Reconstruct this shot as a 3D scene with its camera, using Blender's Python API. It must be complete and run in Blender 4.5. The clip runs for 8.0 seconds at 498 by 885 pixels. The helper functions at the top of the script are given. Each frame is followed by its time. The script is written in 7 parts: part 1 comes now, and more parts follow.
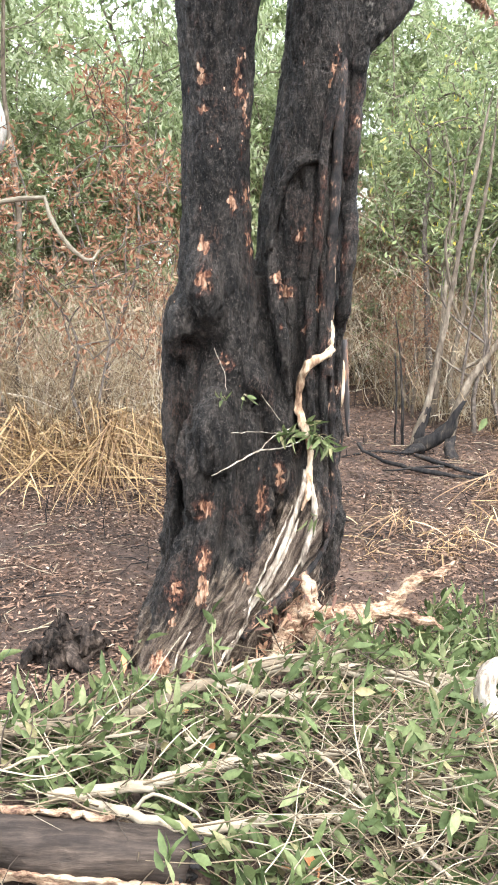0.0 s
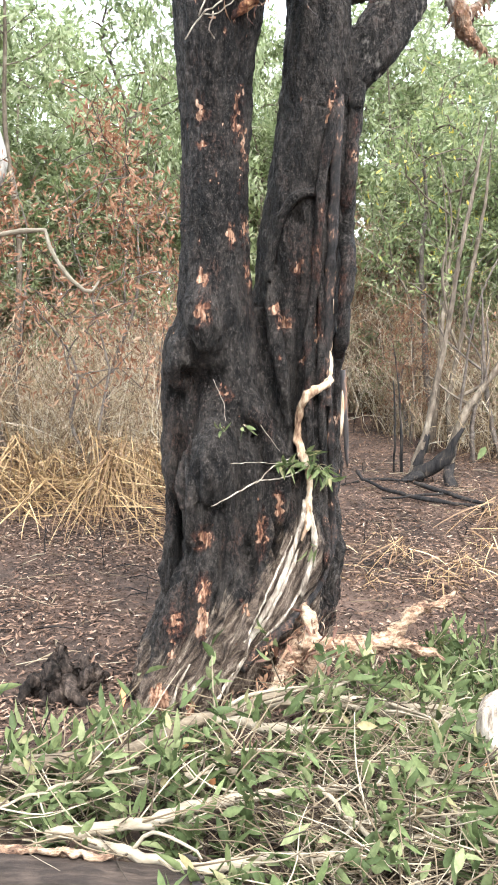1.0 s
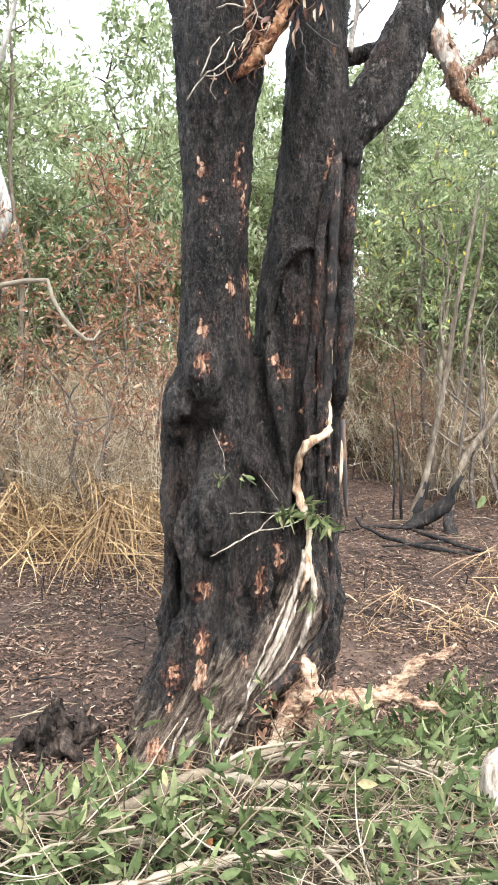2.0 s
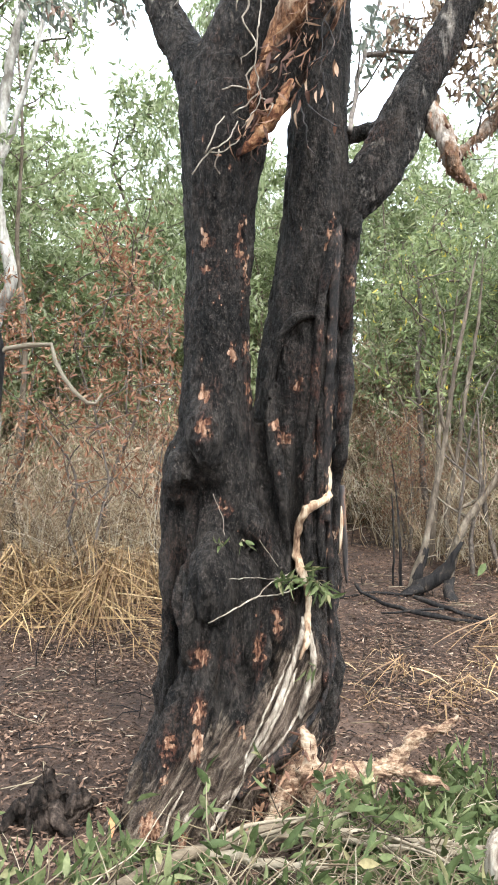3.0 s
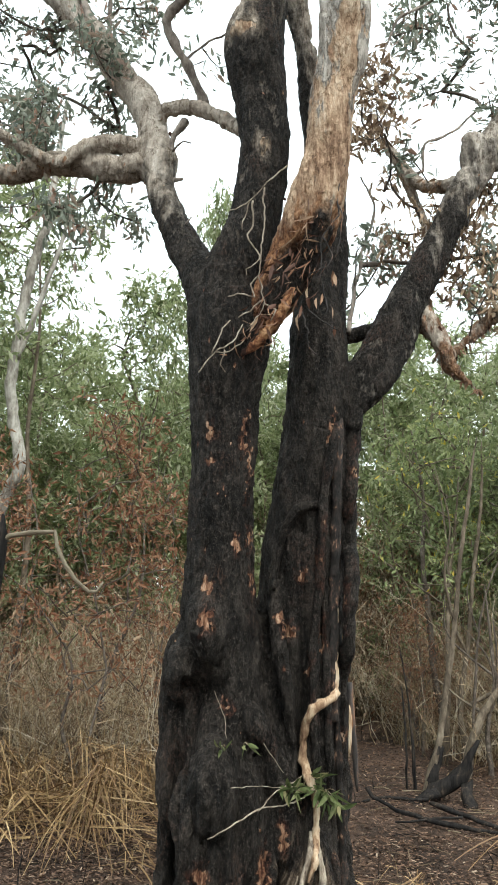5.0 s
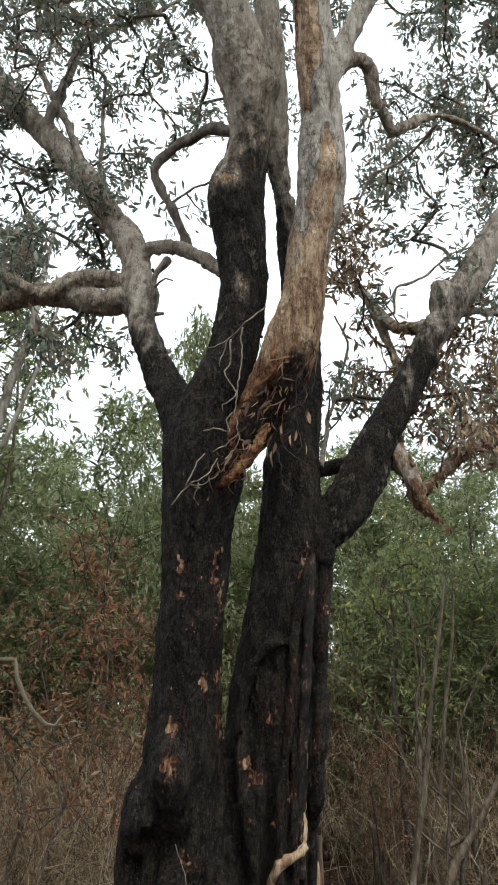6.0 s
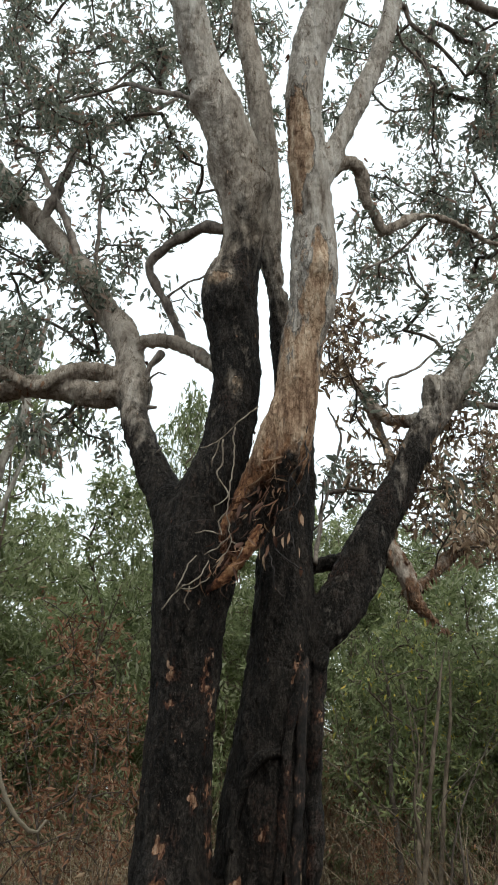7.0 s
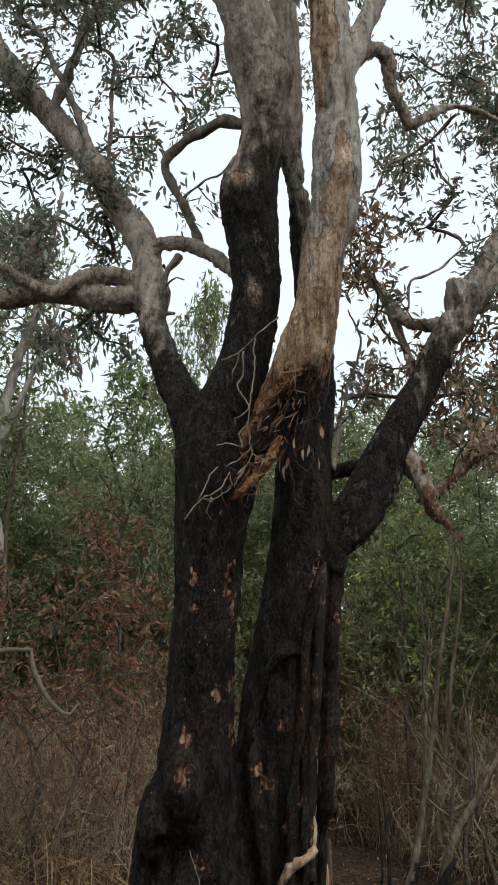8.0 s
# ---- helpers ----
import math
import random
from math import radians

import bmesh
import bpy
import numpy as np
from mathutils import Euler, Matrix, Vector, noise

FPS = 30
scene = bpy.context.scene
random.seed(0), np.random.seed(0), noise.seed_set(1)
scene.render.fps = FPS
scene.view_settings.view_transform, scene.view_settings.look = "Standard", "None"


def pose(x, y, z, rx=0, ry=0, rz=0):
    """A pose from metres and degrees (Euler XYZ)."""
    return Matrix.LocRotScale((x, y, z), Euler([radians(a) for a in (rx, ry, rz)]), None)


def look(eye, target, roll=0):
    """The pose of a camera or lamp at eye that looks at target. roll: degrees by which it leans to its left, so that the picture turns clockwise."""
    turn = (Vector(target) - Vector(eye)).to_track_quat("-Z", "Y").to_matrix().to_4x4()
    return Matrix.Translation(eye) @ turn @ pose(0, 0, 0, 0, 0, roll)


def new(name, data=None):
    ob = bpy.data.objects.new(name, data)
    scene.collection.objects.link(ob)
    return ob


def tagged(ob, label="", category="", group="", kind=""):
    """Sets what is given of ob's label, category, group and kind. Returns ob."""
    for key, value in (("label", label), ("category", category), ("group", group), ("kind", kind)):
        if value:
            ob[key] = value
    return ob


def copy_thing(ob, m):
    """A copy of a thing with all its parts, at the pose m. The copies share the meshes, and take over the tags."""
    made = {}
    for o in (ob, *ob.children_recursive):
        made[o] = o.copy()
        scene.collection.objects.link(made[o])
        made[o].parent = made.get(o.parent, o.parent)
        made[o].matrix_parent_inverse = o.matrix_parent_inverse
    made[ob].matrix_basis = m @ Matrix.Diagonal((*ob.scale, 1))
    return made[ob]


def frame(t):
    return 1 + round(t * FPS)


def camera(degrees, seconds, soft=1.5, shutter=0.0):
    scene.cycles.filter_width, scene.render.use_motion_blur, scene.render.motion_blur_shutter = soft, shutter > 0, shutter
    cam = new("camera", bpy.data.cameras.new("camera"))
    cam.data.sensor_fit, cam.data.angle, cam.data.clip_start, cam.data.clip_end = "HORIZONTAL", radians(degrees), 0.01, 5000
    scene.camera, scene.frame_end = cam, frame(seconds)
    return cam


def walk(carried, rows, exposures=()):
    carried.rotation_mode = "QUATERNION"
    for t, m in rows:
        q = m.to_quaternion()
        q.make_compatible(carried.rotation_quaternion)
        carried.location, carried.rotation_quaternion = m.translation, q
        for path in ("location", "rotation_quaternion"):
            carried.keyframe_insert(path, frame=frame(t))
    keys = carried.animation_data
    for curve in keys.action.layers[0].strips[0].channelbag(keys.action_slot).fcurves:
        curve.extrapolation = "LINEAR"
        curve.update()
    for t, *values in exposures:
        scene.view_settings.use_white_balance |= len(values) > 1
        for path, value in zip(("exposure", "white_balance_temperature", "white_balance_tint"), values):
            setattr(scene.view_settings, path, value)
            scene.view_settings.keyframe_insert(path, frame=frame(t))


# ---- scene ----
cam = camera(34.8, 8.0, 1.8)
EXPOSURES = [(0, 2.4, 5980, 9), (1.5, 2.3, 5980, 9), (3.5, 1.71, 6000, 6), (5.5, 0.55, 6400, 2), (6, 0.1, 6400, 4), (6.5, 0.0, 6400, 4), (7, -0.06, 6400, 4), (8, -0.33, 6400, 6)]
PATH = [
    (0, (-0.08, -0.036, 1.623), (-0.03, 1.92, 1.209), 0.3),
    (0.5, (-0.08, -0.033, 1.632), (-0.03, 1.929, 1.245), 0.1),
    (1, (-0.082, -0.035, 1.64), (-0.029, 1.934, 1.291), 0.1),
    (1.5, (-0.08, -0.034, 1.653), (-0.028, 1.942, 1.353), 0.1),
    (3, (-0.088, -0.043, 1.669), (-0.031, 1.955, 1.589), 0.8),
    (3.5, (-0.09, -0.048, 1.677), (-0.06, 1.952, 1.688), 0.6),
    (4, (-0.085, -0.044, 1.684), (-0.093, 1.953, 1.796), 0.2),
    (5.5, (-0.094, -0.025, 1.735), (-0.018, 1.906, 2.25), 1.6),
    (6, (-0.098, -0.049, 1.781), (0.003, 1.839, 2.433), 2.1),
    (6.5, (-0.084, -0.033, 1.838), (0.026, 1.811, 2.606), 2.3),
    (7, (-0.097, -0.073, 1.932), (0.009, 1.756, 2.735), 2.2),
    (7.5, (-0.107, -0.099, 1.977), (-0.019, 1.762, 2.703), 2.5),
    (8, (-0.126, -0.126, 2.041), (-0.041, 1.803, 2.564), 2.4),
]
walk(cam, [(t, look(eye, target, roll)) for t, eye, target, roll in PATH], EXPOSURES)

# ---------------------------------------------------------------- light
world = bpy.data.worlds.new("overcast_sky")
world.use_nodes = True
scene.world = world
wn, wl = world.node_tree.nodes, world.node_tree.links
sky = wn.new("ShaderNodeTexSky")
sky.sky_type, sky.sun_disc = "NISHITA", False
sky.sun_elevation, sky.sun_rotation = radians(58), radians(150)
sky.dust_density, sky.air_density = 3.0, 1.0
veil = wn.new("ShaderNodeMix")
veil.data_type = "RGBA"
veil.inputs[0].default_value = 0.8
veil.inputs[7].default_value = (9.6, 10.0, 10.3, 1)
wl.new(sky.outputs[0], veil.inputs[6])
wl.new(veil.outputs[2], wn["Background"].inputs[0])
wn["Background"].inputs[1].default_value = 0.15

sun = new("sun", bpy.data.lights.new("sun", "SUN"))
sun.data.energy, sun.data.angle, sun.data.color = 1.9, radians(25), (1, 0.95, 0.88)
sun.matrix_world = look((3, -6, 11), (0, 0, 0))

# ---------------------------------------------------------------- helpers of this scene
rng = np.random.default_rng(7)


def ramp(nt, fac, stops):
    n = nt.nodes.new("ShaderNodeValToRGB")
    e = n.color_ramp.elements
    while len(e) < len(stops):
        e.new(0.5)
    for el, (p, c) in zip(e, stops):
        el.position, el.color = p, (*c, 1)
    nt.links.new(fac, n.inputs[0])
    return n.outputs[0]


def noise_node(nt, scale, detail=4.0, stretch=(1, 1, 1), rough=0.6):
    tc = nt.nodes.new("ShaderNodeTexCoord")
    mp = nt.nodes.new("ShaderNodeMapping")
    mp.inputs[3].default_value = stretch
    nz = nt.nodes.new("ShaderNodeTexNoise")
    nz.inputs["Scale"].default_value, nz.inputs["Detail"].default_value, nz.inputs["Roughness"].default_value = scale, detail, rough
    nt.links.new(tc.outputs["Object"], mp.inputs[0])
    nt.links.new(mp.outputs[0], nz.inputs["Vector"])
    return nz.outputs["Fac"]


def math_node(nt, op, a, b=0.0, c=0.0):
    n = nt.nodes.new("ShaderNodeMath")
    n.operation = op
    for i, v in enumerate((a, b, c)):
        if isinstance(v, (int, float)):
            n.inputs[i].default_value = v
        else:
            nt.links.new(v, n.inputs[i])
    return n.outputs[0]


def mix_rgb(nt, fac, a, b, blend="MIX"):
    n = nt.nodes.new("ShaderNodeMix")
    n.data_type, n.blend_type = "RGBA", blend
    for i, v in ((0, fac), (6, a), (7, b)):
        if isinstance(v, (int, float)):
            n.inputs[i].default_value = v
        elif isinstance(v, tuple):
            n.inputs[i].default_value = (*v, 1)
        else:
            nt.links.new(v, n.inputs[i])
    return n.outputs[2]


def bump_node(nt, height, strength, distance):
    n = nt.nodes.new("ShaderNodeBump")
    n.inputs["Strength"].default_value, n.inputs["Distance"].default_value = strength, distance
    nt.links.new(height, n.inputs["Height"])
    return n.outputs[0]


def start_mat(name, rough=0.8, spec=0.3):
    m = bpy.data.materials.new(name)
    m.use_nodes = True
    nt = m.node_tree
    p = nt.nodes["Principled BSDF"]
    p.inputs["Roughness"].default_value = rough
    p.inputs["Specular IOR Level"].default_value = spec
    return m, nt, p


def leaf_mat(name, stops, rough=0.45, through_light=0.3, spec=0.4):
    """Leaves: each one has its own tone; light comes through the blade."""
    m, nt, p = start_mat(name, rough, spec)
    geo = nt.nodes.new("ShaderNodeNewGeometry")
    col = ramp(nt, geo.outputs["Random Per Island"], stops)
    mott = ramp(nt, noise_node(nt, 60, 3), [(0.3, (0.72, 0.72, 0.72)), (0.7, (1.15, 1.15, 1.15))])
    col = mix_rgb(nt, 1.0, col, mott, "MULTIPLY")
    nt.links.new(col, p.inputs["Base Color"])
    tr = nt.nodes.new("ShaderNodeBsdfTranslucent")
    nt.links.new(col, tr.inputs[0])
    mx = nt.nodes.new("ShaderNodeMixShader")
    mx.inputs[0].default_value = through_light
    nt.links.new(p.outputs[0], mx.inputs[1])
    nt.links.new(tr.outputs[0], mx.inputs[2])
    nt.links.new(mx.outputs[0], nt.nodes["Material Output"].inputs[0])
    return m


def wood_mat(name, stops, stretch=(1, 1, 0.12), scale=40.0, rough=0.8, bump=0.6, depth=0.006, island=0.0, spec=0.25):
    """Bark or wood: grain along z, blotches, and a tone per piece."""
    m, nt, p = start_mat(name, rough, spec)
    grain = noise_node(nt, scale, 6, stretch, 0.7)
    blot = noise_node(nt, scale * 0.14, 4)
    f = math_node(nt, "ADD", math_node(nt, "MULTIPLY", grain, 0.6), math_node(nt, "MULTIPLY", blot, 0.4))
    if island:
        geo = nt.nodes.new("ShaderNodeNewGeometry")
        f = math_node(nt, "ADD", math_node(nt, "MULTIPLY", f, 1 - island), math_node(nt, "MULTIPLY", geo.outputs["Random Per Island"], island))
    f = math_node(nt, "ADD", math_node(nt, "MULTIPLY", math_node(nt, "SUBTRACT", f, 0.5), 1.7 if not island else 1.25), 0.5)
    nt.links.new(ramp(nt, f, stops), p.inputs["Base Color"])
    nt.links.new(bump_node(nt, grain, bump, depth), p.inputs["Normal"])
    return m


def bark_mat():
    """Paperbark: charred black low down, grey papery higher up, tan where the char has flaked off, worn brown along the foot. The extents are attributes of the wood."""
    m, nt, p = start_mat("paperbark", 0.7, 0.1)
    at = {}
    for k in ("char", "peel", "torn", "brown", "warm", "wear", "flow"):
        n = nt.nodes.new("ShaderNodeAttribute")
        n.attribute_name = k
        at[k] = n.outputs["Fac"]
    fine = noise_node(nt, 85, 6, (1, 1, 0.6), 0.7)
    mid = noise_node(nt, 16, 6, (1, 1, 0.42), 0.65)
    big = noise_node(nt, 5, 4, (1, 1, 0.6))
    sheet = noise_node(nt, 11, 5, (1, 1, 0.35), 0.6)
    speck = noise_node(nt, 190, 4, (1, 1, 0.8), 0.65)
    vert = noise_node(nt, 26, 6, (1, 1, 0.16), 0.65)
    both = lambda a, b, u: math_node(nt, "ADD", math_node(nt, "MULTIPLY", a, u), math_node(nt, "MULTIPLY", b, 1 - u))
    around = lambda a, amount: math_node(nt, "MULTIPLY", math_node(nt, "SUBTRACT", a, 0.5), amount)
    grey = lambda v: (v, v, v)
    # smooth papery grey bark
    paper = ramp(nt, both(vert, sheet, 0.55), [(0.36, (0.15, 0.12, 0.095)), (0.43, (0.32, 0.285, 0.245)), (0.52, (0.42, 0.39, 0.35)), (0.62, (0.5, 0.475, 0.44))])
    dull = ramp(nt, both(both(vert, fine, 0.6), sheet, 0.6), [(0.37, (0.06, 0.046, 0.036)), (0.45, (0.2, 0.162, 0.128)), (0.53, (0.35, 0.295, 0.24)), (0.62, (0.5, 0.44, 0.375))])
    paper = mix_rgb(nt, at["brown"], paper, dull)
    # tan and brown under-bark where the paper has come away, with shade painted along its torn edges
    fresh = ramp(nt, both(vert, fine, 0.72), [(0.36, (0.07, 0.038, 0.024)), (0.45, (0.23, 0.145, 0.093)), (0.53, (0.39, 0.275, 0.185)), (0.63, (0.55, 0.435, 0.325))])
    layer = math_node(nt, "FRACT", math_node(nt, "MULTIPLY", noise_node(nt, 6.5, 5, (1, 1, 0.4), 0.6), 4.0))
    warm_f = math_node(nt, "ADD", at["warm"], around(sheet, 1.9))
    warm = ramp(nt, warm_f, [(0.44, grey(0)), (0.54, grey(1))])
    rim_shade = ramp(nt, warm_f, [(0.38, grey(1)), (0.44, grey(0.45)), (0.5, grey(1))])
    paper = mix_rgb(nt, warm, paper, fresh)
    paper = mix_rgb(nt, 1.0, paper, rim_shade, "MULTIPLY")
    torn = ramp(nt, math_node(nt, "ADD", at["torn"], around(mid, 1.1)), [(0.42, grey(0)), (0.58, grey(1))])
    rust = ramp(nt, both(mid, fine, 0.6), [(0.38, (0.016, 0.008, 0.005)), (0.47, (0.1, 0.043, 0.022)), (0.56, (0.27, 0.14, 0.072)), (0.67, (0.46, 0.31, 0.195))])
    paper = mix_rgb(nt, torn, paper, rust)
    # shade under lifted paper sheets, painted as a dark line beside each step
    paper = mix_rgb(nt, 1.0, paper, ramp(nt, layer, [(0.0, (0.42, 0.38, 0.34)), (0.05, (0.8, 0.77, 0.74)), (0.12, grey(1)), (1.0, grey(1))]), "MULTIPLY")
    # charred bark: sooty black and ash grey, with pits and lighter flecks
    soot = ramp(nt, both(mid, fine, 0.55), [(0.39, (0.0032, 0.0028, 0.0026)), (0.47, (0.0115, 0.0097, 0.0085)), (0.54, (0.027, 0.0224, 0.019)), (0.64, (0.06, 0.049, 0.041))])
    fleck = ramp(nt, both(speck, fine, 0.6), [(0.54, grey(0)), (0.64, grey(0.9))])
    black = mix_rgb(nt, fleck, soot, (0.1, 0.083, 0.07))
    ruddy = math_node(nt, "MULTIPLY", ramp(nt, big, [(0.54, grey(0)), (0.68, grey(1))]), ramp(nt, fine, [(0.48, grey(0)), (0.62, grey(0.6))]))
    black = mix_rgb(nt, ruddy, black, (0.075, 0.034, 0.022))
    # scorched red-brown inner bark round the bare spots
    rim = math_node(nt, "MULTIPLY", ramp(nt, math_node(nt, "ADD", math_node(nt, "MULTIPLY", at["peel"], 0.5), 0.5), [(0.38, grey(0)), (0.62, grey(1))]), ramp(nt, fine, [(0.42, grey(0)), (0.58, grey(0.75))]))
    black = mix_rgb(nt, rim, black, (0.085, 0.033, 0.021))
    charred = ramp(nt, math_node(nt, "ADD", at["char"], around(mid, 1.2)), [(0.36, grey(0)), (0.62, grey(1))])
    col = mix_rgb(nt, charred, paper, black)
    # worn foot of the tree: streaks that follow the sweep of the roots
    tc = nt.nodes.new("ShaderNodeTexCoord")
    sep, com = nt.nodes.new("ShaderNodeSeparateXYZ"), nt.nodes.new("ShaderNodeCombineXYZ")
    nt.links.new(tc.outputs["Object"], sep.inputs[0])
    nt.links.new(at["flow"], com.inputs[0])
    nt.links.new(math_node(nt, "MULTIPLY", sep.outputs[1], 0.35), com.inputs[1])
    nt.links.new(math_node(nt, "MULTIPLY", sep.outputs[2], 0.09), com.inputs[2])
    streak_n = nt.nodes.new("ShaderNodeTexNoise")
    streak_n.inputs["Scale"].default_value, streak_n.inputs["Detail"].default_value, streak_n.inputs["Roughness"].default_value = 62, 6, 0.68
    nt.links.new(com.outputs[0], streak_n.inputs["Vector"])
    streak = streak_n.outputs["Fac"]
    worn = ramp(nt, both(streak, speck, 0.72), [(0.36, (0.014, 0.01, 0.008)), (0.45, (0.055, 0.039, 0.029)), (0.53, (0.125, 0.092, 0.068)), (0.65, (0.31, 0.25, 0.19))])
    worn_at = ramp(nt, math_node(nt, "ADD", at["wear"], math_node(nt, "ADD", around(streak, 1.3), around(mid, 1.0))), [(0.36, grey(0)), (0.64, grey(1))])
    col = mix_rgb(nt, worn_at, col, worn)
    bare = ramp(nt, math_node(nt, "ADD", at["peel"], around(both(fine, mid, 0.6), 2.6)), [(0.26, grey(0)), (0.36, grey(1))])
    inner = ramp(nt, both(noise_node(nt, 70, 5, (1, 1, 0.3)), mid, 0.75), [(0.39, (0.055, 0.022, 0.014)), (0.47, (0.17, 0.08, 0.047)), (0.55, (0.36, 0.21, 0.13)), (0.64, (0.54, 0.38, 0.27))])
    col = mix_rgb(nt, bare, col, inner)
    nt.links.new(col, p.inputs["Base Color"])
    nt.links.new(ramp(nt, charred, [(0.0, grey(0.8)), (1.0, grey(0.58))]), p.inputs["Roughness"])
    crack = nt.nodes.new("ShaderNodeTexVoronoi")
    crack.feature = "DISTANCE_TO_EDGE"
    crack.inputs["Scale"].default_value = 30
    mp = nt.nodes.new("ShaderNodeMapping")
    mp.inputs[3].default_value = (1, 1, 0.4)
    warp = nt.nodes.new("ShaderNodeVectorMath")
    warp.operation = "ADD"
    nt.links.new(tc.outputs["Object"], mp.inputs[0])
    nt.links.new(mp.outputs[0], warp.inputs[0])
    nt.links.new(math_node(nt, "MULTIPLY", mid, 0.12), warp.inputs[1])
    nt.links.new(warp.outputs[0], crack.inputs["Vector"])
    edge = math_node(nt, "MULTIPLY", math_node(nt, "MINIMUM", math_node(nt, "MULTIPLY", crack.outputs["Distance"], 5.0), 0.6), charred)
    h = math_node(nt, "ADD", math_node(nt, "ADD", math_node(nt, "MULTIPLY", fine, math_node(nt, "ADD", math_node(nt, "MULTIPLY", charred, 0.6), 0.35)), math_node(nt, "MULTIPLY", mid, 1.4)), math_node(nt, "MULTIPLY", edge, 0.35))
    h = math_node(nt, "ADD", h, math_node(nt, "MULTIPLY", speck, 0.22))
    h = math_node(nt, "ADD", h, math_node(nt, "MULTIPLY", math_node(nt, "MULTIPLY", streak, 1.2), worn_at))
    h = math_node(nt, "SUBTRACT", h, math_node(nt, "MULTIPLY", bare, 0.4))
    h = math_node(nt, "SUBTRACT", h, math_node(nt, "MULTIPLY", math_node(nt, "ADD", math_node(nt, "MULTIPLY", layer, 0.5), math_node(nt, "MULTIPLY", warm, 0.4)), math_node(nt, "SUBTRACT", 1.0, charred)))
    nt.links.new(bump_node(nt, h, 1.0, 0.024), p.inputs["Normal"])
    return m


def soil_mat():
    m, nt, p = start_mat("burnt_soil", 0.95, 0.15)
    a, b, c = noise_node(nt, 1.3, 5), noise_node(nt, 14, 7, rough=0.75), noise_node(nt, 90, 5)
    f = math_node(nt, "ADD", math_node(nt, "MULTIPLY", a, 0.45), math_node(nt, "ADD", math_node(nt, "MULTIPLY", b, 0.35), math_node(nt, "MULTIPLY", c, 0.2)))
    nt.links.new(ramp(nt, f, [(0.36, (0.015, 0.0115, 0.0095)), (0.46, (0.04, 0.0275, 0.021)), (0.54, (0.082, 0.053, 0.039)), (0.66, (0.145, 0.092, 0.067))]), p.inputs["Base Color"])
    nt.links.new(bump_node(nt, math_node(nt, "ADD", b, math_node(nt, "MULTIPLY", c, 0.4)), 0.9, 0.03), p.inputs["Normal"])
    return m


BARK = bark_mat()
SOIL = soil_mat()
CHAR = wood_mat("charred_wood", [(0.3, (0.008, 0.007, 0.007)), (0.5, (0.02, 0.018, 0.017)), (0.62, (0.036, 0.029, 0.024)), (0.75, (0.1, 0.075, 0.056))], spec=0.08, bump=0.9, depth=0.012)
STUMP_WOOD = wood_mat("burnt_rotten_wood", [(0.34, (0.006, 0.005, 0.004)), (0.47, (0.02, 0.015, 0.012)), (0.58, (0.045, 0.033, 0.026)), (0.72, (0.105, 0.078, 0.06))], stretch=(1, 1, 0.5), scale=40, depth=0.02, bump=1.0, spec=0.08)
ROOT_DARK = wood_mat("charred_root_bark", [(0.3, (0.01, 0.009, 0.009)), (0.5, (0.03, 0.025, 0.023)), (0.6, (0.06, 0.045, 0.038)), (0.72, (0.2, 0.1, 0.055))])
ROOT_PALE = wood_mat("bare_pale_root", [(0.3, (0.07, 0.034, 0.02)), (0.42, (0.22, 0.135, 0.08)), (0.54, (0.38, 0.275, 0.18)), (0.72, (0.5, 0.42, 0.32))], scale=45, bump=0.9, depth=0.01)
ROOT_WHITE = wood_mat("weathered_white_root", [(0.3, (0.04, 0.03, 0.023)), (0.42, (0.15, 0.117, 0.088)), (0.55, (0.29, 0.245, 0.19)), (0.72, (0.43, 0.38, 0.31))], scale=45, bump=0.9, depth=0.01)
# the darkest tones put crevice shade into the colour of the tan bark
ROOT_TAN = wood_mat("peeling_tan_bark", [(0.3, (0.03, 0.014, 0.008)), (0.41, (0.15, 0.083, 0.05)), (0.52, (0.32, 0.208, 0.13)), (0.66, (0.5, 0.385, 0.27))], stretch=(0.4, 1, 1), scale=44, depth=0.03, bump=1.0)
STRAND = wood_mat("scorched_strand_bark", [(0.34, (0.005, 0.004, 0.0036)), (0.48, (0.016, 0.0125, 0.011)), (0.58, (0.036, 0.025, 0.02)), (0.64, (0.1, 0.055, 0.036)), (0.74, (0.36, 0.22, 0.14))], stretch=(1, 1, 0.45), scale=58, depth=0.016, bump=1.0)
PALE_TRUNK = wood_mat("pale_trunk_bark", [(0.3, (0.1, 0.085, 0.07)), (0.45, (0.22, 0.2, 0.17)), (0.6, (0.35, 0.33, 0.29)), (0.75, (0.48, 0.45, 0.4))], stretch=(1, 1, 0.4), scale=18, depth=0.01)
ROOT_RUST = wood_mat("torn_rusty_bark", [(0.32, (0.03, 0.012, 0.008)), (0.45, (0.17, 0.065, 0.03)), (0.56, (0.36, 0.18, 0.085)), (0.7, (0.5, 0.31, 0.17))], stretch=(0.5, 1, 0.35), scale=55, depth=0.03, bump=1.0)
PALE_BARK = wood_mat("pale_sapling_bark", [(0.3, (0.045, 0.033, 0.023)), (0.45, (0.095, 0.073, 0.052)), (0.58, (0.155, 0.123, 0.088)), (0.75, (0.24, 0.2, 0.15))], stretch=(1, 1, 0.3), scale=30, depth=0.01, bump=0.9)
STICK = wood_mat("cut_branch_bark", [(0.25, (0.045, 0.032, 0.02)), (0.4, (0.13, 0.1, 0.066)), (0.55, (0.225, 0.185, 0.13)), (0.75, (0.34, 0.3, 0.228))], stretch=(0.3, 1, 1), scale=45, island=0.35, bump=0.9)
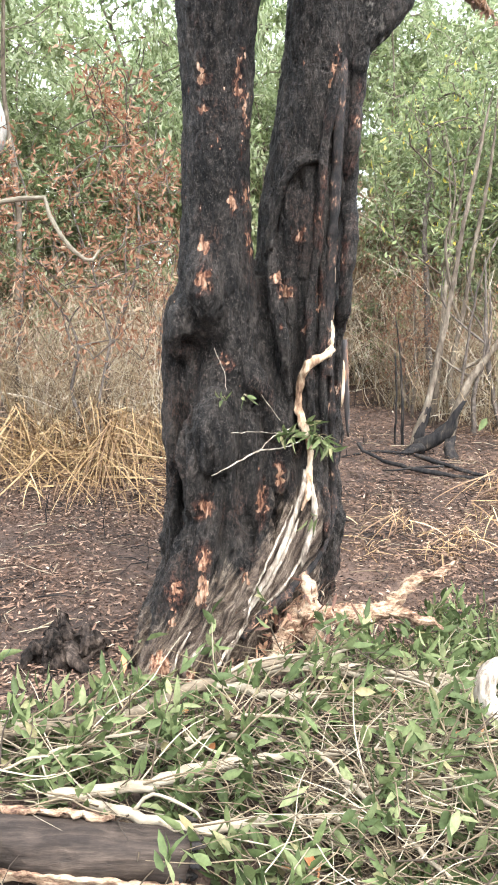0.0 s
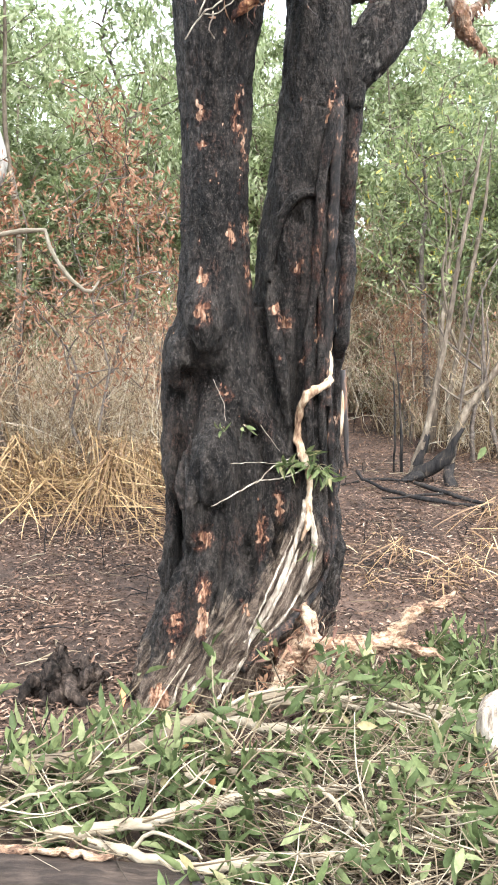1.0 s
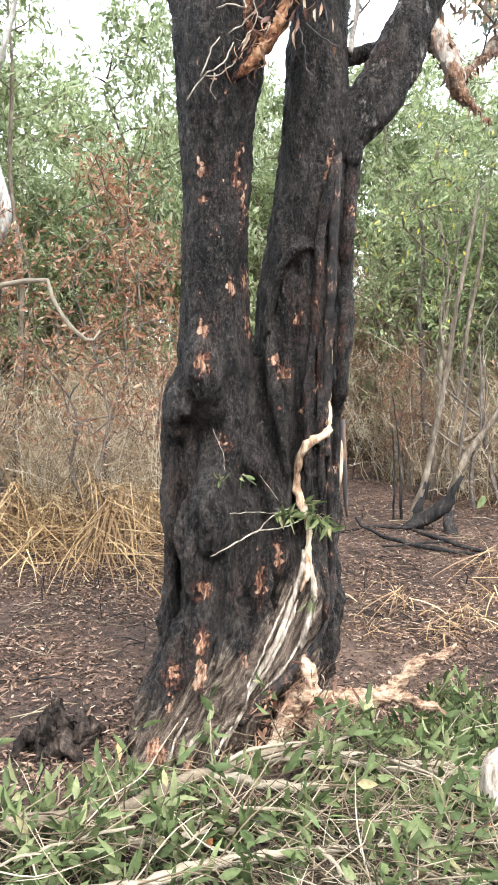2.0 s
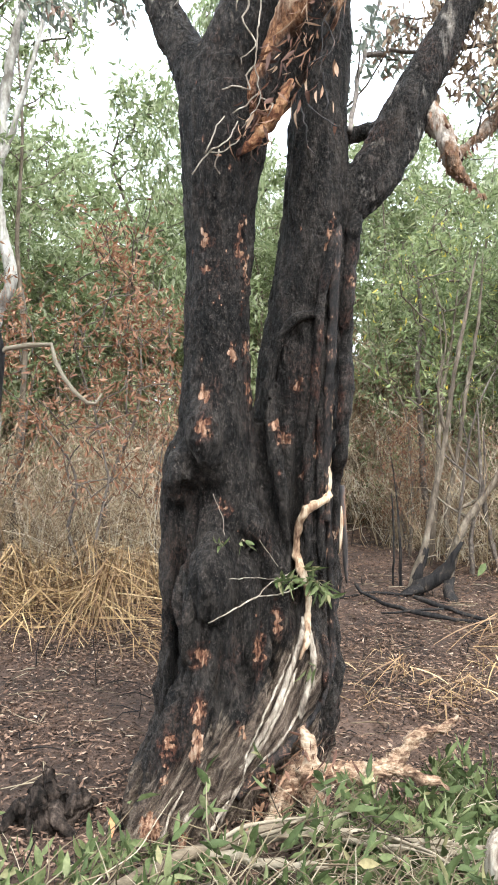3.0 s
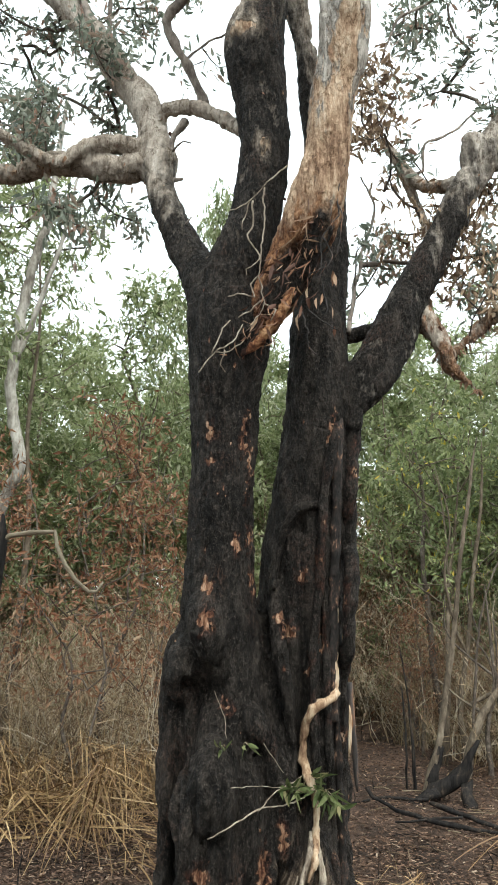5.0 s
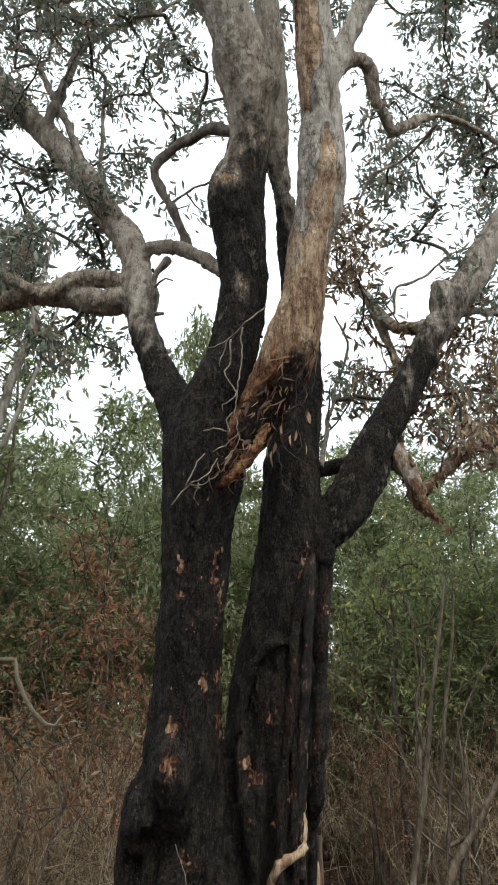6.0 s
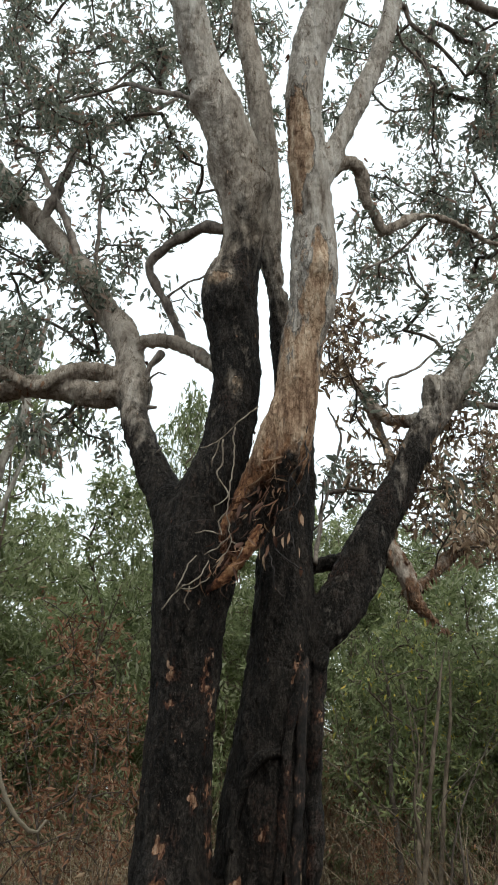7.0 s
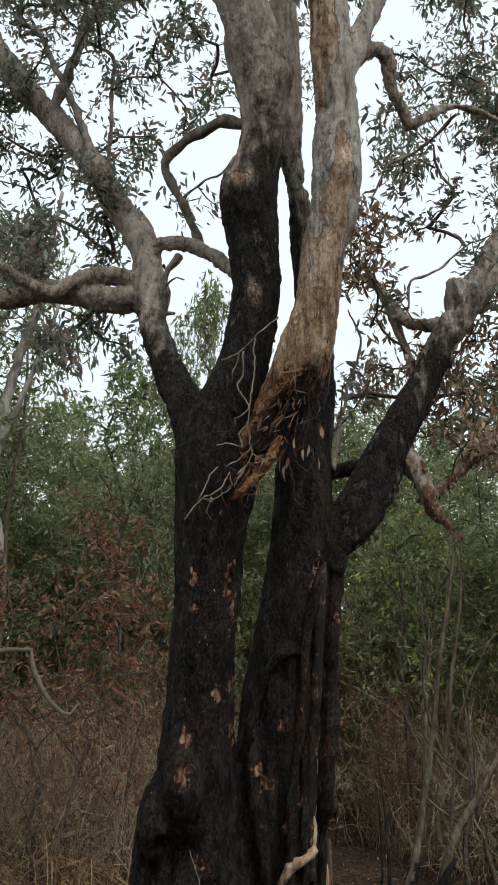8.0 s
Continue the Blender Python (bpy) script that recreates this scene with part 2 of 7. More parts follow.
TWIG = wood_mat("dry_twig_bark", [(0.15, (0.028, 0.019, 0.012)), (0.4, (0.09, 0.064, 0.037)), (0.65, (0.17, 0.128, 0.08)), (0.88, (0.29, 0.245, 0.175))], stretch=(0.3, 1, 1), island=0.6)
LIMB_GREY = wood_mat("grey_limb_bark", [(0.3, (0.045, 0.036, 0.031)), (0.43, (0.12, 0.098, 0.082)), (0.57, (0.23, 0.195, 0.165)), (0.75, (0.37, 0.325, 0.28))], stretch=(1, 1, 0.5), scale=26, depth=0.014)
TWIG_DARK = wood_mat("crown_twig_bark", [(0.3, (0.03, 0.024, 0.02)), (0.5, (0.09, 0.07, 0.055)), (0.75, (0.2, 0.17, 0.14))], stretch=(1, 1, 1))
THICKET = wood_mat("dead_stem_bark", [(0.1, (0.075, 0.05, 0.03)), (0.3, (0.205, 0.14, 0.08)), (0.5, (0.345, 0.255, 0.148)), (0.7, (0.44, 0.345, 0.225)), (0.87, (0.53, 0.46, 0.35))], island=0.75)
STRAW = leaf_mat("dry_straw", [(0.0, (0.08, 0.04, 0.018)), (0.4, (0.2, 0.115, 0.05)), (0.8, (0.36, 0.235, 0.105)), (1.0, (0.5, 0.37, 0.2))], 0.6, 0.12)
LEAF_CROWN = leaf_mat("crown_leaf", [(0.0, (0.1, 0.12, 0.09)), (0.45, (0.19, 0.215, 0.165)), (0.75, (0.3, 0.315, 0.25)), (0.86, (0.3, 0.255, 0.2)), (1.0, (0.32, 0.19, 0.14))], 0.33, 0.55)
LEAF_WOOD = leaf_mat("woodland_leaf", [(0.0, (0.115, 0.145, 0.058)), (0.5, (0.235, 0.275, 0.124)), (0.85, (0.36, 0.39, 0.21)), (1.0, (0.5, 0.51, 0.35))], 0.38, 0.58)
LEAF_YELLOW = leaf_mat("yellowing_leaf", [(0.0, (0.11, 0.145, 0.055)), (0.6, (0.22, 0.265, 0.11)), (0.9, (0.32, 0.34, 0.15)), (0.96, (0.5, 0.43, 0.08)), (1.0, (0.6, 0.45, 0.07))], 0.45, 0.5)
LEAF_RED = leaf_mat("scorched_leaf", [(0.0, (0.12, 0.047, 0.023)), (0.5, (0.26, 0.118, 0.06)), (0.85, (0.35, 0.195, 0.11)), (1.0, (0.42, 0.3, 0.19))], 0.6, 0.3)
LEAF_BROWN = leaf_mat("withered_leaf", [(0.0, (0.12, 0.073, 0.045)), (0.5, (0.28, 0.19, 0.12)), (1.0, (0.44, 0.34, 0.235))], 0.65, 0.25)
LEAF_GREEN = leaf_mat("fresh_leaf", [(0.0, (0.045, 0.06, 0.022)), (0.45, (0.085, 0.108, 0.04)), (0.82, (0.13, 0.15, 0.062)), (0.94, (0.17, 0.18, 0.085)), (1.0, (0.25, 0.2, 0.1))], 0.6, 0.25, 0.14)
LEAF_ORANGE = leaf_mat("orange_dead_leaf", [(0.0, (0.4, 0.14, 0.05)), (0.6, (0.55, 0.24, 0.1)), (1.0, (0.6, 0.4, 0.2))], 0.55, 0.2)
LITTER = leaf_mat("litter_leaf", [(0.0, (0.033, 0.02, 0.014)), (0.4, (0.095, 0.056, 0.037)), (0.75, (0.165, 0.102, 0.069)), (0.95, (0.235, 0.16, 0.113)), (1.0, (0.36, 0.285, 0.21))], 0.8, 0.05, 0.15)
CRUMB = leaf_mat("burnt_crumb", [(0.0, (0.008, 0.006, 0.005)), (0.45, (0.03, 0.02, 0.015)), (0.8, (0.075, 0.048, 0.035)), (1.0, (0.16, 0.11, 0.08))], 0.85, 0.0, 0.1)
FLAKE = leaf_mat("peeled_bark_strip", [(0.0, (0.035, 0.014, 0.009)), (0.4, (0.125, 0.055, 0.03)), (0.8, (0.27, 0.15, 0.085)), (1.0, (0.42, 0.3, 0.2))], 0.7, 0.15)


# ---------------------------------------------------------------- mesh makers
def np_mesh(name, V, F, material):
    """A mesh from arrays: V n x 3, F a list of m x 3 or m x 4 arrays."""
    F = [np.asarray(f, dtype=np.int32) for f in (F if isinstance(F, list) else [F]) if len(f)]
    me = bpy.data.meshes.new(name)
    me.vertices.add(len(V))
    me.vertices.foreach_set("co", np.ascontiguousarray(V, dtype=np.float32).ravel())
    loops = np.concatenate([f.ravel() for f in F])
    counts = np.concatenate([np.full(len(f), f.shape[1]) for f in F])
    me.loops.add(len(loops))
    me.loops.foreach_set("vertex_index", loops)
    me.polygons.add(len(counts))
    me.polygons.foreach_set("loop_start", np.concatenate([[0], np.cumsum(counts)[:-1]]).astype(np.int32))
    me.polygons.foreach_set("use_smooth", np.ones(len(counts), dtype=bool))
    me.update(calc_edges=True)
    me.materials.append(material)
    return me


def spline(pts, step=0.06):
    """A smooth line through the points (any number of columns), with samples about step apart."""
    P = np.array(pts, dtype=float)
    if len(P) < 2:
        return P
    E = np.vstack([2 * P[0] - P[1], P, 2 * P[-1] - P[-2]])
    out = []
    for i in range(1, len(E) - 2):
        a, b, c, d = E[i - 1:i + 3]
        n = max(1, int(np.linalg.norm(c[:3] - b[:3]) / step))
        for t in np.arange(n) / n:
            out.append(0.5 * (2 * b + (c - a) * t + (2 * a - 5 * b + 4 * c - d) * t * t + (3 * b - a - 3 * c + d) * t ** 3))
    out.append(P[-1])
    return np.array(out)


def tube(path, n=8, rough=0.0, seed=0):
    """A closed tapered tube along rows of x, y, z, radius. rough: how uneven its skin is, as a share of the radius."""
    C, R = path[:, :3], np.maximum(path[:, 3], 0.0005)
    T = np.gradient(C, axis=0)
    T /= np.linalg.norm(T, axis=1, keepdims=True) + 1e-9
    a = np.cross(T[0], (0.3, 0.9, 0.2) if abs(T[0][2]) > 0.7 else (0, 0, 1))
    a /= np.linalg.norm(a)
    ang = np.arange(n) * 2 * np.pi / n
    rnd = np.random.default_rng(seed)
    V = []
    for i in range(len(C)):
        a = a - T[i] * (a @ T[i])
        a /= np.linalg.norm(a) + 1e-9
        b = np.cross(T[i], a)
        r = R[i] * (1 + rough * rnd.uniform(-1, 1, n)) if rough else R[i] * np.ones(n)
        V.append(C[i] + np.outer(r * np.cos(ang), a) + np.outer(r * np.sin(ang), b))
    V = np.vstack(V + [C[:1], C[-1:]])
    m = len(C)
    k = np.arange(n)
    kk = (k + 1) % n
    Q = np.vstack([np.stack([i * n + k, i * n + kk, (i + 1) * n + kk, (i + 1) * n + k], 1) for i in range(m - 1)])
    caps = np.vstack([np.stack([np.full(n, m * n), kk, k], 1), np.stack([np.full(n, m * n + 1), (m - 1) * n + k, (m - 1) * n + kk], 1)])
    return (V, Q, caps) if n > 4 else (V[:-2], Q)


def join(pieces):
    """Joins (V, F, F, ...) pieces into V and a list of face arrays."""
    V, quads, tris, o = [], [], [], 0
    for v, *fs in pieces:
        V.append(v)
        for f in fs:
            (quads if f.shape[1] == 4 else tris).append(f + o)
        o += len(v)
    return np.vstack(V), [np.vstack(x) for x in (quads, tris) if x]


def part(name, data, material, parent, label=""):
    """One mesh object under a thing, or under a part; data: (V, F)."""
    ob = new(name, np_mesh(name, *data, material))
    ob.parent = parent
    return tagged(ob, label)


def thing(name, label, category, at=(0, 0, 0), group="", kind=""):
    ob = new(name)
    ob.location = at
    ob.empty_display_size = 0.1
    return tagged(ob, label, category, group, kind)


def solo(name, data, material, label, category, group="", kind=""):
    return tagged(new(name, np_mesh(name, *data, material)), label, category, group, kind)


def unit(v):
    return v / (np.linalg.norm(v, axis=-1, keepdims=True) + 1e-9)


def leaves(P, D, L, W, droop=0.15, fine=True, g=None):
    """Leaf blades at P, pointing along D. fine: folded, curved blades of eight triangles; else two."""
    g = g or rng
    n = len(P)
    D = unit(D)
    S = unit(np.cross(D, g.normal(size=(n, 3))))
    N = np.cross(S, D)
    L = np.broadcast_to(L, n)[:, None, None]
    W = np.broadcast_to(W, n)[:, None, None]
    if fine:
        s = np.array([0, .3, .3, .3, .66, .66, .66, 1.0])[None, :, None]
        w = np.array([0, -.5, 0, .5, -.4, 0, .4, 0])[None, :, None]
        f = np.array([(0, 2, 1), (0, 3, 2), (1, 2, 5), (1, 5, 4), (2, 3, 6), (2, 6, 5), (4, 5, 7), (5, 6, 7)])
    else:
        s = np.array([0, .45, .45, 1.0])[None, :, None]
        w = np.array([0, -.5, .5, 0])[None, :, None]
        f = np.array([(0, 3, 1), (0, 2, 3)])
    bend = droop * g.uniform(-0.6, 1.6, n)[:, None, None]
    V = P[:, None] + D[:, None] * L * s + S[:, None] * W * w + N[:, None] * (np.abs(w) * W * 0.45 - bend * L * s * s)
    k = s.shape[1]
    return V.reshape(-1, 3), (f[None] + (np.arange(n) * k)[:, None, None]).reshape(-1, 3)


def grow(seeds, targets, step=0.16, jit=0.03, g=None):
    """Branches that join each target to the nearest wood. Returns nodes, parents and the node of each target."""
    g = g or rng
    nodes, par, ends = [np.array(s, float) for s in seeds], [-1] * len(seeds), []
    A = np.array(nodes)
    first = np.array([np.min(np.linalg.norm(A - t, axis=1)) for t in targets])
    for ti in np.argsort(first):
        t = targets[ti]
        d = np.linalg.norm(A - t, axis=1) + 0.7 * np.maximum(0, A[:, 2] - t[2] + 0.1)
        j = int(np.argmin(d))
        p0 = A[j]
        n = max(2, int(np.linalg.norm(t - p0) / step))
        far = np.linalg.norm(t - p0)
        sag, wave = g.normal(0, 0.13, 3) * far, g.normal(0, 0.05, 3) * far
        fresh = []
        for k in range(1, n + 1):
            u = k / n
            fresh.append(p0 + (t - p0) * u + sag * math.sin(math.pi * u) + wave * math.sin(2 * math.pi * u) + (g.normal(0, jit, 3) if k < n else 0))
            par.append(j if k == 1 else len(A) + k - 2)
        A = np.vstack([A, fresh])
        ends.append(len(A) - 1)
    return A, np.array(par), ends


def branch_tubes(A, par, ends, r0=0.0035, power=0.48, sides=4, most=0.05):
    """Tubes for what grow() made, thicker where more twigs hang on."""
    cnt = np.zeros(len(A))
    cnt[ends] = 1
    for i in range(len(A) - 1, -1, -1):
        if par[i] >= 0:
            cnt[par[i]] += cnt[i]
    rad = np.minimum(r0 * np.maximum(cnt, 1) ** power, most)
    done, out = np.zeros(len(A), bool), []
    for e in ends:
        line, i = [], e
        while i >= 0 and not done[i]:
            line.append(i)
            done[i] = True
            i = par[i]
        if i >= 0:
            line.append(i)
        if len(line) > 1:
            r = rad[line]
            r[-1] = r[-2]
            L = A[line].copy()
            for _ in range(2):
                L[1:-1] = (L[:-2] + 2 * L[1:-1] + L[2:]) / 4
            out.append(tube(np.column_stack([L, r]), sides))
    return out


def sprays(A, par, ends, per=20, length=0.4, L=0.085, W=0.02, fine=True, hang=0.5, g=None):
    """Leaves round the ends of the twigs."""
    g = g or rng
    E = A[ends]
    D = unit(E - A[par[ends]] + np.array([0, 0, -0.02]))
    n = len(E) * per
    E, D = np.repeat(E, per, 0), np.repeat(D, per, 0)
    u = g.uniform(-1, 0.35, (n, 1))
    P = E + D * u * length + g.normal(0, 0.035, (n, 3))
    way = unit(D * 0.5 + g.normal(0, 0.55, (n, 3)) + np.array([0, 0, -hang]))
    size = g.uniform(0.65, 1.25, n)
    return leaves(P, way, L * size, W * size * g.uniform(0.8, 1.2, n), 0.15, fine, g)


# ---------------------------------------------------------------- ground
def rise(x, y):
    """Height of the ground: nearly level, with a low mound round the old tree."""
    return 0.045 * np.sin(x * 0.9 + 1.0) * np.cos(y * 0.7) + 0.02 * np.sin(x * 3.1 + y * 2.3) + 0.05 * np.exp(-((x - 0.0) ** 2 + (y - 3.4) ** 2) / 0.5) - 0.02


def build_ground():
    u = np.linspace(-1, 1, 221)
    gx = np.sign(u) * (np.abs(u) * 9 + np.abs(u) ** 7 * 600)
    gy = 4 + np.sign(u) * (np.abs(u) * 11 + np.abs(u) ** 7 * 600)
    X, Y = np.meshgrid(gx, gy, indexing="ij")
    Z = rise(X, Y) + 0.012 * np.sin(X * 17 + 3 * np.sin(Y * 9)) * np.cos(Y * 14 + 2 * np.sin(X * 11))
    n = len(u)
    i, j = np.meshgrid(np.arange(n - 1), np.arange(n - 1), indexing="ij")
    q = (i * n + j).ravel()
    F = np.stack([q, q + n, q + n + 1, q + 1], 1)
    solo("ground", (np.stack([X, Y, Z], -1).reshape(-1, 3), F), SOIL, "burnt dark soil under leaf litter", "ground", kind="structure")


build_ground()

# ---------------------------------------------------------------- the burnt old tree
# rows of x, y, z, radius along the wood
STEMS = {
    "trunk": [
        [(-0.16, 3.36, -0.2, 0.24), (-0.11, 3.38, 0.35, 0.22), (-0.11, 3.38, 0.74, 0.215), (-0.12, 3.37, 1.11, 0.2), (-0.13, 3.34, 1.36, 0.185), (-0.13, 3.30, 1.59, 0.158), (-0.13, 3.28, 1.81, 0.140),
         (-0.13, 3.26, 2.03, 0.135), (-0.13, 3.25, 2.24, 0.130), (-0.13, 3.24, 2.44, 0.138), (-0.122, 3.22, 2.6, 0.156), (-0.112, 3.22, 2.75, 0.176), (-0.14, 3.24, 2.93, 0.172)],
        [(0.17, 3.45, -0.2, 0.22), (0.20, 3.50, 0.29, 0.205), (0.21, 3.50, 0.70, 0.195), (0.20, 3.50, 1.09, 0.19), (0.21, 3.50, 1.35, 0.19), (0.22, 3.50, 1.59, 0.187), (0.23, 3.48, 1.83, 0.185),
         (0.26, 3.47, 2.06, 0.178), (0.28, 3.46, 2.28, 0.162), (0.29, 3.45, 2.49, 0.15)],
        [(-0.29, 3.30, 1.45, 0.06), (-0.30, 3.32, 1.24, 0.066), (-0.29, 3.32, 1.00, 0.07), (-0.285, 3.30, 0.75, 0.074), (-0.30, 3.28, 0.50, 0.08), (-0.335, 3.22, 0.29, 0.082), (-0.395, 3.15, 0.11, 0.075), (-0.49, 3.10, -0.06, 0.05)],
        [(-0.28, 3.18, 1.47, 0.055), (-0.28, 3.17, 1.39, 0.07), (-0.275, 3.2, 1.32, 0.045)],
        [(-0.19, 3.2, 1.68, 0.06), (-0.17, 3.165, 1.55, 0.085), (-0.15, 3.18, 1.46, 0.06)],
        [(-0.07, 3.24, 1.04, 0.12), (-0.09, 3.2, 0.79, 0.15), (-0.14, 3.16, 0.57, 0.138), (-0.21, 3.12, 0.39, 0.125), (-0.28, 3.06, 0.21, 0.12), (-0.35, 3.00, 0.06, 0.095), (-0.45, 2.93, -0.05, 0.05)],
        [(-0.02, 3.22, 0.53, 0.13), (-0.07, 3.14, 0.33, 0.115), (-0.16, 3.06, 0.13, 0.11), (-0.22, 2.98, 0.0, 0.075), (-0.25, 2.9, -0.1, 0.04)],
        [(0.23, 3.37, 0.78, 0.12), (0.22, 3.33, 0.55, 0.132), (0.14, 3.27, 0.36, 0.124), (0.03, 3.20, 0.17, 0.108), (-0.07, 3.12, 0.03, 0.08), (-0.13, 3.05, -0.08, 0.05)],
        [(0.35, 3.50, 1.22, 0.07), (0.35, 3.50, 0.89, 0.078), (0.35, 3.48, 0.57, 0.08), (0.33, 3.45, 0.31, 0.086), (0.29, 3.42, 0.09, 0.105), (0.22, 3.35, -0.07, 0.117)],
        [(0.03, 3.42, 1.5, 0.1), (0.05, 3.40, 1.23, 0.122), (0.08, 3.38, 0.96, 0.135), (0.10, 3.36, 0.72, 0.137)],
        [(0.09, 3.36, 1.78, 0.03), (0.10, 3.315, 1.66, 0.03), (0.12, 3.262, 1.46, 0.03), (0.15, 3.262, 1.32, 0.028), (0.18, 3.31, 1.12, 0.022)],
        [(-0.245, 3.17, 0.98, 0.045), (-0.235, 3.13, 0.9, 0.058), (-0.225, 3.11, 0.8, 0.056), (-0.225, 3.1, 0.68, 0.048)],
        [(-0.12, 3.17, 1.14, 0.05), (-0.15, 3.12, 1.06, 0.07), (-0.14, 3.09, 0.96, 0.07), (-0.13, 3.08, 0.86, 0.055)],
        [(0.0, 3.22, 1.24, 0.05), (0.04, 3.22, 1.14, 0.05), (0.1, 3.25, 1.05, 0.05), (0.11, 3.28, 0.95, 0.05)],
        [(-0.2, 3.17, 0.62, 0.04), (-0.24, 3.12, 0.45, 0.045), (-0.3, 3.04, 0.28, 0.045), (-0.38, 2.97, 0.13, 0.045), (-0.46, 2.92, 0.0, 0.04)],
        [(0.05, 3.16, 0.62, 0.03), (0.0, 3.06, 0.42, 0.035), (-0.07, 3.0, 0.24, 0.04), (-0.13, 2.95, 0.1, 0.04), (-0.16, 2.9, -0.03, 0.03)],
        [(-0.1, 3.06, 0.45, 0.03), (-0.15, 3.0, 0.3, 0.035), (-0.2, 2.95, 0.15, 0.04), (-0.24, 2.9, 0.02, 0.035)],
        [(-0.36, 3.2, 0.24, 0.03), (-0.42, 3.14, 0.15, 0.036), (-0.48, 3.1, 0.07, 0.034), (-0.54, 3.05, 0.0, 0.028)],
        [(-0.2, 3.5, 0.4, 0.12), (-0.34, 3.65, 0.1, 0.09), (-0.46, 3.8, -0.08, 0.05)],
    ],
    "left_limb": [[(-0.17, 3.28, 2.9, 0.125), (-0.225, 3.32, 3.06, 0.1), (-0.315, 3.40, 3.24, 0.083), (-0.437, 3.50, 3.51, 0.074), (-0.497, 3.60, 3.80, 0.08), (-0.55, 3.68, 4.11, 0.076), (-0.74, 3.78, 4.42, 0.074),
                   (-0.96, 3.90, 4.79, 0.073), (-1.22, 4.00, 5.12, 0.074), (-1.46, 4.10, 5.43, 0.07), (-1.75, 4.20, 5.93, 0.06), (-1.9, 4.3, 6.6, 0.045)]],
    "left_side_limb": [[(-0.50, 3.60, 3.80, 0.073), (-0.65, 3.62, 3.77, 0.062), (-0.86, 3.65, 3.80, 0.063), (-1.08, 3.70, 3.83, 0.057), (-1.31, 3.75, 3.79, 0.050), (-1.8, 3.8, 3.95, 0.04)],
                       [(-0.54, 3.60, 3.85, 0.038), (-0.71, 3.60, 3.90, 0.047), (-0.86, 3.58, 3.85, 0.038), (-0.98, 3.56, 3.76, 0.040), (-1.17, 3.50, 3.82, 0.034), (-1.5, 3.4, 4.0, 0.025)]],
    "bridging_limb": [[(-0.05, 3.30, 3.78, 0.04), (-0.20, 3.45, 3.97, 0.036), (-0.32, 3.50, 4.04, 0.035), (-0.46, 3.60, 4.09, 0.036), (-0.54, 3.65, 4.06, 0.042)]],
    "middle_limb": [[(-0.14, 3.27, 2.9, 0.14), (-0.12, 3.28, 3.05, 0.135), (-0.06, 3.28, 3.21, 0.130), (-0.01, 3.28, 3.38, 0.117), (0.02, 3.26, 3.63, 0.117), (0.00, 3.24, 3.93, 0.116), (-0.03, 3.22, 4.17, 0.136), (0.01, 3.20, 4.40, 0.108),
                     (0.02, 3.16, 4.61, 0.114), (-0.03, 3.12, 4.90, 0.135), (-0.12, 3.05, 5.13, 0.118), (-0.25, 3.00, 5.47, 0.096), (-0.34, 2.95, 5.78, 0.092), (-0.40, 2.90, 6.06, 0.085), (-0.5, 2.9, 6.7, 0.06)]],
    "back_limb": [[(0.29, 3.45, 2.4, 0.15), (0.29, 3.43, 2.62, 0.14), (0.29, 3.43, 2.88, 0.128), (0.31, 3.45, 3.16, 0.118), (0.32, 3.48, 3.46, 0.106), (0.32, 3.50, 3.71, 0.085), (0.28, 3.50, 3.97, 0.06), (0.24, 3.50, 4.31, 0.057),
                   (0.18, 3.48, 4.66, 0.062), (0.16, 3.45, 5.07, 0.075), (0.12, 3.42, 5.45, 0.073), (0.05, 3.40, 5.87, 0.062), (-0.03, 3.38, 6.27, 0.061), (-0.09, 3.36, 6.70, 0.05)]],
    "pale_limb": [[(-0.03, 3.16, 2.76, 0.05), (0.03, 3.14, 2.84, 0.075), (0.10, 3.10, 2.97, 0.098), (0.18, 3.06, 3.14, 0.115), (0.24, 3.02, 3.31, 0.117), (0.28, 3.00, 3.52, 0.101), (0.31, 2.98, 3.80, 0.096), (0.35, 2.96, 4.09, 0.106),
                   (0.34, 2.94, 4.40, 0.099), (0.32, 2.92, 4.72, 0.096), (0.29, 2.90, 5.06, 0.091), (0.30, 2.88, 5.44, 0.094), (0.39, 2.86, 5.76, 0.1), (0.46, 2.84, 6.10, 0.09), (0.5, 2.9, 6.8, 0.06)]],
    "pale_side_limb": [[(0.36, 2.92, 4.6, 0.055), (0.46, 2.95, 4.91, 0.053), (0.57, 3.00, 5.24, 0.055), (0.70, 3.05, 5.64, 0.054), (0.81, 3.10, 6.07, 0.054), (0.91, 3.15, 6.54, 0.045)]],
    "drooping_limb": [[(0.40, 2.93, 4.70, 0.04), (0.46, 2.96, 4.79, 0.036), (0.55, 3.00, 4.86, 0.032), (0.61, 3.04, 4.83, 0.03), (0.62, 3.07, 4.72, 0.03), (0.68, 3.11, 4.63, 0.027), (0.73, 3.15, 4.56, 0.027), (0.84, 3.19, 4.66, 0.024), (0.98, 3.22, 4.75, 0.023),
                       (1.19, 3.26, 4.73, 0.02), (1.41, 3.30, 4.65, 0.018), (1.75, 3.4, 4.8, 0.014)]],
    "right_limb": [[(0.38, 3.42, 2.4, 0.03), (0.45, 3.385, 2.5, 0.046), (0.55, 3.375, 2.62, 0.054), (0.66, 3.4, 2.78, 0.045), (0.74, 3.44, 2.92, 0.02)],
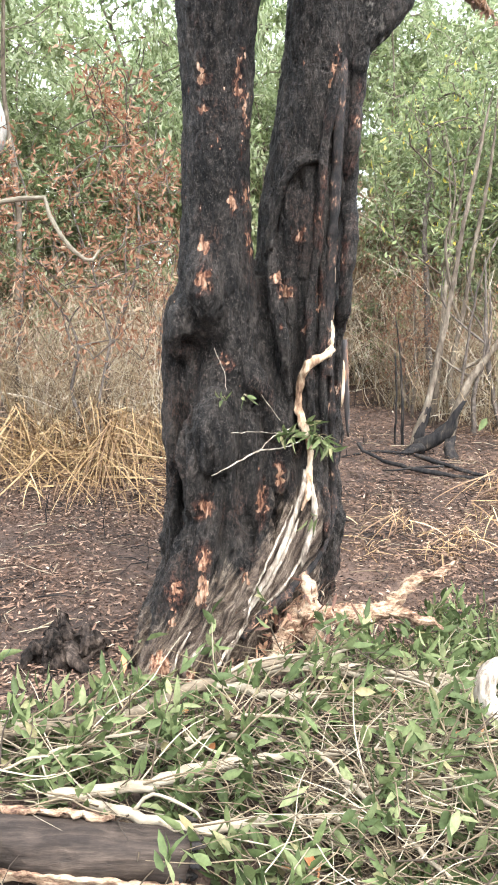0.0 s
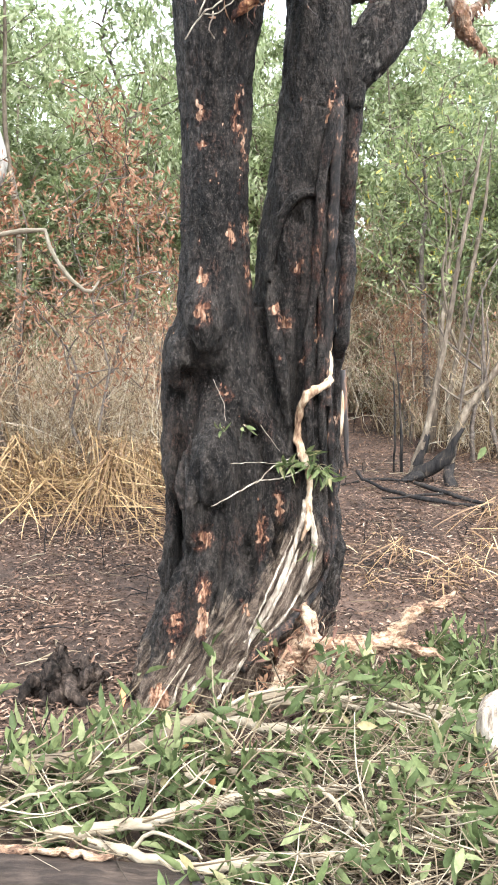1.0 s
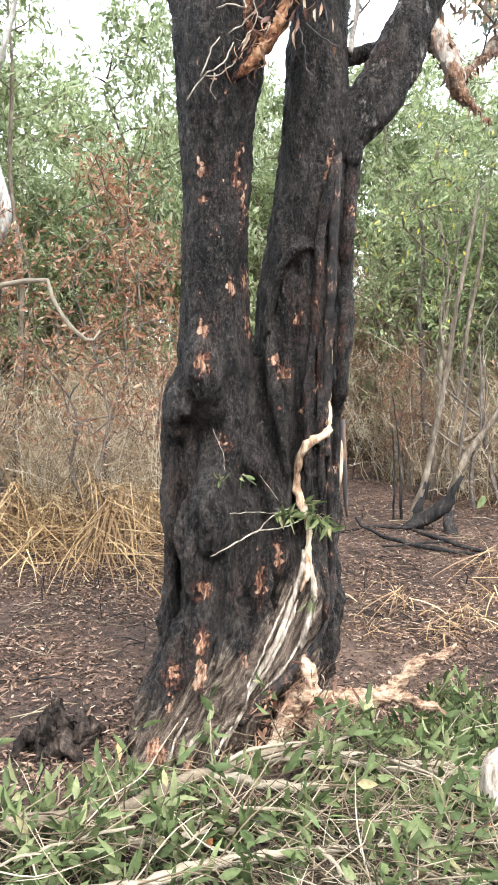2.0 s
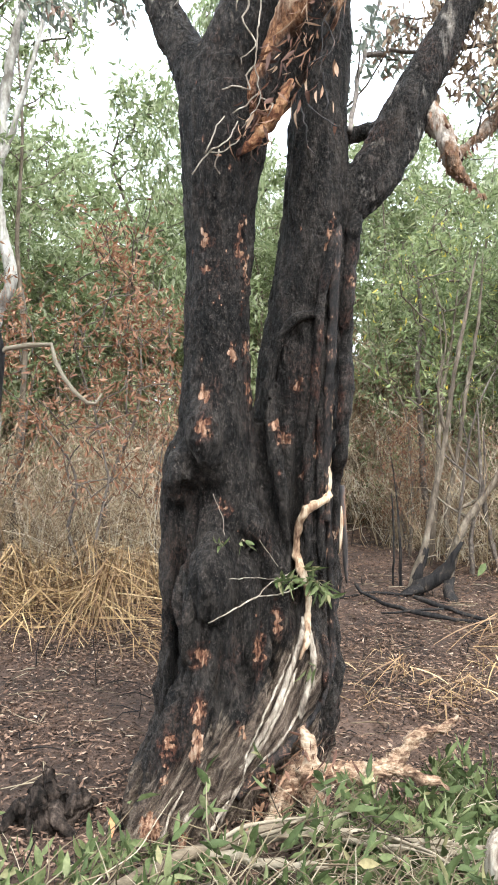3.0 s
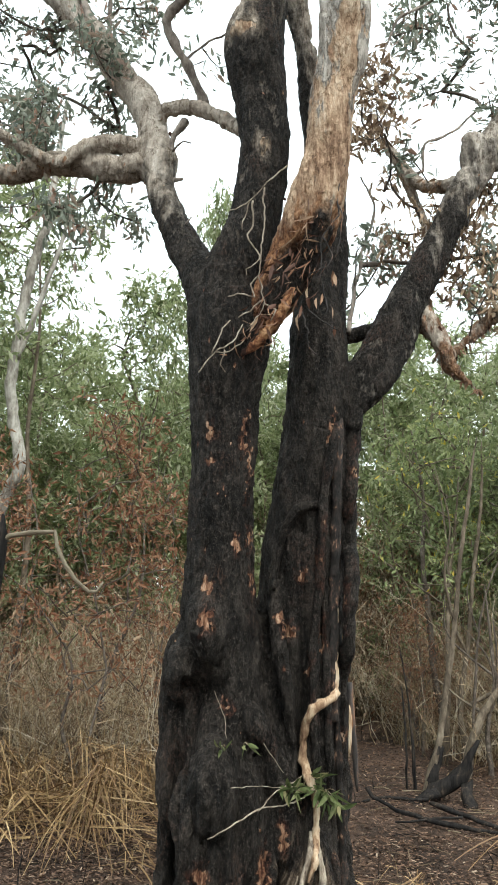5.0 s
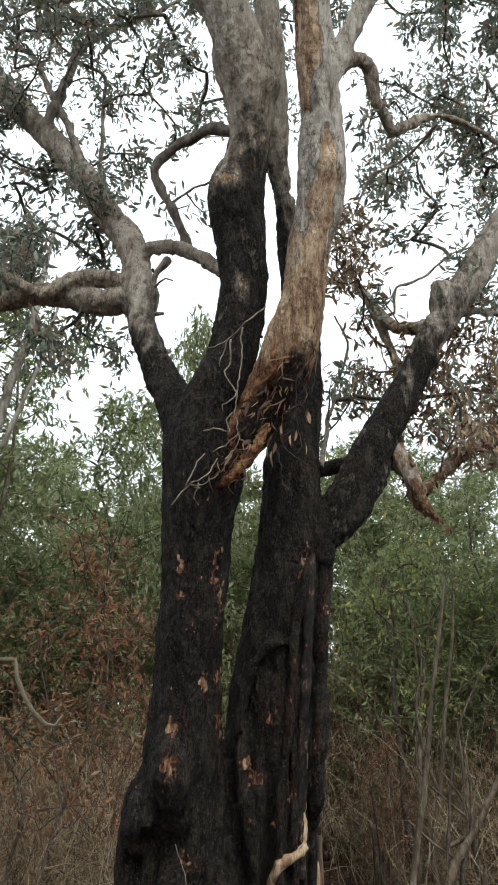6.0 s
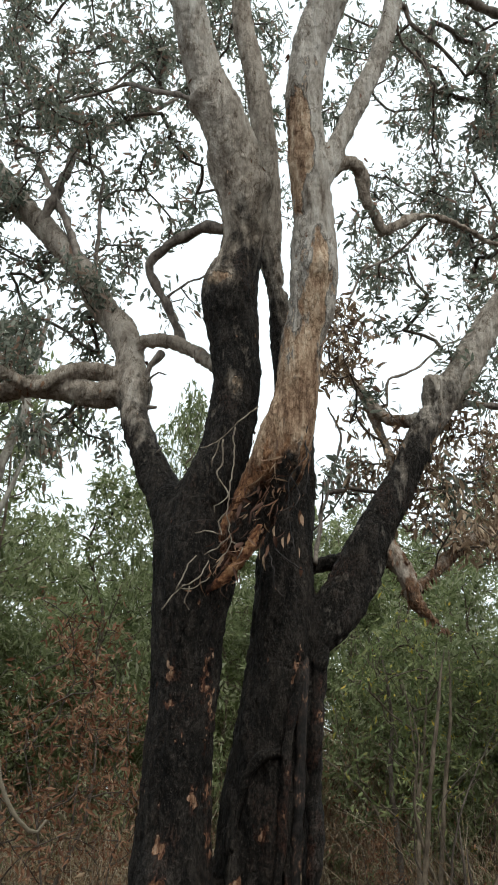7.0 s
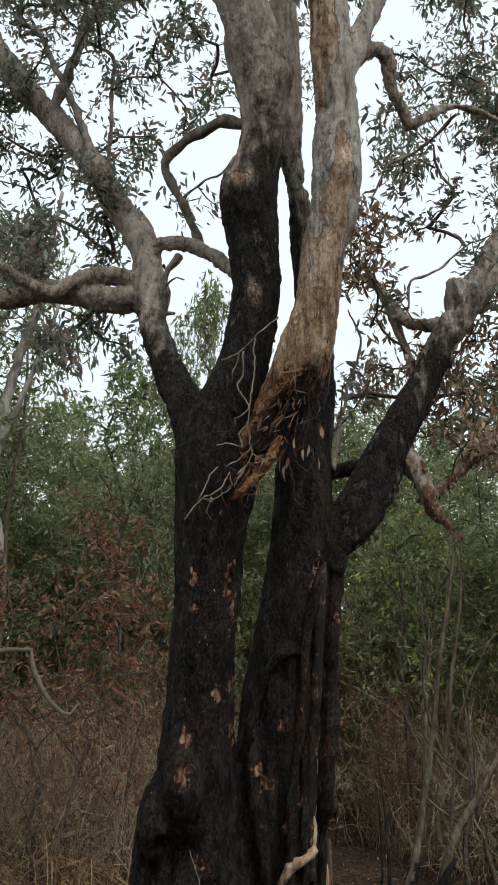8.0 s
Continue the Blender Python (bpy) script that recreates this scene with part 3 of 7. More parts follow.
                   [(0.33, 3.45, 2.46, 0.1), (0.42, 3.45, 2.555, 0.094), (0.51, 3.45, 2.68, 0.1), (0.625, 3.47, 2.87, 0.1), (0.755, 3.50, 3.13, 0.088), (0.895, 3.53, 3.41, 0.078), (1.03, 3.56, 3.68, 0.075), (1.18, 3.60, 3.92, 0.085),
                    (1.36, 3.63, 4.23, 0.085), (1.54, 3.66, 4.53, 0.083), (1.84, 3.70, 4.98, 0.075), (2.1, 3.8, 5.6, 0.055)],
                   [(1.09, 3.58, 3.72, 0.065), (1.07, 3.55, 3.86, 0.066), (1.06, 3.52, 3.95, 0.045)]],
    "right_loop_limb": [[(0.35, 3.60, 2.89, 0.045), (0.50, 3.66, 2.95, 0.043), (0.63, 3.62, 2.97, 0.043), (0.70, 3.54, 2.99, 0.043)]],
    "shaggy_limb": [[(0.76, 3.50, 3.03, 0.06), (0.85, 3.45, 2.87, 0.046), (0.88, 3.42, 2.74, 0.032), (0.95, 3.40, 2.66, 0.018), (1.0, 3.40, 2.62, 0.01)],
                    [(0.87, 3.5, 2.8, 0.03), (0.95, 3.60, 2.85, 0.028), (1.13, 3.70, 3.02, 0.031), (1.31, 3.80, 3.17, 0.032), (1.54, 3.90, 3.29, 0.027), (1.9, 4.0, 3.4, 0.02)]],
    "right_back_limb": [[(1.03, 3.60, 3.74, 0.045), (0.89, 3.80, 3.82, 0.037), (0.79, 3.90, 4.00, 0.032), (0.70, 4.00, 4.21, 0.025)], [(0.90, 3.62, 3.34, 0.03), (0.87, 3.85, 3.72, 0.027), (0.79, 3.95, 4.01, 0.025)]],
}
LIMB_LABEL = {"trunk": "charred black double bole with fluted base", "left_limb": "limb charred below and grey above", "left_side_limb": "grey-brown flaking side limb", "bridging_limb": "thin grey limb joining two stems",
              "middle_limb": "charred limb with a knob, grey at its top", "back_limb": "slim charred limb", "pale_limb": "pale papery limb with a torn rusty base", "pale_side_limb": "pale grey upper limb",
              "drooping_limb": "crooked grey-brown drooping limb", "right_limb": "charred slanting limb, grey towards its end", "right_loop_limb": "short charred cross limb", "shaggy_limb": "limb with shaggy hanging brown bark",
              "right_back_limb": "bent grey-brown limb"}
# height up to which each limb is charred, and how softly that ends
BURNT_TO = {"trunk": 9.0, "left_limb": 3.75, "left_side_limb": 0.0, "bridging_limb": 0.0, "middle_limb": 4.45, "back_limb": 4.5, "pale_limb": 2.6, "pale_side_limb": 0.0, "drooping_limb": 0.0, "right_limb": 3.75,
            "right_loop_limb": 9.0, "shaggy_limb": 0.0, "right_back_limb": 0.0}
# bare spots where the char has flaked off: x, z, half width, half height
# root strands fused with the bole: rows of x, z, width
DARK_STRANDS = [[(0.36, 2.45, 0.02), (0.35, 2.40, 0.034), (0.325, 2.282, 0.042), (0.297, 2.116, 0.042), (0.288, 1.945, 0.04), (0.282, 1.750, 0.038), (0.264, 1.548, 0.038), (0.258, 1.319, 0.036), (0.268, 1.082, 0.034), (0.275, 0.888, 0.028)],
                [(0.375, 2.46, 0.02), (0.368, 2.40, 0.034), (0.358, 2.241, 0.042), (0.351, 2.031, 0.042), (0.348, 1.816, 0.043), (0.343, 1.594, 0.043), (0.340, 1.38, 0.04), (0.345, 1.2, 0.03)],
                [(0.308, 1.772, 0.024), (0.311, 1.549, 0.034), (0.313, 1.272, 0.035), (0.325, 0.986, 0.035), (0.344, 0.639, 0.036), (0.33, 0.4, 0.03)],
                [(0.45, 2.56, 0.03), (0.445, 2.45, 0.055), (0.425, 2.270, 0.066), (0.418, 2.051, 0.065), (0.42, 1.825, 0.062), (0.412, 1.640, 0.057), (0.398, 1.450, 0.053), (0.392, 1.256, 0.046), (0.385, 1.0, 0.03)],
                [(0.358, 1.30, 0.024), (0.365, 1.025, 0.034), (0.385, 0.827, 0.039), (0.385, 0.624, 0.040), (0.360, 0.48, 0.042), (0.307, 0.395, 0.042), (0.22, 0.325, 0.042), (0.122, 0.269, 0.04), (0.05, 0.2, 0.038), (-0.03, 0.13, 0.034)]]
WHITE_STRANDS = [[(0.25, 0.8, 0.03), (0.234, 0.723, 0.034), (0.208, 0.646, 0.034), (0.171, 0.545, 0.033), (0.122, 0.433, 0.032), (0.062, 0.334, 0.031), (0.015, 0.249, 0.03), (-0.033, 0.177, 0.03), (-0.079, 0.106, 0.03), (-0.11, 0.04, 0.027)],
                 [(0.22, 0.6, 0.01), (0.204, 0.565, 0.018), (0.148, 0.446, 0.019), (0.075, 0.317, 0.019), (0.026, 0.241, 0.017), (-0.019, 0.179, 0.012)],
                 [(0.252, 0.78, 0.034), (0.286, 0.664, 0.036), (0.272, 0.573, 0.035), (0.246, 0.471, 0.032), (0.232, 0.4, 0.02)], [(-0.188, 0.157, 0.014), (-0.216, 0.133, 0.023), (-0.238, 0.085, 0.02)],
                 [(0.19, 0.66, 0.008), (0.15, 0.56, 0.013), (0.09, 0.45, 0.015), (0.03, 0.35, 0.014), (-0.02, 0.28, 0.01)], [(0.3, 0.6, 0.008), (0.27, 0.5, 0.014), (0.21, 0.4, 0.017), (0.13, 0.31, 0.018), (0.07, 0.24, 0.016), (0.01, 0.17, 0.012)],
                 [(-0.02, 0.2, 0.01), (-0.08, 0.13, 0.018), (-0.13, 0.06, 0.022), (-0.16, 0.0, 0.018)], [(-0.24, 0.2, 0.008), (-0.28, 0.13, 0.016), (-0.31, 0.05, 0.018)]]
BARE_LEFT = [(-0.188, 2.383, 0.021, 0.021), (-0.176, 2.329, 0.029, 0.019), (-0.176, 2.227, 0.019, 0.017), (-0.026, 2.418, 0.012, 0.029), (-0.050, 2.311, 0.021, 0.042), (-0.019, 2.243, 0.011, 0.055), (-0.067, 1.899, 0.013, 0.039),
             (-0.013, 1.920, 0.013, 0.047), (-0.003, 1.743, 0.011, 0.052), (-0.182, 1.737, 0.022, 0.033), (-0.176, 1.597, 0.031, 0.044), (-0.124, 2.113, 0.013, 0.013)]
BARE_LOW = [(0.138, 0.789, 0.023, 0.055), (0.057, 0.687, 0.023, 0.069), (-0.184, 0.700, 0.046, 0.036), (-0.181, 0.495, 0.032, 0.046), (-0.191, 0.373, 0.028, 0.065), (-0.298, 0.361, 0.042, 0.037), (-0.359, 0.085, 0.062, 0.047),
            (-0.236, 0.058, 0.028, 0.057), (-0.304, 0.249, 0.019, 0.033), (-0.093, 1.271, 0.044, 0.018), (-0.012, 0.409, 0.019, 0.019)]
BARE_EDGE = [(-0.042, 2.36, 0.011, 0.06), (-0.03, 2.1, 0.006, 0.05), (0.33, 2.3, 0.01, 0.07), (0.345, 2.42, 0.012, 0.05), (0.3, 1.5, 0.008, 0.08)]
BARE_RIGHT = [(0.33, 2.36, 0.012, 0.05), (0.206, 1.784, 0.023, 0.030), (0.156, 1.563, 0.040, 0.030), (0.116, 1.604, 0.023, 0.019), (0.237, 1.385, 0.012, 0.024), (0.388, 0.802, 0.012, 0.088)]


def build_old_tree():
    tree = thing("paperbark_tree", "large burnt paperbark tree with two charred stems and grey limbs", "tree", (0, 3.35, 0))
    tree_inv = Matrix.Translation((0, -3.35, 0))
    pieces, nodes, owner = [], [], []
    limbs = dict(STEMS)
    limbs["trunk"] = []
    for k, line in enumerate(STEMS["trunk"]):
        if k > 1:
            (x0, y0, z0, r0), (x1, y1, z1, r1) = line[0], line[1]
            line = [(x0 + (x0 - x1) * 0.7, y0 + 0.07, z0 + (z0 - z1) * 0.7, r0 * 0.2)] + line
            if line[-1][2] > 0.15:
                (x0, y0, z0, r0), (x1, y1, z1, r1) = line[-1], line[-2]
                line = line + [(x0 + (x0 - x1) * 0.7, y0 + 0.07, z0 + (z0 - z1) * 0.7, r0 * 0.2)]
        limbs["trunk"].append(line)
    names = list(limbs)
    for li, nm in enumerate(names):
        for line in limbs[nm]:
            s = spline(line, 0.05) if isinstance(line, list) else line
            pieces.append(tube(s, 18))
            nodes.append(s)
            owner += [li] * len(s)
    nodes, owner = np.vstack(nodes), np.array(owner)
    V, F = join(pieces)
    raw = new("raw_wood", np_mesh("raw_wood", V, F, BARK))
    mod = raw.modifiers.new("fuse", "REMESH")
    mod.mode, mod.voxel_size, mod.adaptivity = "VOXEL", 0.0085, 0
    dg = bpy.context.evaluated_depsgraph_get()
    fused = bpy.data.meshes.new_from_object(raw.evaluated_get(dg))
    bpy.data.objects.remove(raw)
    n = len(fused.vertices)
    V = np.empty(n * 3, np.float32)
    fused.vertices.foreach_get("co", V)
    V = V.reshape(-1, 3).astype(float)
    E = np.empty(len(fused.edges) * 2, np.int32)
    fused.edges.foreach_get("vertices", E)
    E = E.reshape(-1, 2)
    Q = np.empty(len(fused.loops), np.int32)
    fused.loops.foreach_get("vertex_index", Q)
    Q = Q.reshape(-1, 4)
    deg = np.bincount(E.ravel(), minlength=n)[:, None]
    for _ in range(5):
        acc = np.zeros_like(V)
        np.add.at(acc, E[:, 0], V[E[:, 1]])
        np.add.at(acc, E[:, 1], V[E[:, 0]])
        V = 0.35 * V + 0.65 * acc / np.maximum(deg, 1)

    def normals():
        N = np.zeros_like(V)
        f = np.cross(V[Q[:, 2]] - V[Q[:, 0]], V[Q[:, 3]] - V[Q[:, 1]])
        for c in range(4):
            np.add.at(N, Q[:, c], f)
        return unit(N)

    own = np.empty(n, int)
    for a in range(0, n, 8000):
        d = np.linalg.norm(V[a:a + 8000, None] - nodes[None, :, :3], axis=2) - nodes[None, :, 3]
        own[a:a + 8000] = owner[np.argmin(d, axis=1)]
    N = normals()
    trunk = own == names.index("trunk")
    # distance across the sweep of the roots at the foot
    flow = V[:, 0] - np.interp(V[:, 2], [-0.1, 0.04, 0.11, 0.18, 0.25, 0.33, 0.43, 0.55, 0.65, 0.75, 0.9, 1.2], [-0.2, -0.11, -0.08, -0.03, 0.015, 0.06, 0.12, 0.17, 0.21, 0.24, 0.265, 0.28])
    disp = np.empty(n)
    for i in range(n):
        x, y, z = V[i]
        a = noise.noise((x * 7, y * 7, z * 3.2))
        b = noise.noise((x * 24 + 5, y * 24, z * 6))
        c = noise.noise((x * 60, y * 60 + 9, z * 22))
        e = noise.noise((x * 40, y * 40 + 3, z * 70))
        if trunk[i]:
            low = max(0.0, 1.3 - z) / 1.3
            d = noise.noise((x * 13 + 2, y * 13, z * 1.6))
            f = noise.noise((flow[i] * 30, y * 8, z * 1.6 + 4))
            disp[i] = (0.015 + 0.022 * low) * a + (0.007 + 0.006 * low) * (0.5 - 2 * abs(b)) + 0.008 * c + (0.007 + 0.022 * low) * (0.4 - 2 * abs(d)) + 0.022 * min(1.0, low * 1.6) * f + 0.003 * e
        else:
            disp[i] = 0.016 * a + 0.009 * b + 0.003 * e + 0.007 * c
    # hollows in the bole: x, z, half width, half height, depth
    for hx, hz, hw, hh, hd in [(-0.18, 1.32, 0.09, 0.07, 0.05), (-0.24, 1.2, 0.03, 0.2, 0.03), (-0.285, 0.78, 0.02, 0.3, 0.08), (0.03, 1.1, 0.06, 0.05, 0.02), (-0.02, 0.86, 0.035, 0.16, 0.06), (0.02, 0.55, 0.025, 0.25, 0.04), (0.2, 1.98, 0.03, 0.06, 0.022), (0.215, 1.1, 0.016, 0.5, 0.04), (-0.1, 0.62, 0.02, 0.2, 0.035), (-0.13, 0.3, 0.02, 0.2, 0.035)]:
        q = ((V[:, 0] - hx) / hw) ** 2 + ((V[:, 2] - hz) / hh) ** 2
        disp -= 1.35 * hd * np.exp(-q) * np.clip(-N[:, 1] * 1.5, 0, 1) * trunk
    on_pale = own == names.index("pale_limb")
    q = ((V[:, 0] - 0.14) / 0.06) ** 2 + ((V[:, 2] - 3.0) / 0.11) ** 2
    disp -= 0.08 * np.exp(-q) * np.clip(-N[:, 1] * 1.5, 0, 1) * on_pale
    # knots and healed scars on the limbs: x, z, size, height
    for hx, hz, hw, hd in [(-0.27, 5.2, 0.06, 0.035), (-0.3, 5.08, 0.035, -0.04), (-0.12, 4.9, 0.07, 0.02), (0.36, 4.12, 0.07, 0.03), (0.28, 4.42, 0.03, -0.03), (0.12, 4.75, 0.06, 0.03), (-0.45, 3.8, 0.07, 0.03), (-0.9, 4.72, 0.05, 0.02), (-0.08, 4.18, 0.06, 0.02), (1.0, 3.5, 0.05, 0.02)]:
        q = ((V[:, 0] - hx) / hw) ** 2 + ((V[:, 2] - hz) / hw) ** 2
        disp += hd * np.exp(-q) * ~trunk
    V += N * disp[:, None]
    N = normals()
    # extents of char, bare spots and torn wood
    z = V[:, 2]
    top = np.array([BURNT_TO.get(k, 9.0) for k in names])[own]
    drift = np.array([noise.noise((v[0] * 5, v[1] * 5, v[2] * 1.6)) for v in V])
    char = np.clip(0.5 + (top - z) / 0.9 + 0.45 * drift, 0, 1)
    char[top > 8] = 1
    char[own == names.index("shaggy_limb")] = 0.36
    for nm, amount in (("middle_limb", 0.74), ("right_limb", 0.72), ("left_limb", 0.86), ("back_limb", 0.9)):
        char[own == names.index(nm)] *= amount
    torn = np.zeros(n)
    pale = own == names.index("pale_limb")
    torn[pale] = np.clip(1.0 - (z[pale] - 2.85) / 0.75, 0, 1)
    brown, warm = np.zeros(n), np.zeros(n)
    for nm, amount in (("left_limb", 0.75), ("left_side_limb", 0.85), ("bridging_limb", 0.9), ("middle_limb", 0.7), ("back_limb", 0.8), ("drooping_limb", 1.0), ("right_limb", 0.65), ("shaggy_limb", 0.9), ("right_back_limb", 0.8), ("pale_side_limb", 0.35), ("pale_limb", 0.3)):
        brown[own == names.index(nm)] = amount
    mid = own == names.index("middle_limb")
    brown[mid] = np.clip(1.1 - (z[mid] - 4.3) * 0.6, 0.15, 1)
    spot = lambda cx, cz, w, h: np.exp(-(((V[:, 0] - cx) / w) ** 2 + ((z - cz) / h) ** 2)) * np.clip(0.2 - N[:, 1], 0, 1)
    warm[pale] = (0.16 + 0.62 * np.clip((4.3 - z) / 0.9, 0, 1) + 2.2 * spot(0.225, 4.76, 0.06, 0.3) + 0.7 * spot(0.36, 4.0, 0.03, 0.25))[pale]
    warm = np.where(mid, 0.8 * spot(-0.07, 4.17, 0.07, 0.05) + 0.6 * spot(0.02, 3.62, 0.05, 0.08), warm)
    scorch = np.clip(1.5 * spot(0.17, 2.99, 0.09, 0.11) + 1.4 * spot(0.26, 3.08, 0.06, 0.14) + 1.0 * spot(0.06, 2.88, 0.07, 0.09), 0, 0.64)
    char = np.where(pale, np.maximum(char, scorch), np.where(mid, char * (1 - 0.7 * warm), char))
    for nm, amount in (("shaggy_limb", 0.5), ("left_side_limb", 0.3), ("right_back_limb", 0.4), ("bridging_limb", 0.3)):
        torn[own == names.index(nm)] = amount
    peel = np.full(n, -1.0)
    front = (N[:, 1] < 0.25) & (own != names.index("pale_limb"))
    wob = np.array([0.028 * noise.noise(v * 45) for v in V])
    wob2 = np.array([0.04 * noise.noise(v * 36 + np.array([9, 0, 0])) for v in V])
    for px, pz, pw, ph in BARE_LEFT + BARE_LOW + BARE_RIGHT + BARE_EDGE:
        v = 1.0 - np.sqrt(((V[:, 0] + wob - px) / (pw * 0.85)) ** 2 + ((z + wob2 - pz) / (ph * 1.25)) ** 2) * 0.9
        peel = np.where(front, np.maximum(peel, np.maximum(v, -1.0)), peel)
    g = np.random.default_rng(3)
    cand = np.flatnonzero(trunk & (z > 0.05))
    for i in g.choice(cand, 90):
        w = g.uniform(0.004, 0.011)
        q = V - V[i]
        v = 0.75 - np.sqrt((q[:, 0] / w) ** 2 + (q[:, 1] / w) ** 2 + (q[:, 2] / (w * 2.2)) ** 2)
        peel = np.maximum(peel, np.maximum(v, -1.0))
    # the bark along the ground-ward right sweep is worn pale brown
    left = np.interp(z, [-0.05, 0.1, 0.15, 0.2, 0.25, 0.36, 0.44, 0.56, 0.69, 0.8], [-0.6, -0.5, -0.43, -0.34, -0.27, -0.17, -0.05, 0.07, 0.14, 0.22])
    wear = np.clip((V[:, 0] - left) / 0.2 + 0.3 + 1.2 * drift, 0, 1) * np.clip((0.85 - z) / 0.2, 0, 1) * np.clip((0.3 - N[:, 1]) * 3, 0, 1) * np.clip((0.36 - V[:, 0]) / 0.06, 0, 1)
    foot = np.clip((0.36 - z) / 0.24, 0, 1) * np.clip((0.4 - N[:, 1]) * 3, 0, 1)
    wear = np.where(trunk, np.clip(np.maximum(0.95 * wear, 0.68 * foot), 0, 1), 0.0)
    brown = np.where(trunk, 1.0, brown)
    torn = np.where(trunk, 0.0, torn)
    fo = own[Q[:, 0]]
    for li, nm in enumerate(names):
        q = Q[fo == li]
        if not len(q):
            continue
        used, inv = np.unique(q, return_inverse=True)
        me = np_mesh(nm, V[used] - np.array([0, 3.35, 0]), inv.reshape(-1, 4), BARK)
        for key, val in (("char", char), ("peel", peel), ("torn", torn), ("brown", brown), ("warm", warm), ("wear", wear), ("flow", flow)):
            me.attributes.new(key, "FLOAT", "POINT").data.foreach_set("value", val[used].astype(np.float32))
        ob = new(nm, me)
        ob.parent = tree
        tagged(ob, LIMB_LABEL[nm])
    bpy.data.meshes.remove(fused)
    from mathutils.bvhtree import BVHTree
    return tree, nodes, owner, names, BVHTree.FromPolygons([tuple(v) for v in V], [tuple(f) for f in Q])


tree, WOOD, WOOD_OF, WOOD_NAMES, SKIN = build_old_tree()


def on_bark(x, z, out=0.0, fallback=3.2):
    """The bark's face at x, z as seen from the clearing."""
    hit = SKIN.ray_cast(Vector((x, 0.5, z)), Vector((0, 1, 0)))
    y = hit[0].y if hit[0] is not None else fallback
    return np.array([x, min(y, fallback + 0.25) - out, z])


def bark_line(rows, sink=0.35, step=0.03, fallback=3.3, smooth=4, sunk=0.0):
    """A strand that lies on the bark: rows of x, z, width."""
    s = spline([(x, 0, z, w / 2) for x, z, w in rows], step)
    y = np.array([on_bark(p[0], p[2], 0, fallback)[1] for p in s])
    for _ in range(smooth):
        y[1:-1] = np.minimum(y[1:-1], (y[:-2] + y[1:-1] * 2 + y[2:]) / 4 + 0.004)
        y[1:-1] = (y[:-2] + y[1:-1] * 2 + y[2:]) / 4
    s[:, 1] = y - s[:, 3] * (1 - sink)
    if sunk:
        s[:, 1] += sunk * np.clip(1 - (s[0, 2] - s[:, 2]) / 0.12, 0, 1) ** 1.5
    run = np.concatenate([[0], np.cumsum(np.linalg.norm(np.diff(s[:, :3], axis=0), axis=1))])
    s[:, 3] *= 1 + 0.13 * np.sin(run * 19 + rows[0][0] * 40) * np.cos(run * 43 + 1)
    return s


def tree_part(name, data, material, label=""):
    V, F = data
    return part(name, (V - np.array([0, 3.35, 0]), F), material, tree, label)


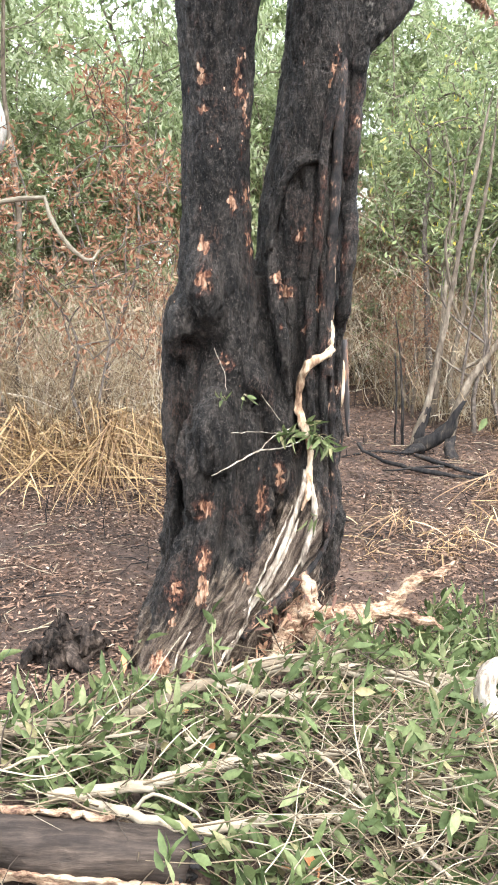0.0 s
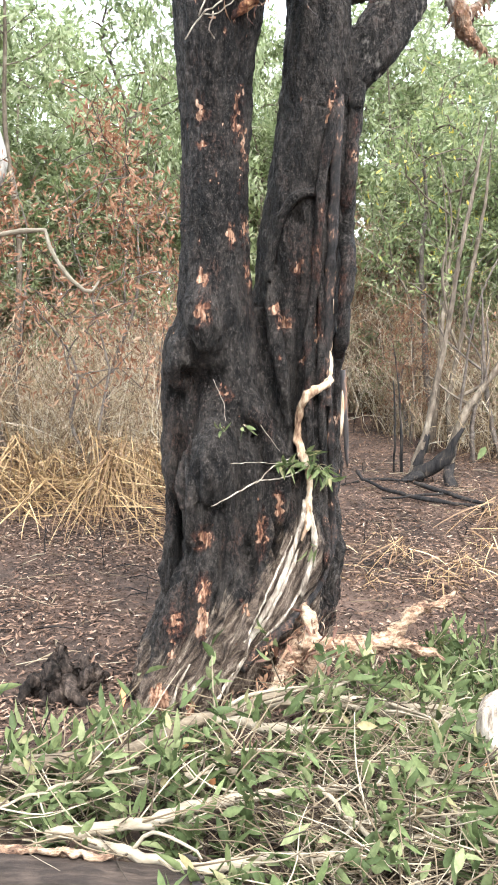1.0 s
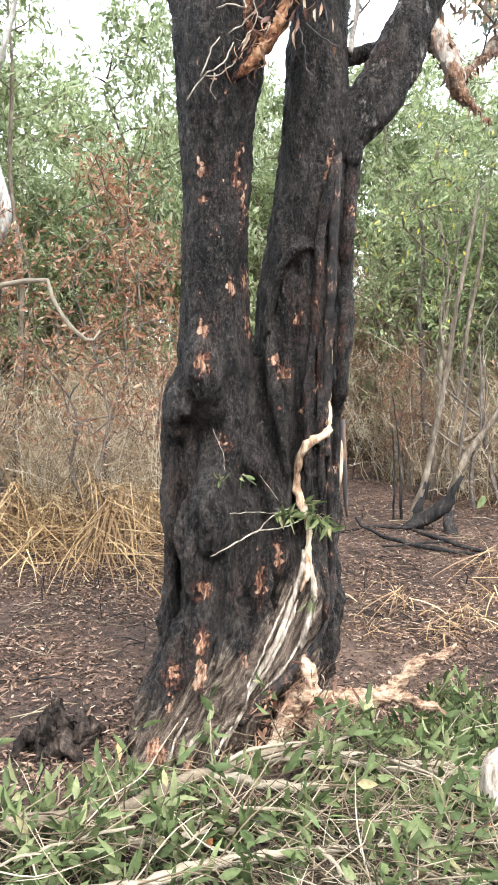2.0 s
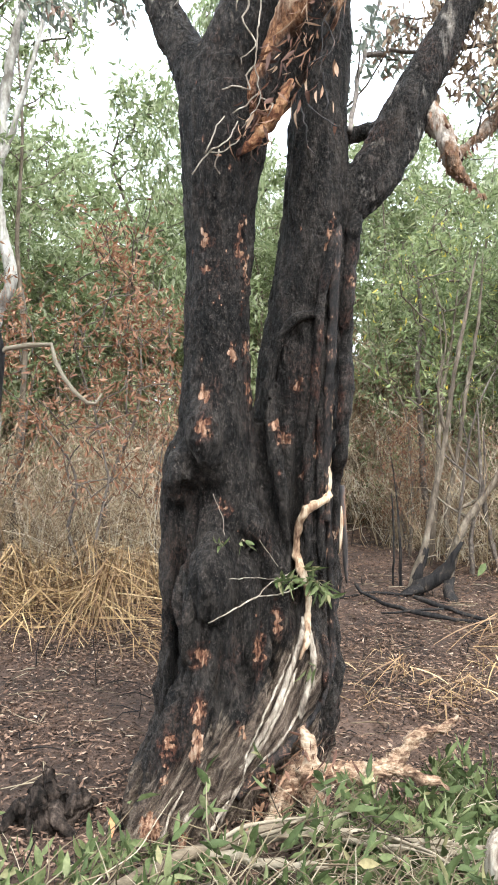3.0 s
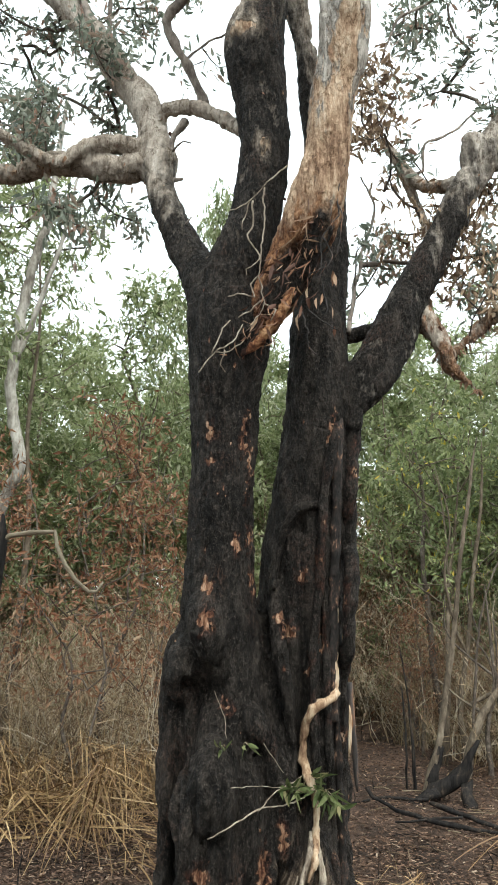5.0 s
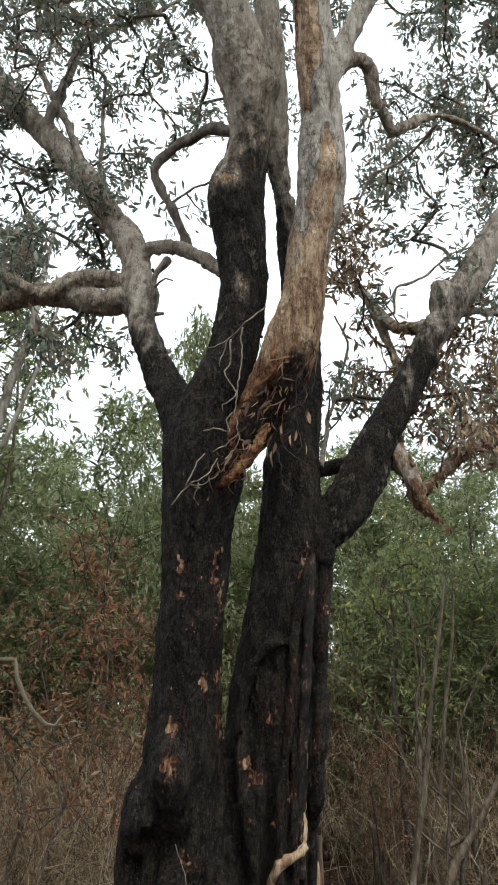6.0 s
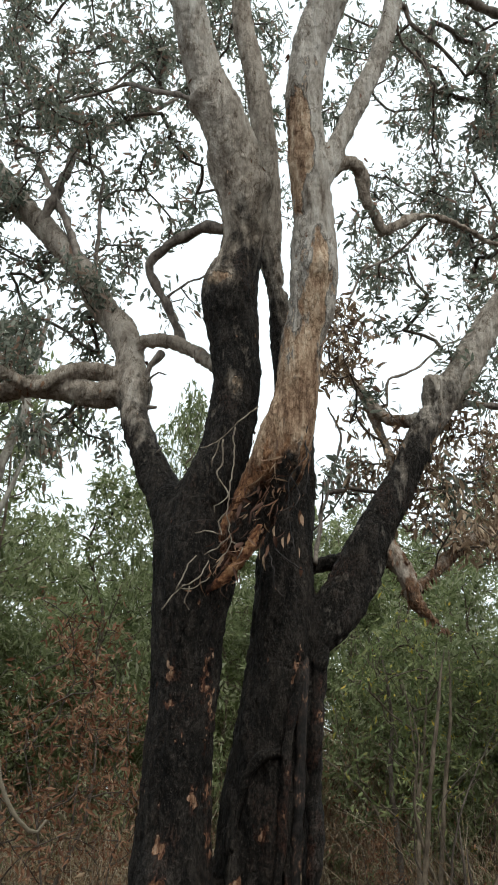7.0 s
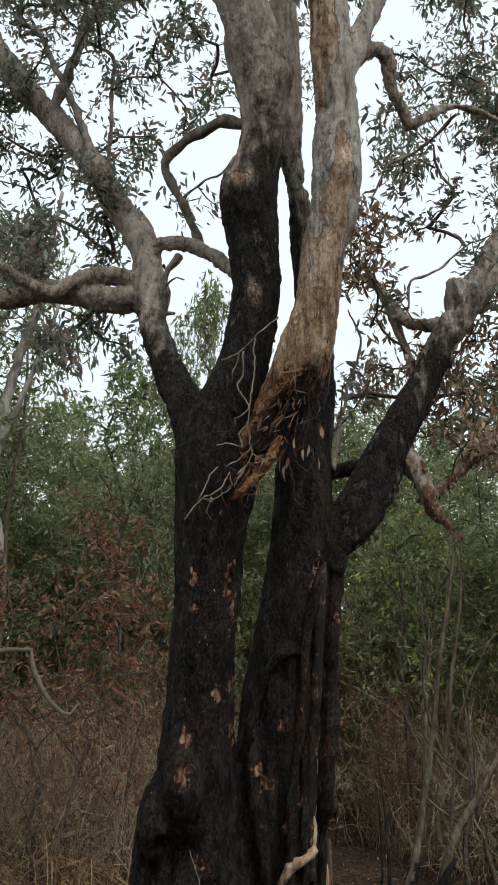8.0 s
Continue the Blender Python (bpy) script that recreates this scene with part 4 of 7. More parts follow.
def build_strands():
    for k, rows in enumerate(DARK_STRANDS):
        V, F = join([tube(bark_line([(x, zz, w * (0.95 if k != 3 else 1.1)) for x, zz, w in rows], 0.12, 0.012, 3.36, 30 if k == 3 else 9, 0.06 if k == 3 else 0.025), 14, 0.03, k)])
        V = V + np.array([0.01 * np.array(noise.noise_vector((v[0] * 20, v[1] * 20, v[2] * 9 + k))) + 0.004 * np.array(noise.noise_vector((v[0] * 70, v[1] * 70, v[2] * 35))) for v in V])
        ob = tree_part("aerial_root", (V, F), STRAND if k in (1, 4) else BARK, "scorched brown root strand hugging the stem" if k in (1, 4) else "charred root strand hugging the stem")
        if k in (1, 4):
            continue
        bare = np.array([noise.noise((v[0] * 22, v[1] * 22 + k, v[2] * 11 + 7)) for v in V])
        for key, val in (("char", np.ones(len(V))), ("peel", 0.9 * bare - 0.3), ("torn", np.zeros(len(V)))):
            ob.data.attributes.new(key, "FLOAT", "POINT").data.foreach_set("value", val.astype(np.float32))
    for k, rows in enumerate(WHITE_STRANDS):
        V, F = join([tube(bark_line([(x, zz, w * 0.72) for x, zz, w in rows], 0.25, 0.012, 3.3, 8), 12, 0.04, k)])
        V = V + np.array([0.006 * np.array(noise.noise_vector(v * 22)) + 0.003 * np.array(noise.noise_vector(v * 70)) for v in V])
        tree_part("weathered_root", (V, F), ROOT_WHITE, "weathered whitish root running to the ground")
    dark = [
            [(0.09, 1.72, 0.02), (0.105, 1.84, 0.03), (0.127, 1.933, 0.036), (0.152, 2.008, 0.040), (0.192, 2.055, 0.044), (0.236, 2.072, 0.044), (0.276, 2.078, 0.03)]]
    for k, rows in enumerate(dark):
        V, F = join([tube(bark_line(rows, 0.1, 0.015), 12, 0.10, k)])
        for i in range(len(V)):
            V[i] += 0.005 * np.array(noise.noise_vector(V[i] * 25)) + 0.003 * np.array(noise.noise_vector(V[i] * 70))
        ob = tree_part("branch_stub", (V, F), BARK, "short charred curved branch stub")
        for key, val in (("char", 1.0), ("peel", -1.0), ("torn", 0.0)):
            ob.data.attributes.new(key, "FLOAT", "POINT").data.foreach_set("value", np.full(len(V), val, np.float32))
    zig = [(0.345, 1.68, 0.008), (0.345, 1.6, 0.02), (0.338, 1.5, 0.026), (0.333, 1.42, 0.036), (0.337, 1.318, 0.044), (0.30, 1.285, 0.044), (0.241, 1.254, 0.046), (0.206, 1.161, 0.042), (0.206, 1.043, 0.047), (0.248, 0.924, 0.038), (0.248, 0.778, 0.036), (0.236, 0.7, 0.034), (0.215, 0.64, 0.012)]
    zs = bark_line([(x + 0.015, zz, w * 0.8) for x, zz, w in zig], -0.55, 0.01, 3.36, 14)
    V, F = join([tube(zs, 12, 0.05, 11)])
    for i in range(len(V)):
        V[i] += 0.008 * np.array(noise.noise_vector(V[i] * 26)) + 0.005 * np.array(noise.noise_vector(V[i] * 75))
    tree_part("bare_root", (V, F), ROOT_PALE, "bare pale crooked root strand")
    hang = spline([(0.408, 3.34, 1.354, 0.012), (0.423, 3.34, 1.158, 0.0125), (0.433, 3.35, 1.008, 0.011), (0.440, 3.35, 0.93, 0.004)], 0.03)
    tree_part("hanging_root", join([tube(hang, 8, 0.15, 31)]), ROOT_DARK, "thin charred root hanging free")
    sliver = spline([(0.402, 3.3, 1.27, 0.003), (0.405, 3.3, 1.22, 0.011), (0.402, 3.3, 1.12, 0.011), (0.4, 3.31, 1.07, 0.003)], 0.02)
    tree_part("bare_root", join([tube(sliver * np.array([1, 1, 1, 0.6]), 6, 0.1, 32)]), ROOT_PALE)
    # peeling root spur that reaches out over the ground
    spur = [[(0.2, 3.2, 0.15, 0.06), (0.247, 3.06, 0.252, 0.058), (0.30, 3.03, 0.25, 0.047), (0.377, 3.02, 0.253, 0.043), (0.44, 3.02, 0.247, 0.041), (0.519, 3.02, 0.257, 0.044), (0.57, 3.03, 0.272, 0.043), (0.612, 3.04, 0.298, 0.037), (0.64, 3.05, 0.34, 0.031),
             (0.667, 3.05, 0.369, 0.029), (0.72, 3.06, 0.398, 0.026), (0.771, 3.06, 0.411, 0.023), (0.82, 3.06, 0.43, 0.015), (0.874, 3.07, 0.462, 0.006)],
            [(0.56, 3.03, 0.262, 0.03), (0.64, 3.02, 0.25, 0.026), (0.710, 3.0, 0.230, 0.022), (0.76, 2.99, 0.226, 0.017), (0.80, 2.98, 0.215, 0.007)],
            [(0.25, 3.08, 0.25, 0.055), (0.2, 3.06, 0.2, 0.055), (0.15, 3.02, 0.14, 0.05), (0.096, 2.97, 0.05, 0.035), (0.06, 2.93, -0.03, 0.02)],
            [(0.247, 3.07, 0.25, 0.045), (0.255, 3.07, 0.32, 0.036), (0.24, 3.08, 0.37, 0.024), (0.225, 3.08, 0.41, 0.008)],
            [(0.27, 3.06, 0.24, 0.05), (0.27, 3.02, 0.14, 0.04), (0.25, 2.97, 0.04, 0.03), (0.24, 2.95, -0.04, 0.02)]]
    V, F = join([tube(spline([(a, b, c, d * 0.86) for a, b, c, d in r], 0.012), 16, 0.2, 40 + i) for i, r in enumerate(spur)])
    for i in range(len(V)):
        V[i] += 0.016 * np.array(noise.noise_vector(V[i] * 16)) + 0.012 * np.array(noise.noise_vector(V[i] * 45)) + 0.004 * np.array(noise.noise_vector(V[i] * 110))
    tree_part("peeling_root", (V, F), ROOT_TAN, "tan peeling root spur with ragged bark")
    # ragged bark shreds on the spur
    g = np.random.default_rng(12)
    base = np.array([spline(spur[0], 0.02)[g.integers(0, 22)][:3] for _ in range(60)] + [spline(spur[2], 0.02)[g.integers(0, 10)][:3] for _ in range(30)] + [spline(spur[3], 0.02)[g.integers(0, 6)][:3] for _ in range(20)])
    P = base + g.normal(0, 0.022, base.shape) + np.array([0, -0.03, 0])
    D = g.normal(0, 0.6, base.shape) + np.array([-0.2, -0.3, -0.35])
    n2 = 150
    Q2 = np.column_stack([g.uniform(0.06, 0.34, n2), g.uniform(2.9, 3.05, n2), g.uniform(0.0, 0.36, n2)])
    Q2[:, 0] += (Q2[:, 2] - 0.25) * 0.3
    P, D = np.vstack([P, Q2]), np.vstack([D, g.normal(0, 0.5, (n2, 3)) + np.array([-0.3, -0.2, -0.8])])
    v, f = leaves(P, D, g.uniform(0.02, 0.085, len(P)), g.uniform(0.004, 0.016, len(P)), 0.4, True, g)
    tree_part("torn_bark", (v, [f]), FLAKE, "ragged tan bark shreds")["kind"] = "stuff"


build_strands()


def build_sprouts():
    """Young leafy shoots and bare twigs on the bole."""
    g = np.random.default_rng(21)
    for x, z, count, spread in [(-0.104, 1.141, 7, 0.022), (0.3, 0.94, 34, 0.06), (0.15, 0.955, 22, 0.05), (0.235, 0.985, 14, 0.04), (-0.026, 1.135, 2, 0.01), (0.29, 0.62, 5, 0.03), (0.345, 0.9, 8, 0.03)]:
        p = on_bark(x, z, 0.015)
        sh = new("leafy_shoot")
        sh.parent = tree
        stems, P, D = [], [], []
        for _ in range(max(2, count // 4)):
            d = unit(np.array([g.normal(0, 0.5), -0.7, g.uniform(-0.3, 0.5)]))
            a = p + d * (0.02 + spread * g.uniform(0.5, 1.3))
            stems.append(tube(spline([(*p, 0.0022), (*(p + (a - p) * 0.5 + [0, 0, 0.01]), 0.0018), (*a, 0.0012)], 0.015), 5))
            for _ in range(max(2, count // max(2, count // 4))):
                P.append(p + (a - p) * g.uniform(0.4, 1.0) + g.normal(0, 0.006, 3))
                D.append(d + g.normal(0, 0.7, 3) + np.array([0, -0.2, -0.25]))
        off = np.array([0, 3.35, 0])
        V, F = join(stems)
        part("stem", (V - off, F), TWIG, sh)
        V, F = leaves(np.array(P), np.array(D), g.uniform(0.05, 0.09, len(P)), g.uniform(0.013, 0.021, len(P)), 0.25, True, g)
        part("foliage", (V - off, [F]), LEAF_GREEN, sh, "fresh green narrow leaves")["kind"] = "stuff"
    for rows in [[(-0.150, 0.841, 0.008), (-0.048, 0.887, 0.010), (0.031, 0.915, 0.011), (0.132, 0.910, 0.010), (0.222, 0.919, 0.010)], [(0.031, 0.915, 0.009), (0.109, 0.968, 0.008), (0.221, 1.002, 0.006)],
                 [(-0.071, 1.013, 0.005), (0.131, 0.979, 0.005)], [(0.051, 1.149, 0.005), (0.09, 1.09, 0.005), (0.130, 1.036, 0.005)], [(-0.14, 1.33, 0.004), (-0.1, 1.24, 0.004), (-0.09, 1.17, 0.004)]]:
        s = bark_line(rows, 0, 0.02, 3.3, 12)
        s[:, 1] -= 0.035
        s[:, 3] *= 0.62
        s[1:-1, :3] += g.normal(0, 0.002, (len(s) - 2, 3))
        tree_part("bare_twig", join([tube(s, 6)]), ROOT_WHITE, "thin bare whitish twig")


build_sprouts()


def build_torn_bark():
    """Shreds and hanging threads where the pale limb broke out of the stem."""
    g = np.random.default_rng(31)
    base = spline([(-0.05, 3.08, 2.72), (0.05, 3.03, 2.85), (0.14, 2.98, 3.02), (0.2, 2.94, 3.2), (0.24, 2.9, 3.4), (0.3, 2.88, 3.7)], 0.01)
    n = 130
    i = (g.uniform(0, 1, n) ** 1.3 * (len(base) - 1) * 0.62).astype(int)
    P = base[i] + np.column_stack([g.uniform(-0.08, 0.09, n), g.uniform(-0.03, 0.03, n), g.normal(0, 0.03, n)])
    D = np.column_stack([g.normal(-0.25, 0.45, n), g.normal(-0.25, 0.25, n), g.normal(-0.8, 0.35, n)])
    v, f = leaves(P, D, g.uniform(0.025, 0.09, n), g.uniform(0.004, 0.012, n), 0.5, True, g)
    tree_part("torn_bark", (v, [f]), FLAKE, "rusty shreds of torn bark")["kind"] = "stuff"
    lip = spline([(0.14, 3.02, 2.93, 0.008), (0.12, 3.02, 2.87, 0.017), (0.085, 3.03, 2.81, 0.022), (0.035, 3.05, 2.74, 0.022), (-0.03, 3.07, 2.68, 0.017), (-0.09, 3.08, 2.64, 0.006)], 0.012)
    V, F = join([tube(lip, 12, 0.35, 5)])
    V = V + np.array([0.01 * np.array(noise.noise_vector(q * 40)) for q in V])
    tree_part("torn_lip", (V, F), ROOT_RUST, "torn tan lip of bark")
    threads = [[(0.11, 3.42), (0.03, 3.34), (-0.04, 3.26), (-0.12, 3.21)], [(0.02, 3.32), (0.01, 3.29), (0.02, 3.19), (0.01, 3.07), (0.0, 2.94), (0.02, 2.83), (-0.01, 2.76), (-0.04, 2.72)], [(-0.04, 3.26), (-0.06, 3.2), (-0.07, 3.14)],
               [(-0.03, 3.25), (-0.03, 3.15), (-0.05, 3.11), (-0.01, 3.05), (0.0, 3.01), (-0.05, 2.97), (-0.05, 2.94)], [(0.0, 2.94), (-0.03, 2.91), (-0.02, 2.85), (-0.08, 2.86), (-0.12, 2.86)], [(0.01, 2.84), (-0.03, 2.8), (-0.08, 2.77)], [(0.02, 2.83), (0.07, 2.8), (0.05, 2.76)]]
    right = [[(0.36, 3.46), (0.33, 3.4), (0.31, 3.27), (0.32, 3.23), (0.3, 3.18), (0.25, 3.11), (0.25, 3.0), (0.24, 2.92)], [(0.31, 3.26), (0.33, 3.2), (0.32, 3.1), (0.31, 3.03)], [(0.25, 3.11), (0.29, 3.06), (0.28, 3.0), (0.19, 2.94)],
             [(0.2, 2.81), (0.24, 2.77), (0.31, 2.72)], [(0.17, 2.8), (0.19, 2.72), (0.2, 2.65), (0.23, 2.62)], [(0.25, 2.92), (0.26, 2.87), (0.27, 2.81), (0.25, 2.76)]]
    twigs = [[(-0.23, 2.56), (-0.18, 2.64), (-0.12, 2.66), (-0.05, 2.7)], [(-0.18, 2.64), (-0.15, 2.73), (-0.11, 2.79)], [(-0.17, 2.65), (-0.1, 2.69), (-0.06, 2.76)], [(-0.13, 2.66), (-0.14, 2.6), (-0.13, 2.57)]]
    for k, line in enumerate(threads + right + twigs):
        loose = k < len(threads + right)
        s = spline([(x, (2.94 if loose else 3.02) + 0.012 * math.sin(3 * j + x * 40), z, (0.0042 if len(line) > 4 else 0.0032) * (1 - 0.09 * j)) for j, (x, z) in enumerate(line)], 0.02)
        s[:, :3] += g.normal(0, 0.0025, s[:, :3].shape)
        tree_part("hanging_thread" if loose else "bare_twig", join([tube(s, 5)]), ROOT_DARK if len(threads) <= k < len(threads + right) else ROOT_WHITE)
    # withered leaves caught in the tear
    P = np.column_stack([g.uniform(0.0, 0.3, 26), g.uniform(2.9, 2.97, 26), g.uniform(2.7, 3.05, 26)])
    v, f = leaves(P, np.column_stack([g.normal(-0.2, 0.5, 26), g.normal(0, 0.3, 26), g.normal(-0.7, 0.4, 26)]), g.uniform(0.04, 0.08, 26), g.uniform(0.01, 0.02, 26), 0.3, True, g)
    tree_part("caught_leaves", (v, [f]), FLAKE, "withered brown leaves caught in the tear")["kind"] = "stuff"
    # loose papery flakes on the pale and grey limbs
    P, D = [], []
    pale = [k for k, nm in enumerate(WOOD_NAMES) if nm in ("pale_limb", "left_side_limb", "shaggy_limb", "left_limb", "middle_limb", "right_limb", "pale_side_limb")]
    rows = WOOD[np.isin(WOOD_OF, pale) & (WOOD[:, 2] > 2.5)]
    shag = WOOD[WOOD_OF == WOOD_NAMES.index("shaggy_limb")]
    side = WOOD[WOOD_OF == WOOD_NAMES.index("left_side_limb")]
    for pool, count in ((rows[rows[:, 2] > 3.3], 330), (shag, 420), (side, 80)):
        for k in g.integers(0, len(pool), count):
            a = g.uniform(0, 2 * np.pi)
            P.append(pool[k, :3] + pool[k, 3] * 0.99 * np.array([math.cos(a), math.sin(a), 0]))
            D.append(np.array([math.cos(a) * 0.25, math.sin(a) * 0.25, g.uniform(-1.2, -0.4)]))
    v, f = leaves(np.array(P), np.array(D), g.uniform(0.015, 0.045, len(P)), g.uniform(0.006, 0.018, len(P)), 0.5, True, g)
    tree_part("loose_bark", (v, [f]), FLAKE, "loose papery brown bark flakes")["kind"] = "stuff"


build_torn_bark()


def cloud(g, n, boxes):
    """Random places in boxes of x0, x1, y0, y1, z0, z1, weight."""
    w = np.array([b[6] for b in boxes], float)
    out = []
    for k, m in enumerate(g.multinomial(n, w / w.sum())):
        b = boxes[k]
        out.append(np.column_stack([g.uniform(b[0], b[1], m), g.uniform(b[2], b[3], m), g.uniform(b[4], b[5], m)]))
    return np.vstack(out)


def clumped(g, n, boxes, per=7, spread=0.28):
    C = cloud(g, max(1, n // per), boxes)
    return np.repeat(C, per, 0) + g.normal(0, spread, (len(C) * per, 3))


# thin limbs of the crown: rows of x, y, z, radius
HIGH_LEFT = [[(-0.26, 3.50, 4.05, 0.022), (-0.35, 3.45, 4.23, 0.022), (-0.45, 3.40, 4.38, 0.023), (-0.42, 3.35, 4.45, 0.024), (-0.32, 3.30, 4.53, 0.025), (-0.20, 3.25, 4.57, 0.027), (-0.06, 3.20, 4.54, 0.03)],
             [(-1.19, 3.95, 5.05, 0.034), (-1.15, 3.91, 5.19, 0.032), (-1.12, 3.94, 5.34, 0.029), (-1.08, 3.96, 5.59, 0.027), (-1.06, 3.99, 5.75, 0.024), (-0.94, 4.02, 5.91, 0.021), (-0.80, 4.04, 6.04, 0.018), (-0.59, 4.07, 6.21, 0.015), (-0.44, 4.1, 6.38, 0.01)]]
HIGH_TWIGS = [[(-0.89, 3.80, 4.7, 0.022), (-1.05, 3.90, 5.11, 0.022), (-1.25, 4.00, 5.52, 0.019), (-1.39, 4.10, 5.80, 0.016), (-1.59, 4.20, 5.93, 0.011)],
              [(-0.82, 3.85, 4.62, 0.012), (-0.82, 3.85, 4.92, 0.012), (-0.84, 3.86, 5.23, 0.011), (-0.86, 3.88, 5.47, 0.011), (-0.98, 3.89, 5.53, 0.010), (-1.05, 3.93, 5.64, 0.010)], [(-0.84, 3.86, 5.20, 0.009), (-0.75, 3.83, 5.27, 0.007), (-0.58, 3.80, 5.26, 0.004)],
              [(-0.2, 3.00, 5.2, 0.014), (-0.31, 3.03, 5.24, 0.014), (-0.55, 3.18, 5.44, 0.013), (-0.71, 3.36, 5.65, 0.012), (-0.95, 3.54, 5.72, 0.010), (-1.30, 3.72, 5.77, 0.008), (-1.59, 3.90, 5.81, 0.006)]]
HIGH_MIDDLE = [[(-0.36, 3.46, 4.26, 0.007), (-0.26, 3.53, 4.44, 0.006), (-0.16, 3.57, 4.51, 0.005), (-0.11, 3.60, 4.63, 0.004)], [(-0.36, 3.55, 4.00, 0.021), (-0.41, 3.55, 3.92, 0.017), (-0.42, 3.57, 3.80, 0.014), (-0.41, 3.55, 3.68, 0.011), (-0.36, 3.52, 3.67, 0.008)],
               [(-0.42, 3.54, 3.82, 0.006), (-0.36, 3.48, 3.84, 0.005), (-0.32, 3.45, 3.82, 0.003)], [(-0.36, 3.42, 3.35, 0.009), (-0.32, 3.38, 3.37, 0.006), (-0.30, 3.35, 3.39, 0.003)]]
HIGH_RIGHT = [[(1.0, 3.26, 4.73, 0.009), (0.88, 3.55, 4.72, 0.008), (0.78, 3.53, 4.65, 0.008), (0.70, 3.52, 4.57, 0.007), (0.62, 3.50, 4.38, 0.005)], [(0.84, 3.12, 6.20, 0.018), (0.94, 3.21, 6.32, 0.016), (1.01, 3.27, 6.21, 0.013), (1.19, 3.34, 6.16, 0.011), (1.35, 3.40, 6.00, 0.008)],
              [(0.82, 3.10, 6.08, 0.012), (0.87, 3.17, 6.07, 0.010), (0.92, 3.25, 6.03, 0.008), (1.06, 3.33, 6.01, 0.007), (1.15, 3.40, 5.90, 0.005)], [(0.89, 3.14, 6.46, 0.036), (1.25, 3.30, 6.63, 0.034), (1.42, 3.40, 6.69, 0.033), (1.68, 3.50, 6.70, 0.03), (2.1, 3.6, 6.9, 0.02)]]
LOW_RIGHT = [[(0.84, 3.85, 3.91, 0.009), (0.89, 3.82, 3.92, 0.008), (0.90, 3.83, 4.08, 0.007), (1.04, 3.85, 4.16, 0.007), (1.17, 3.87, 4.28, 0.006), (1.27, 3.88, 4.37, 0.005), (1.41, 3.90, 4.45, 0.004)],
             [(0.45, 3.58, 2.93, 0.012), (0.51, 3.78, 3.24, 0.011), (0.54, 3.82, 3.32, 0.010), (0.57, 3.84, 3.50, 0.008), (0.63, 3.86, 3.67, 0.007), (0.61, 3.88, 3.82, 0.006), (0.57, 3.90, 3.92, 0.004)], [(1.14, 3.58, 3.8, 0.022), (1.32, 3.74, 3.92, 0.019), (1.59, 3.90, 4.00, 0.017), (1.9, 4.1, 4.2, 0.01)]]
# clumps of foliage: x, y, z, radius
LEAF_LEFT = [(-1.14, 3.8, 6.39, 0.45), (-1.55, 4.1, 7.10, 0.37), (-0.73, 3.5, 6.23, 0.32), (-0.57, 4.5, 7.16, 0.36), (-0.29, 4.5, 7.64, 0.32), (-0.81, 3.8, 6.12, 0.26), (-1.24, 3.5, 5.61, 0.27), (-0.93, 3.5, 5.55, 0.18), (-0.49, 3.5, 5.42, 0.17), (-0.45, 4.5, 6.09, 0.17),
             (-0.78, 4.1, 5.18, 0.22), (-0.78, 3.6, 4.55, 0.17), (-0.62, 3.8, 4.71, 0.1), (-1.5, 4.0, 6.3, 0.4)]
LEAF_LEFT_LOW = [(-1.23, 4.1, 4.83, 0.24), (-1.25, 4.1, 4.50, 0.24), (-0.88, 3.8, 4.30, 0.17), (-1.02, 3.6, 3.97, 0.2), (-0.85, 4.1, 4.22, 0.17), (-0.84, 3.8, 3.71, 0.19), (-0.96, 3.6, 3.52, 0.17), (-0.66, 4.1, 3.76, 0.12), (-0.14, 4.1, 5.47, 0.1), (-0.62, 3.8, 5.21, 0.1),
                 (-0.28, 3.7, 4.45, 0.07), (-0.42, 4.1, 5.17, 0.1), (-0.71, 4.1, 4.55, 0.1), (-1.5, 4.0, 5.3, 0.3), (-1.4, 3.9, 4.1, 0.3)]
LEAF_MIDDLE = [(-0.07, 4.1, 7.23, 0.19), (0.15, 3.6, 6.34, 0.14), (0.16, 4.1, 6.73, 0.12), (0.59, 4.5, 7.89, 0.21), (0.64, 3.8, 6.61, 0.16), (0.67, 3.8, 6.14, 0.15), (0.26, 3.8, 6.00, 0.07), (0.93, 4.5, 6.07, 0.1)]
LEAF_RIGHT = [(1.39, 4.1, 7.23, 0.43), (1.45, 3.5, 6.15, 0.37), (1.39, 4.1, 6.49, 0.26), (1.41, 3.5, 5.63, 0.2), (1.17, 4.1, 6.20, 0.12), (1.34, 4.1, 5.71, 0.22), (1.45, 3.8, 5.32, 0.22), (1.14, 4.5, 6.06, 0.11), (0.92, 4.5, 5.46, 0.16), (1.02, 4.1, 5.25, 0.13), (1.50, 4.5, 5.61, 0.2),
              (1.78, 4.5, 5.48, 0.22), (0.93, 3.8, 4.73, 0.13), (0.56, 3.15, 4.6, 0.06), (1.9, 3.9, 6.2, 0.4), (1.8, 3.7, 5.0, 0.3)]
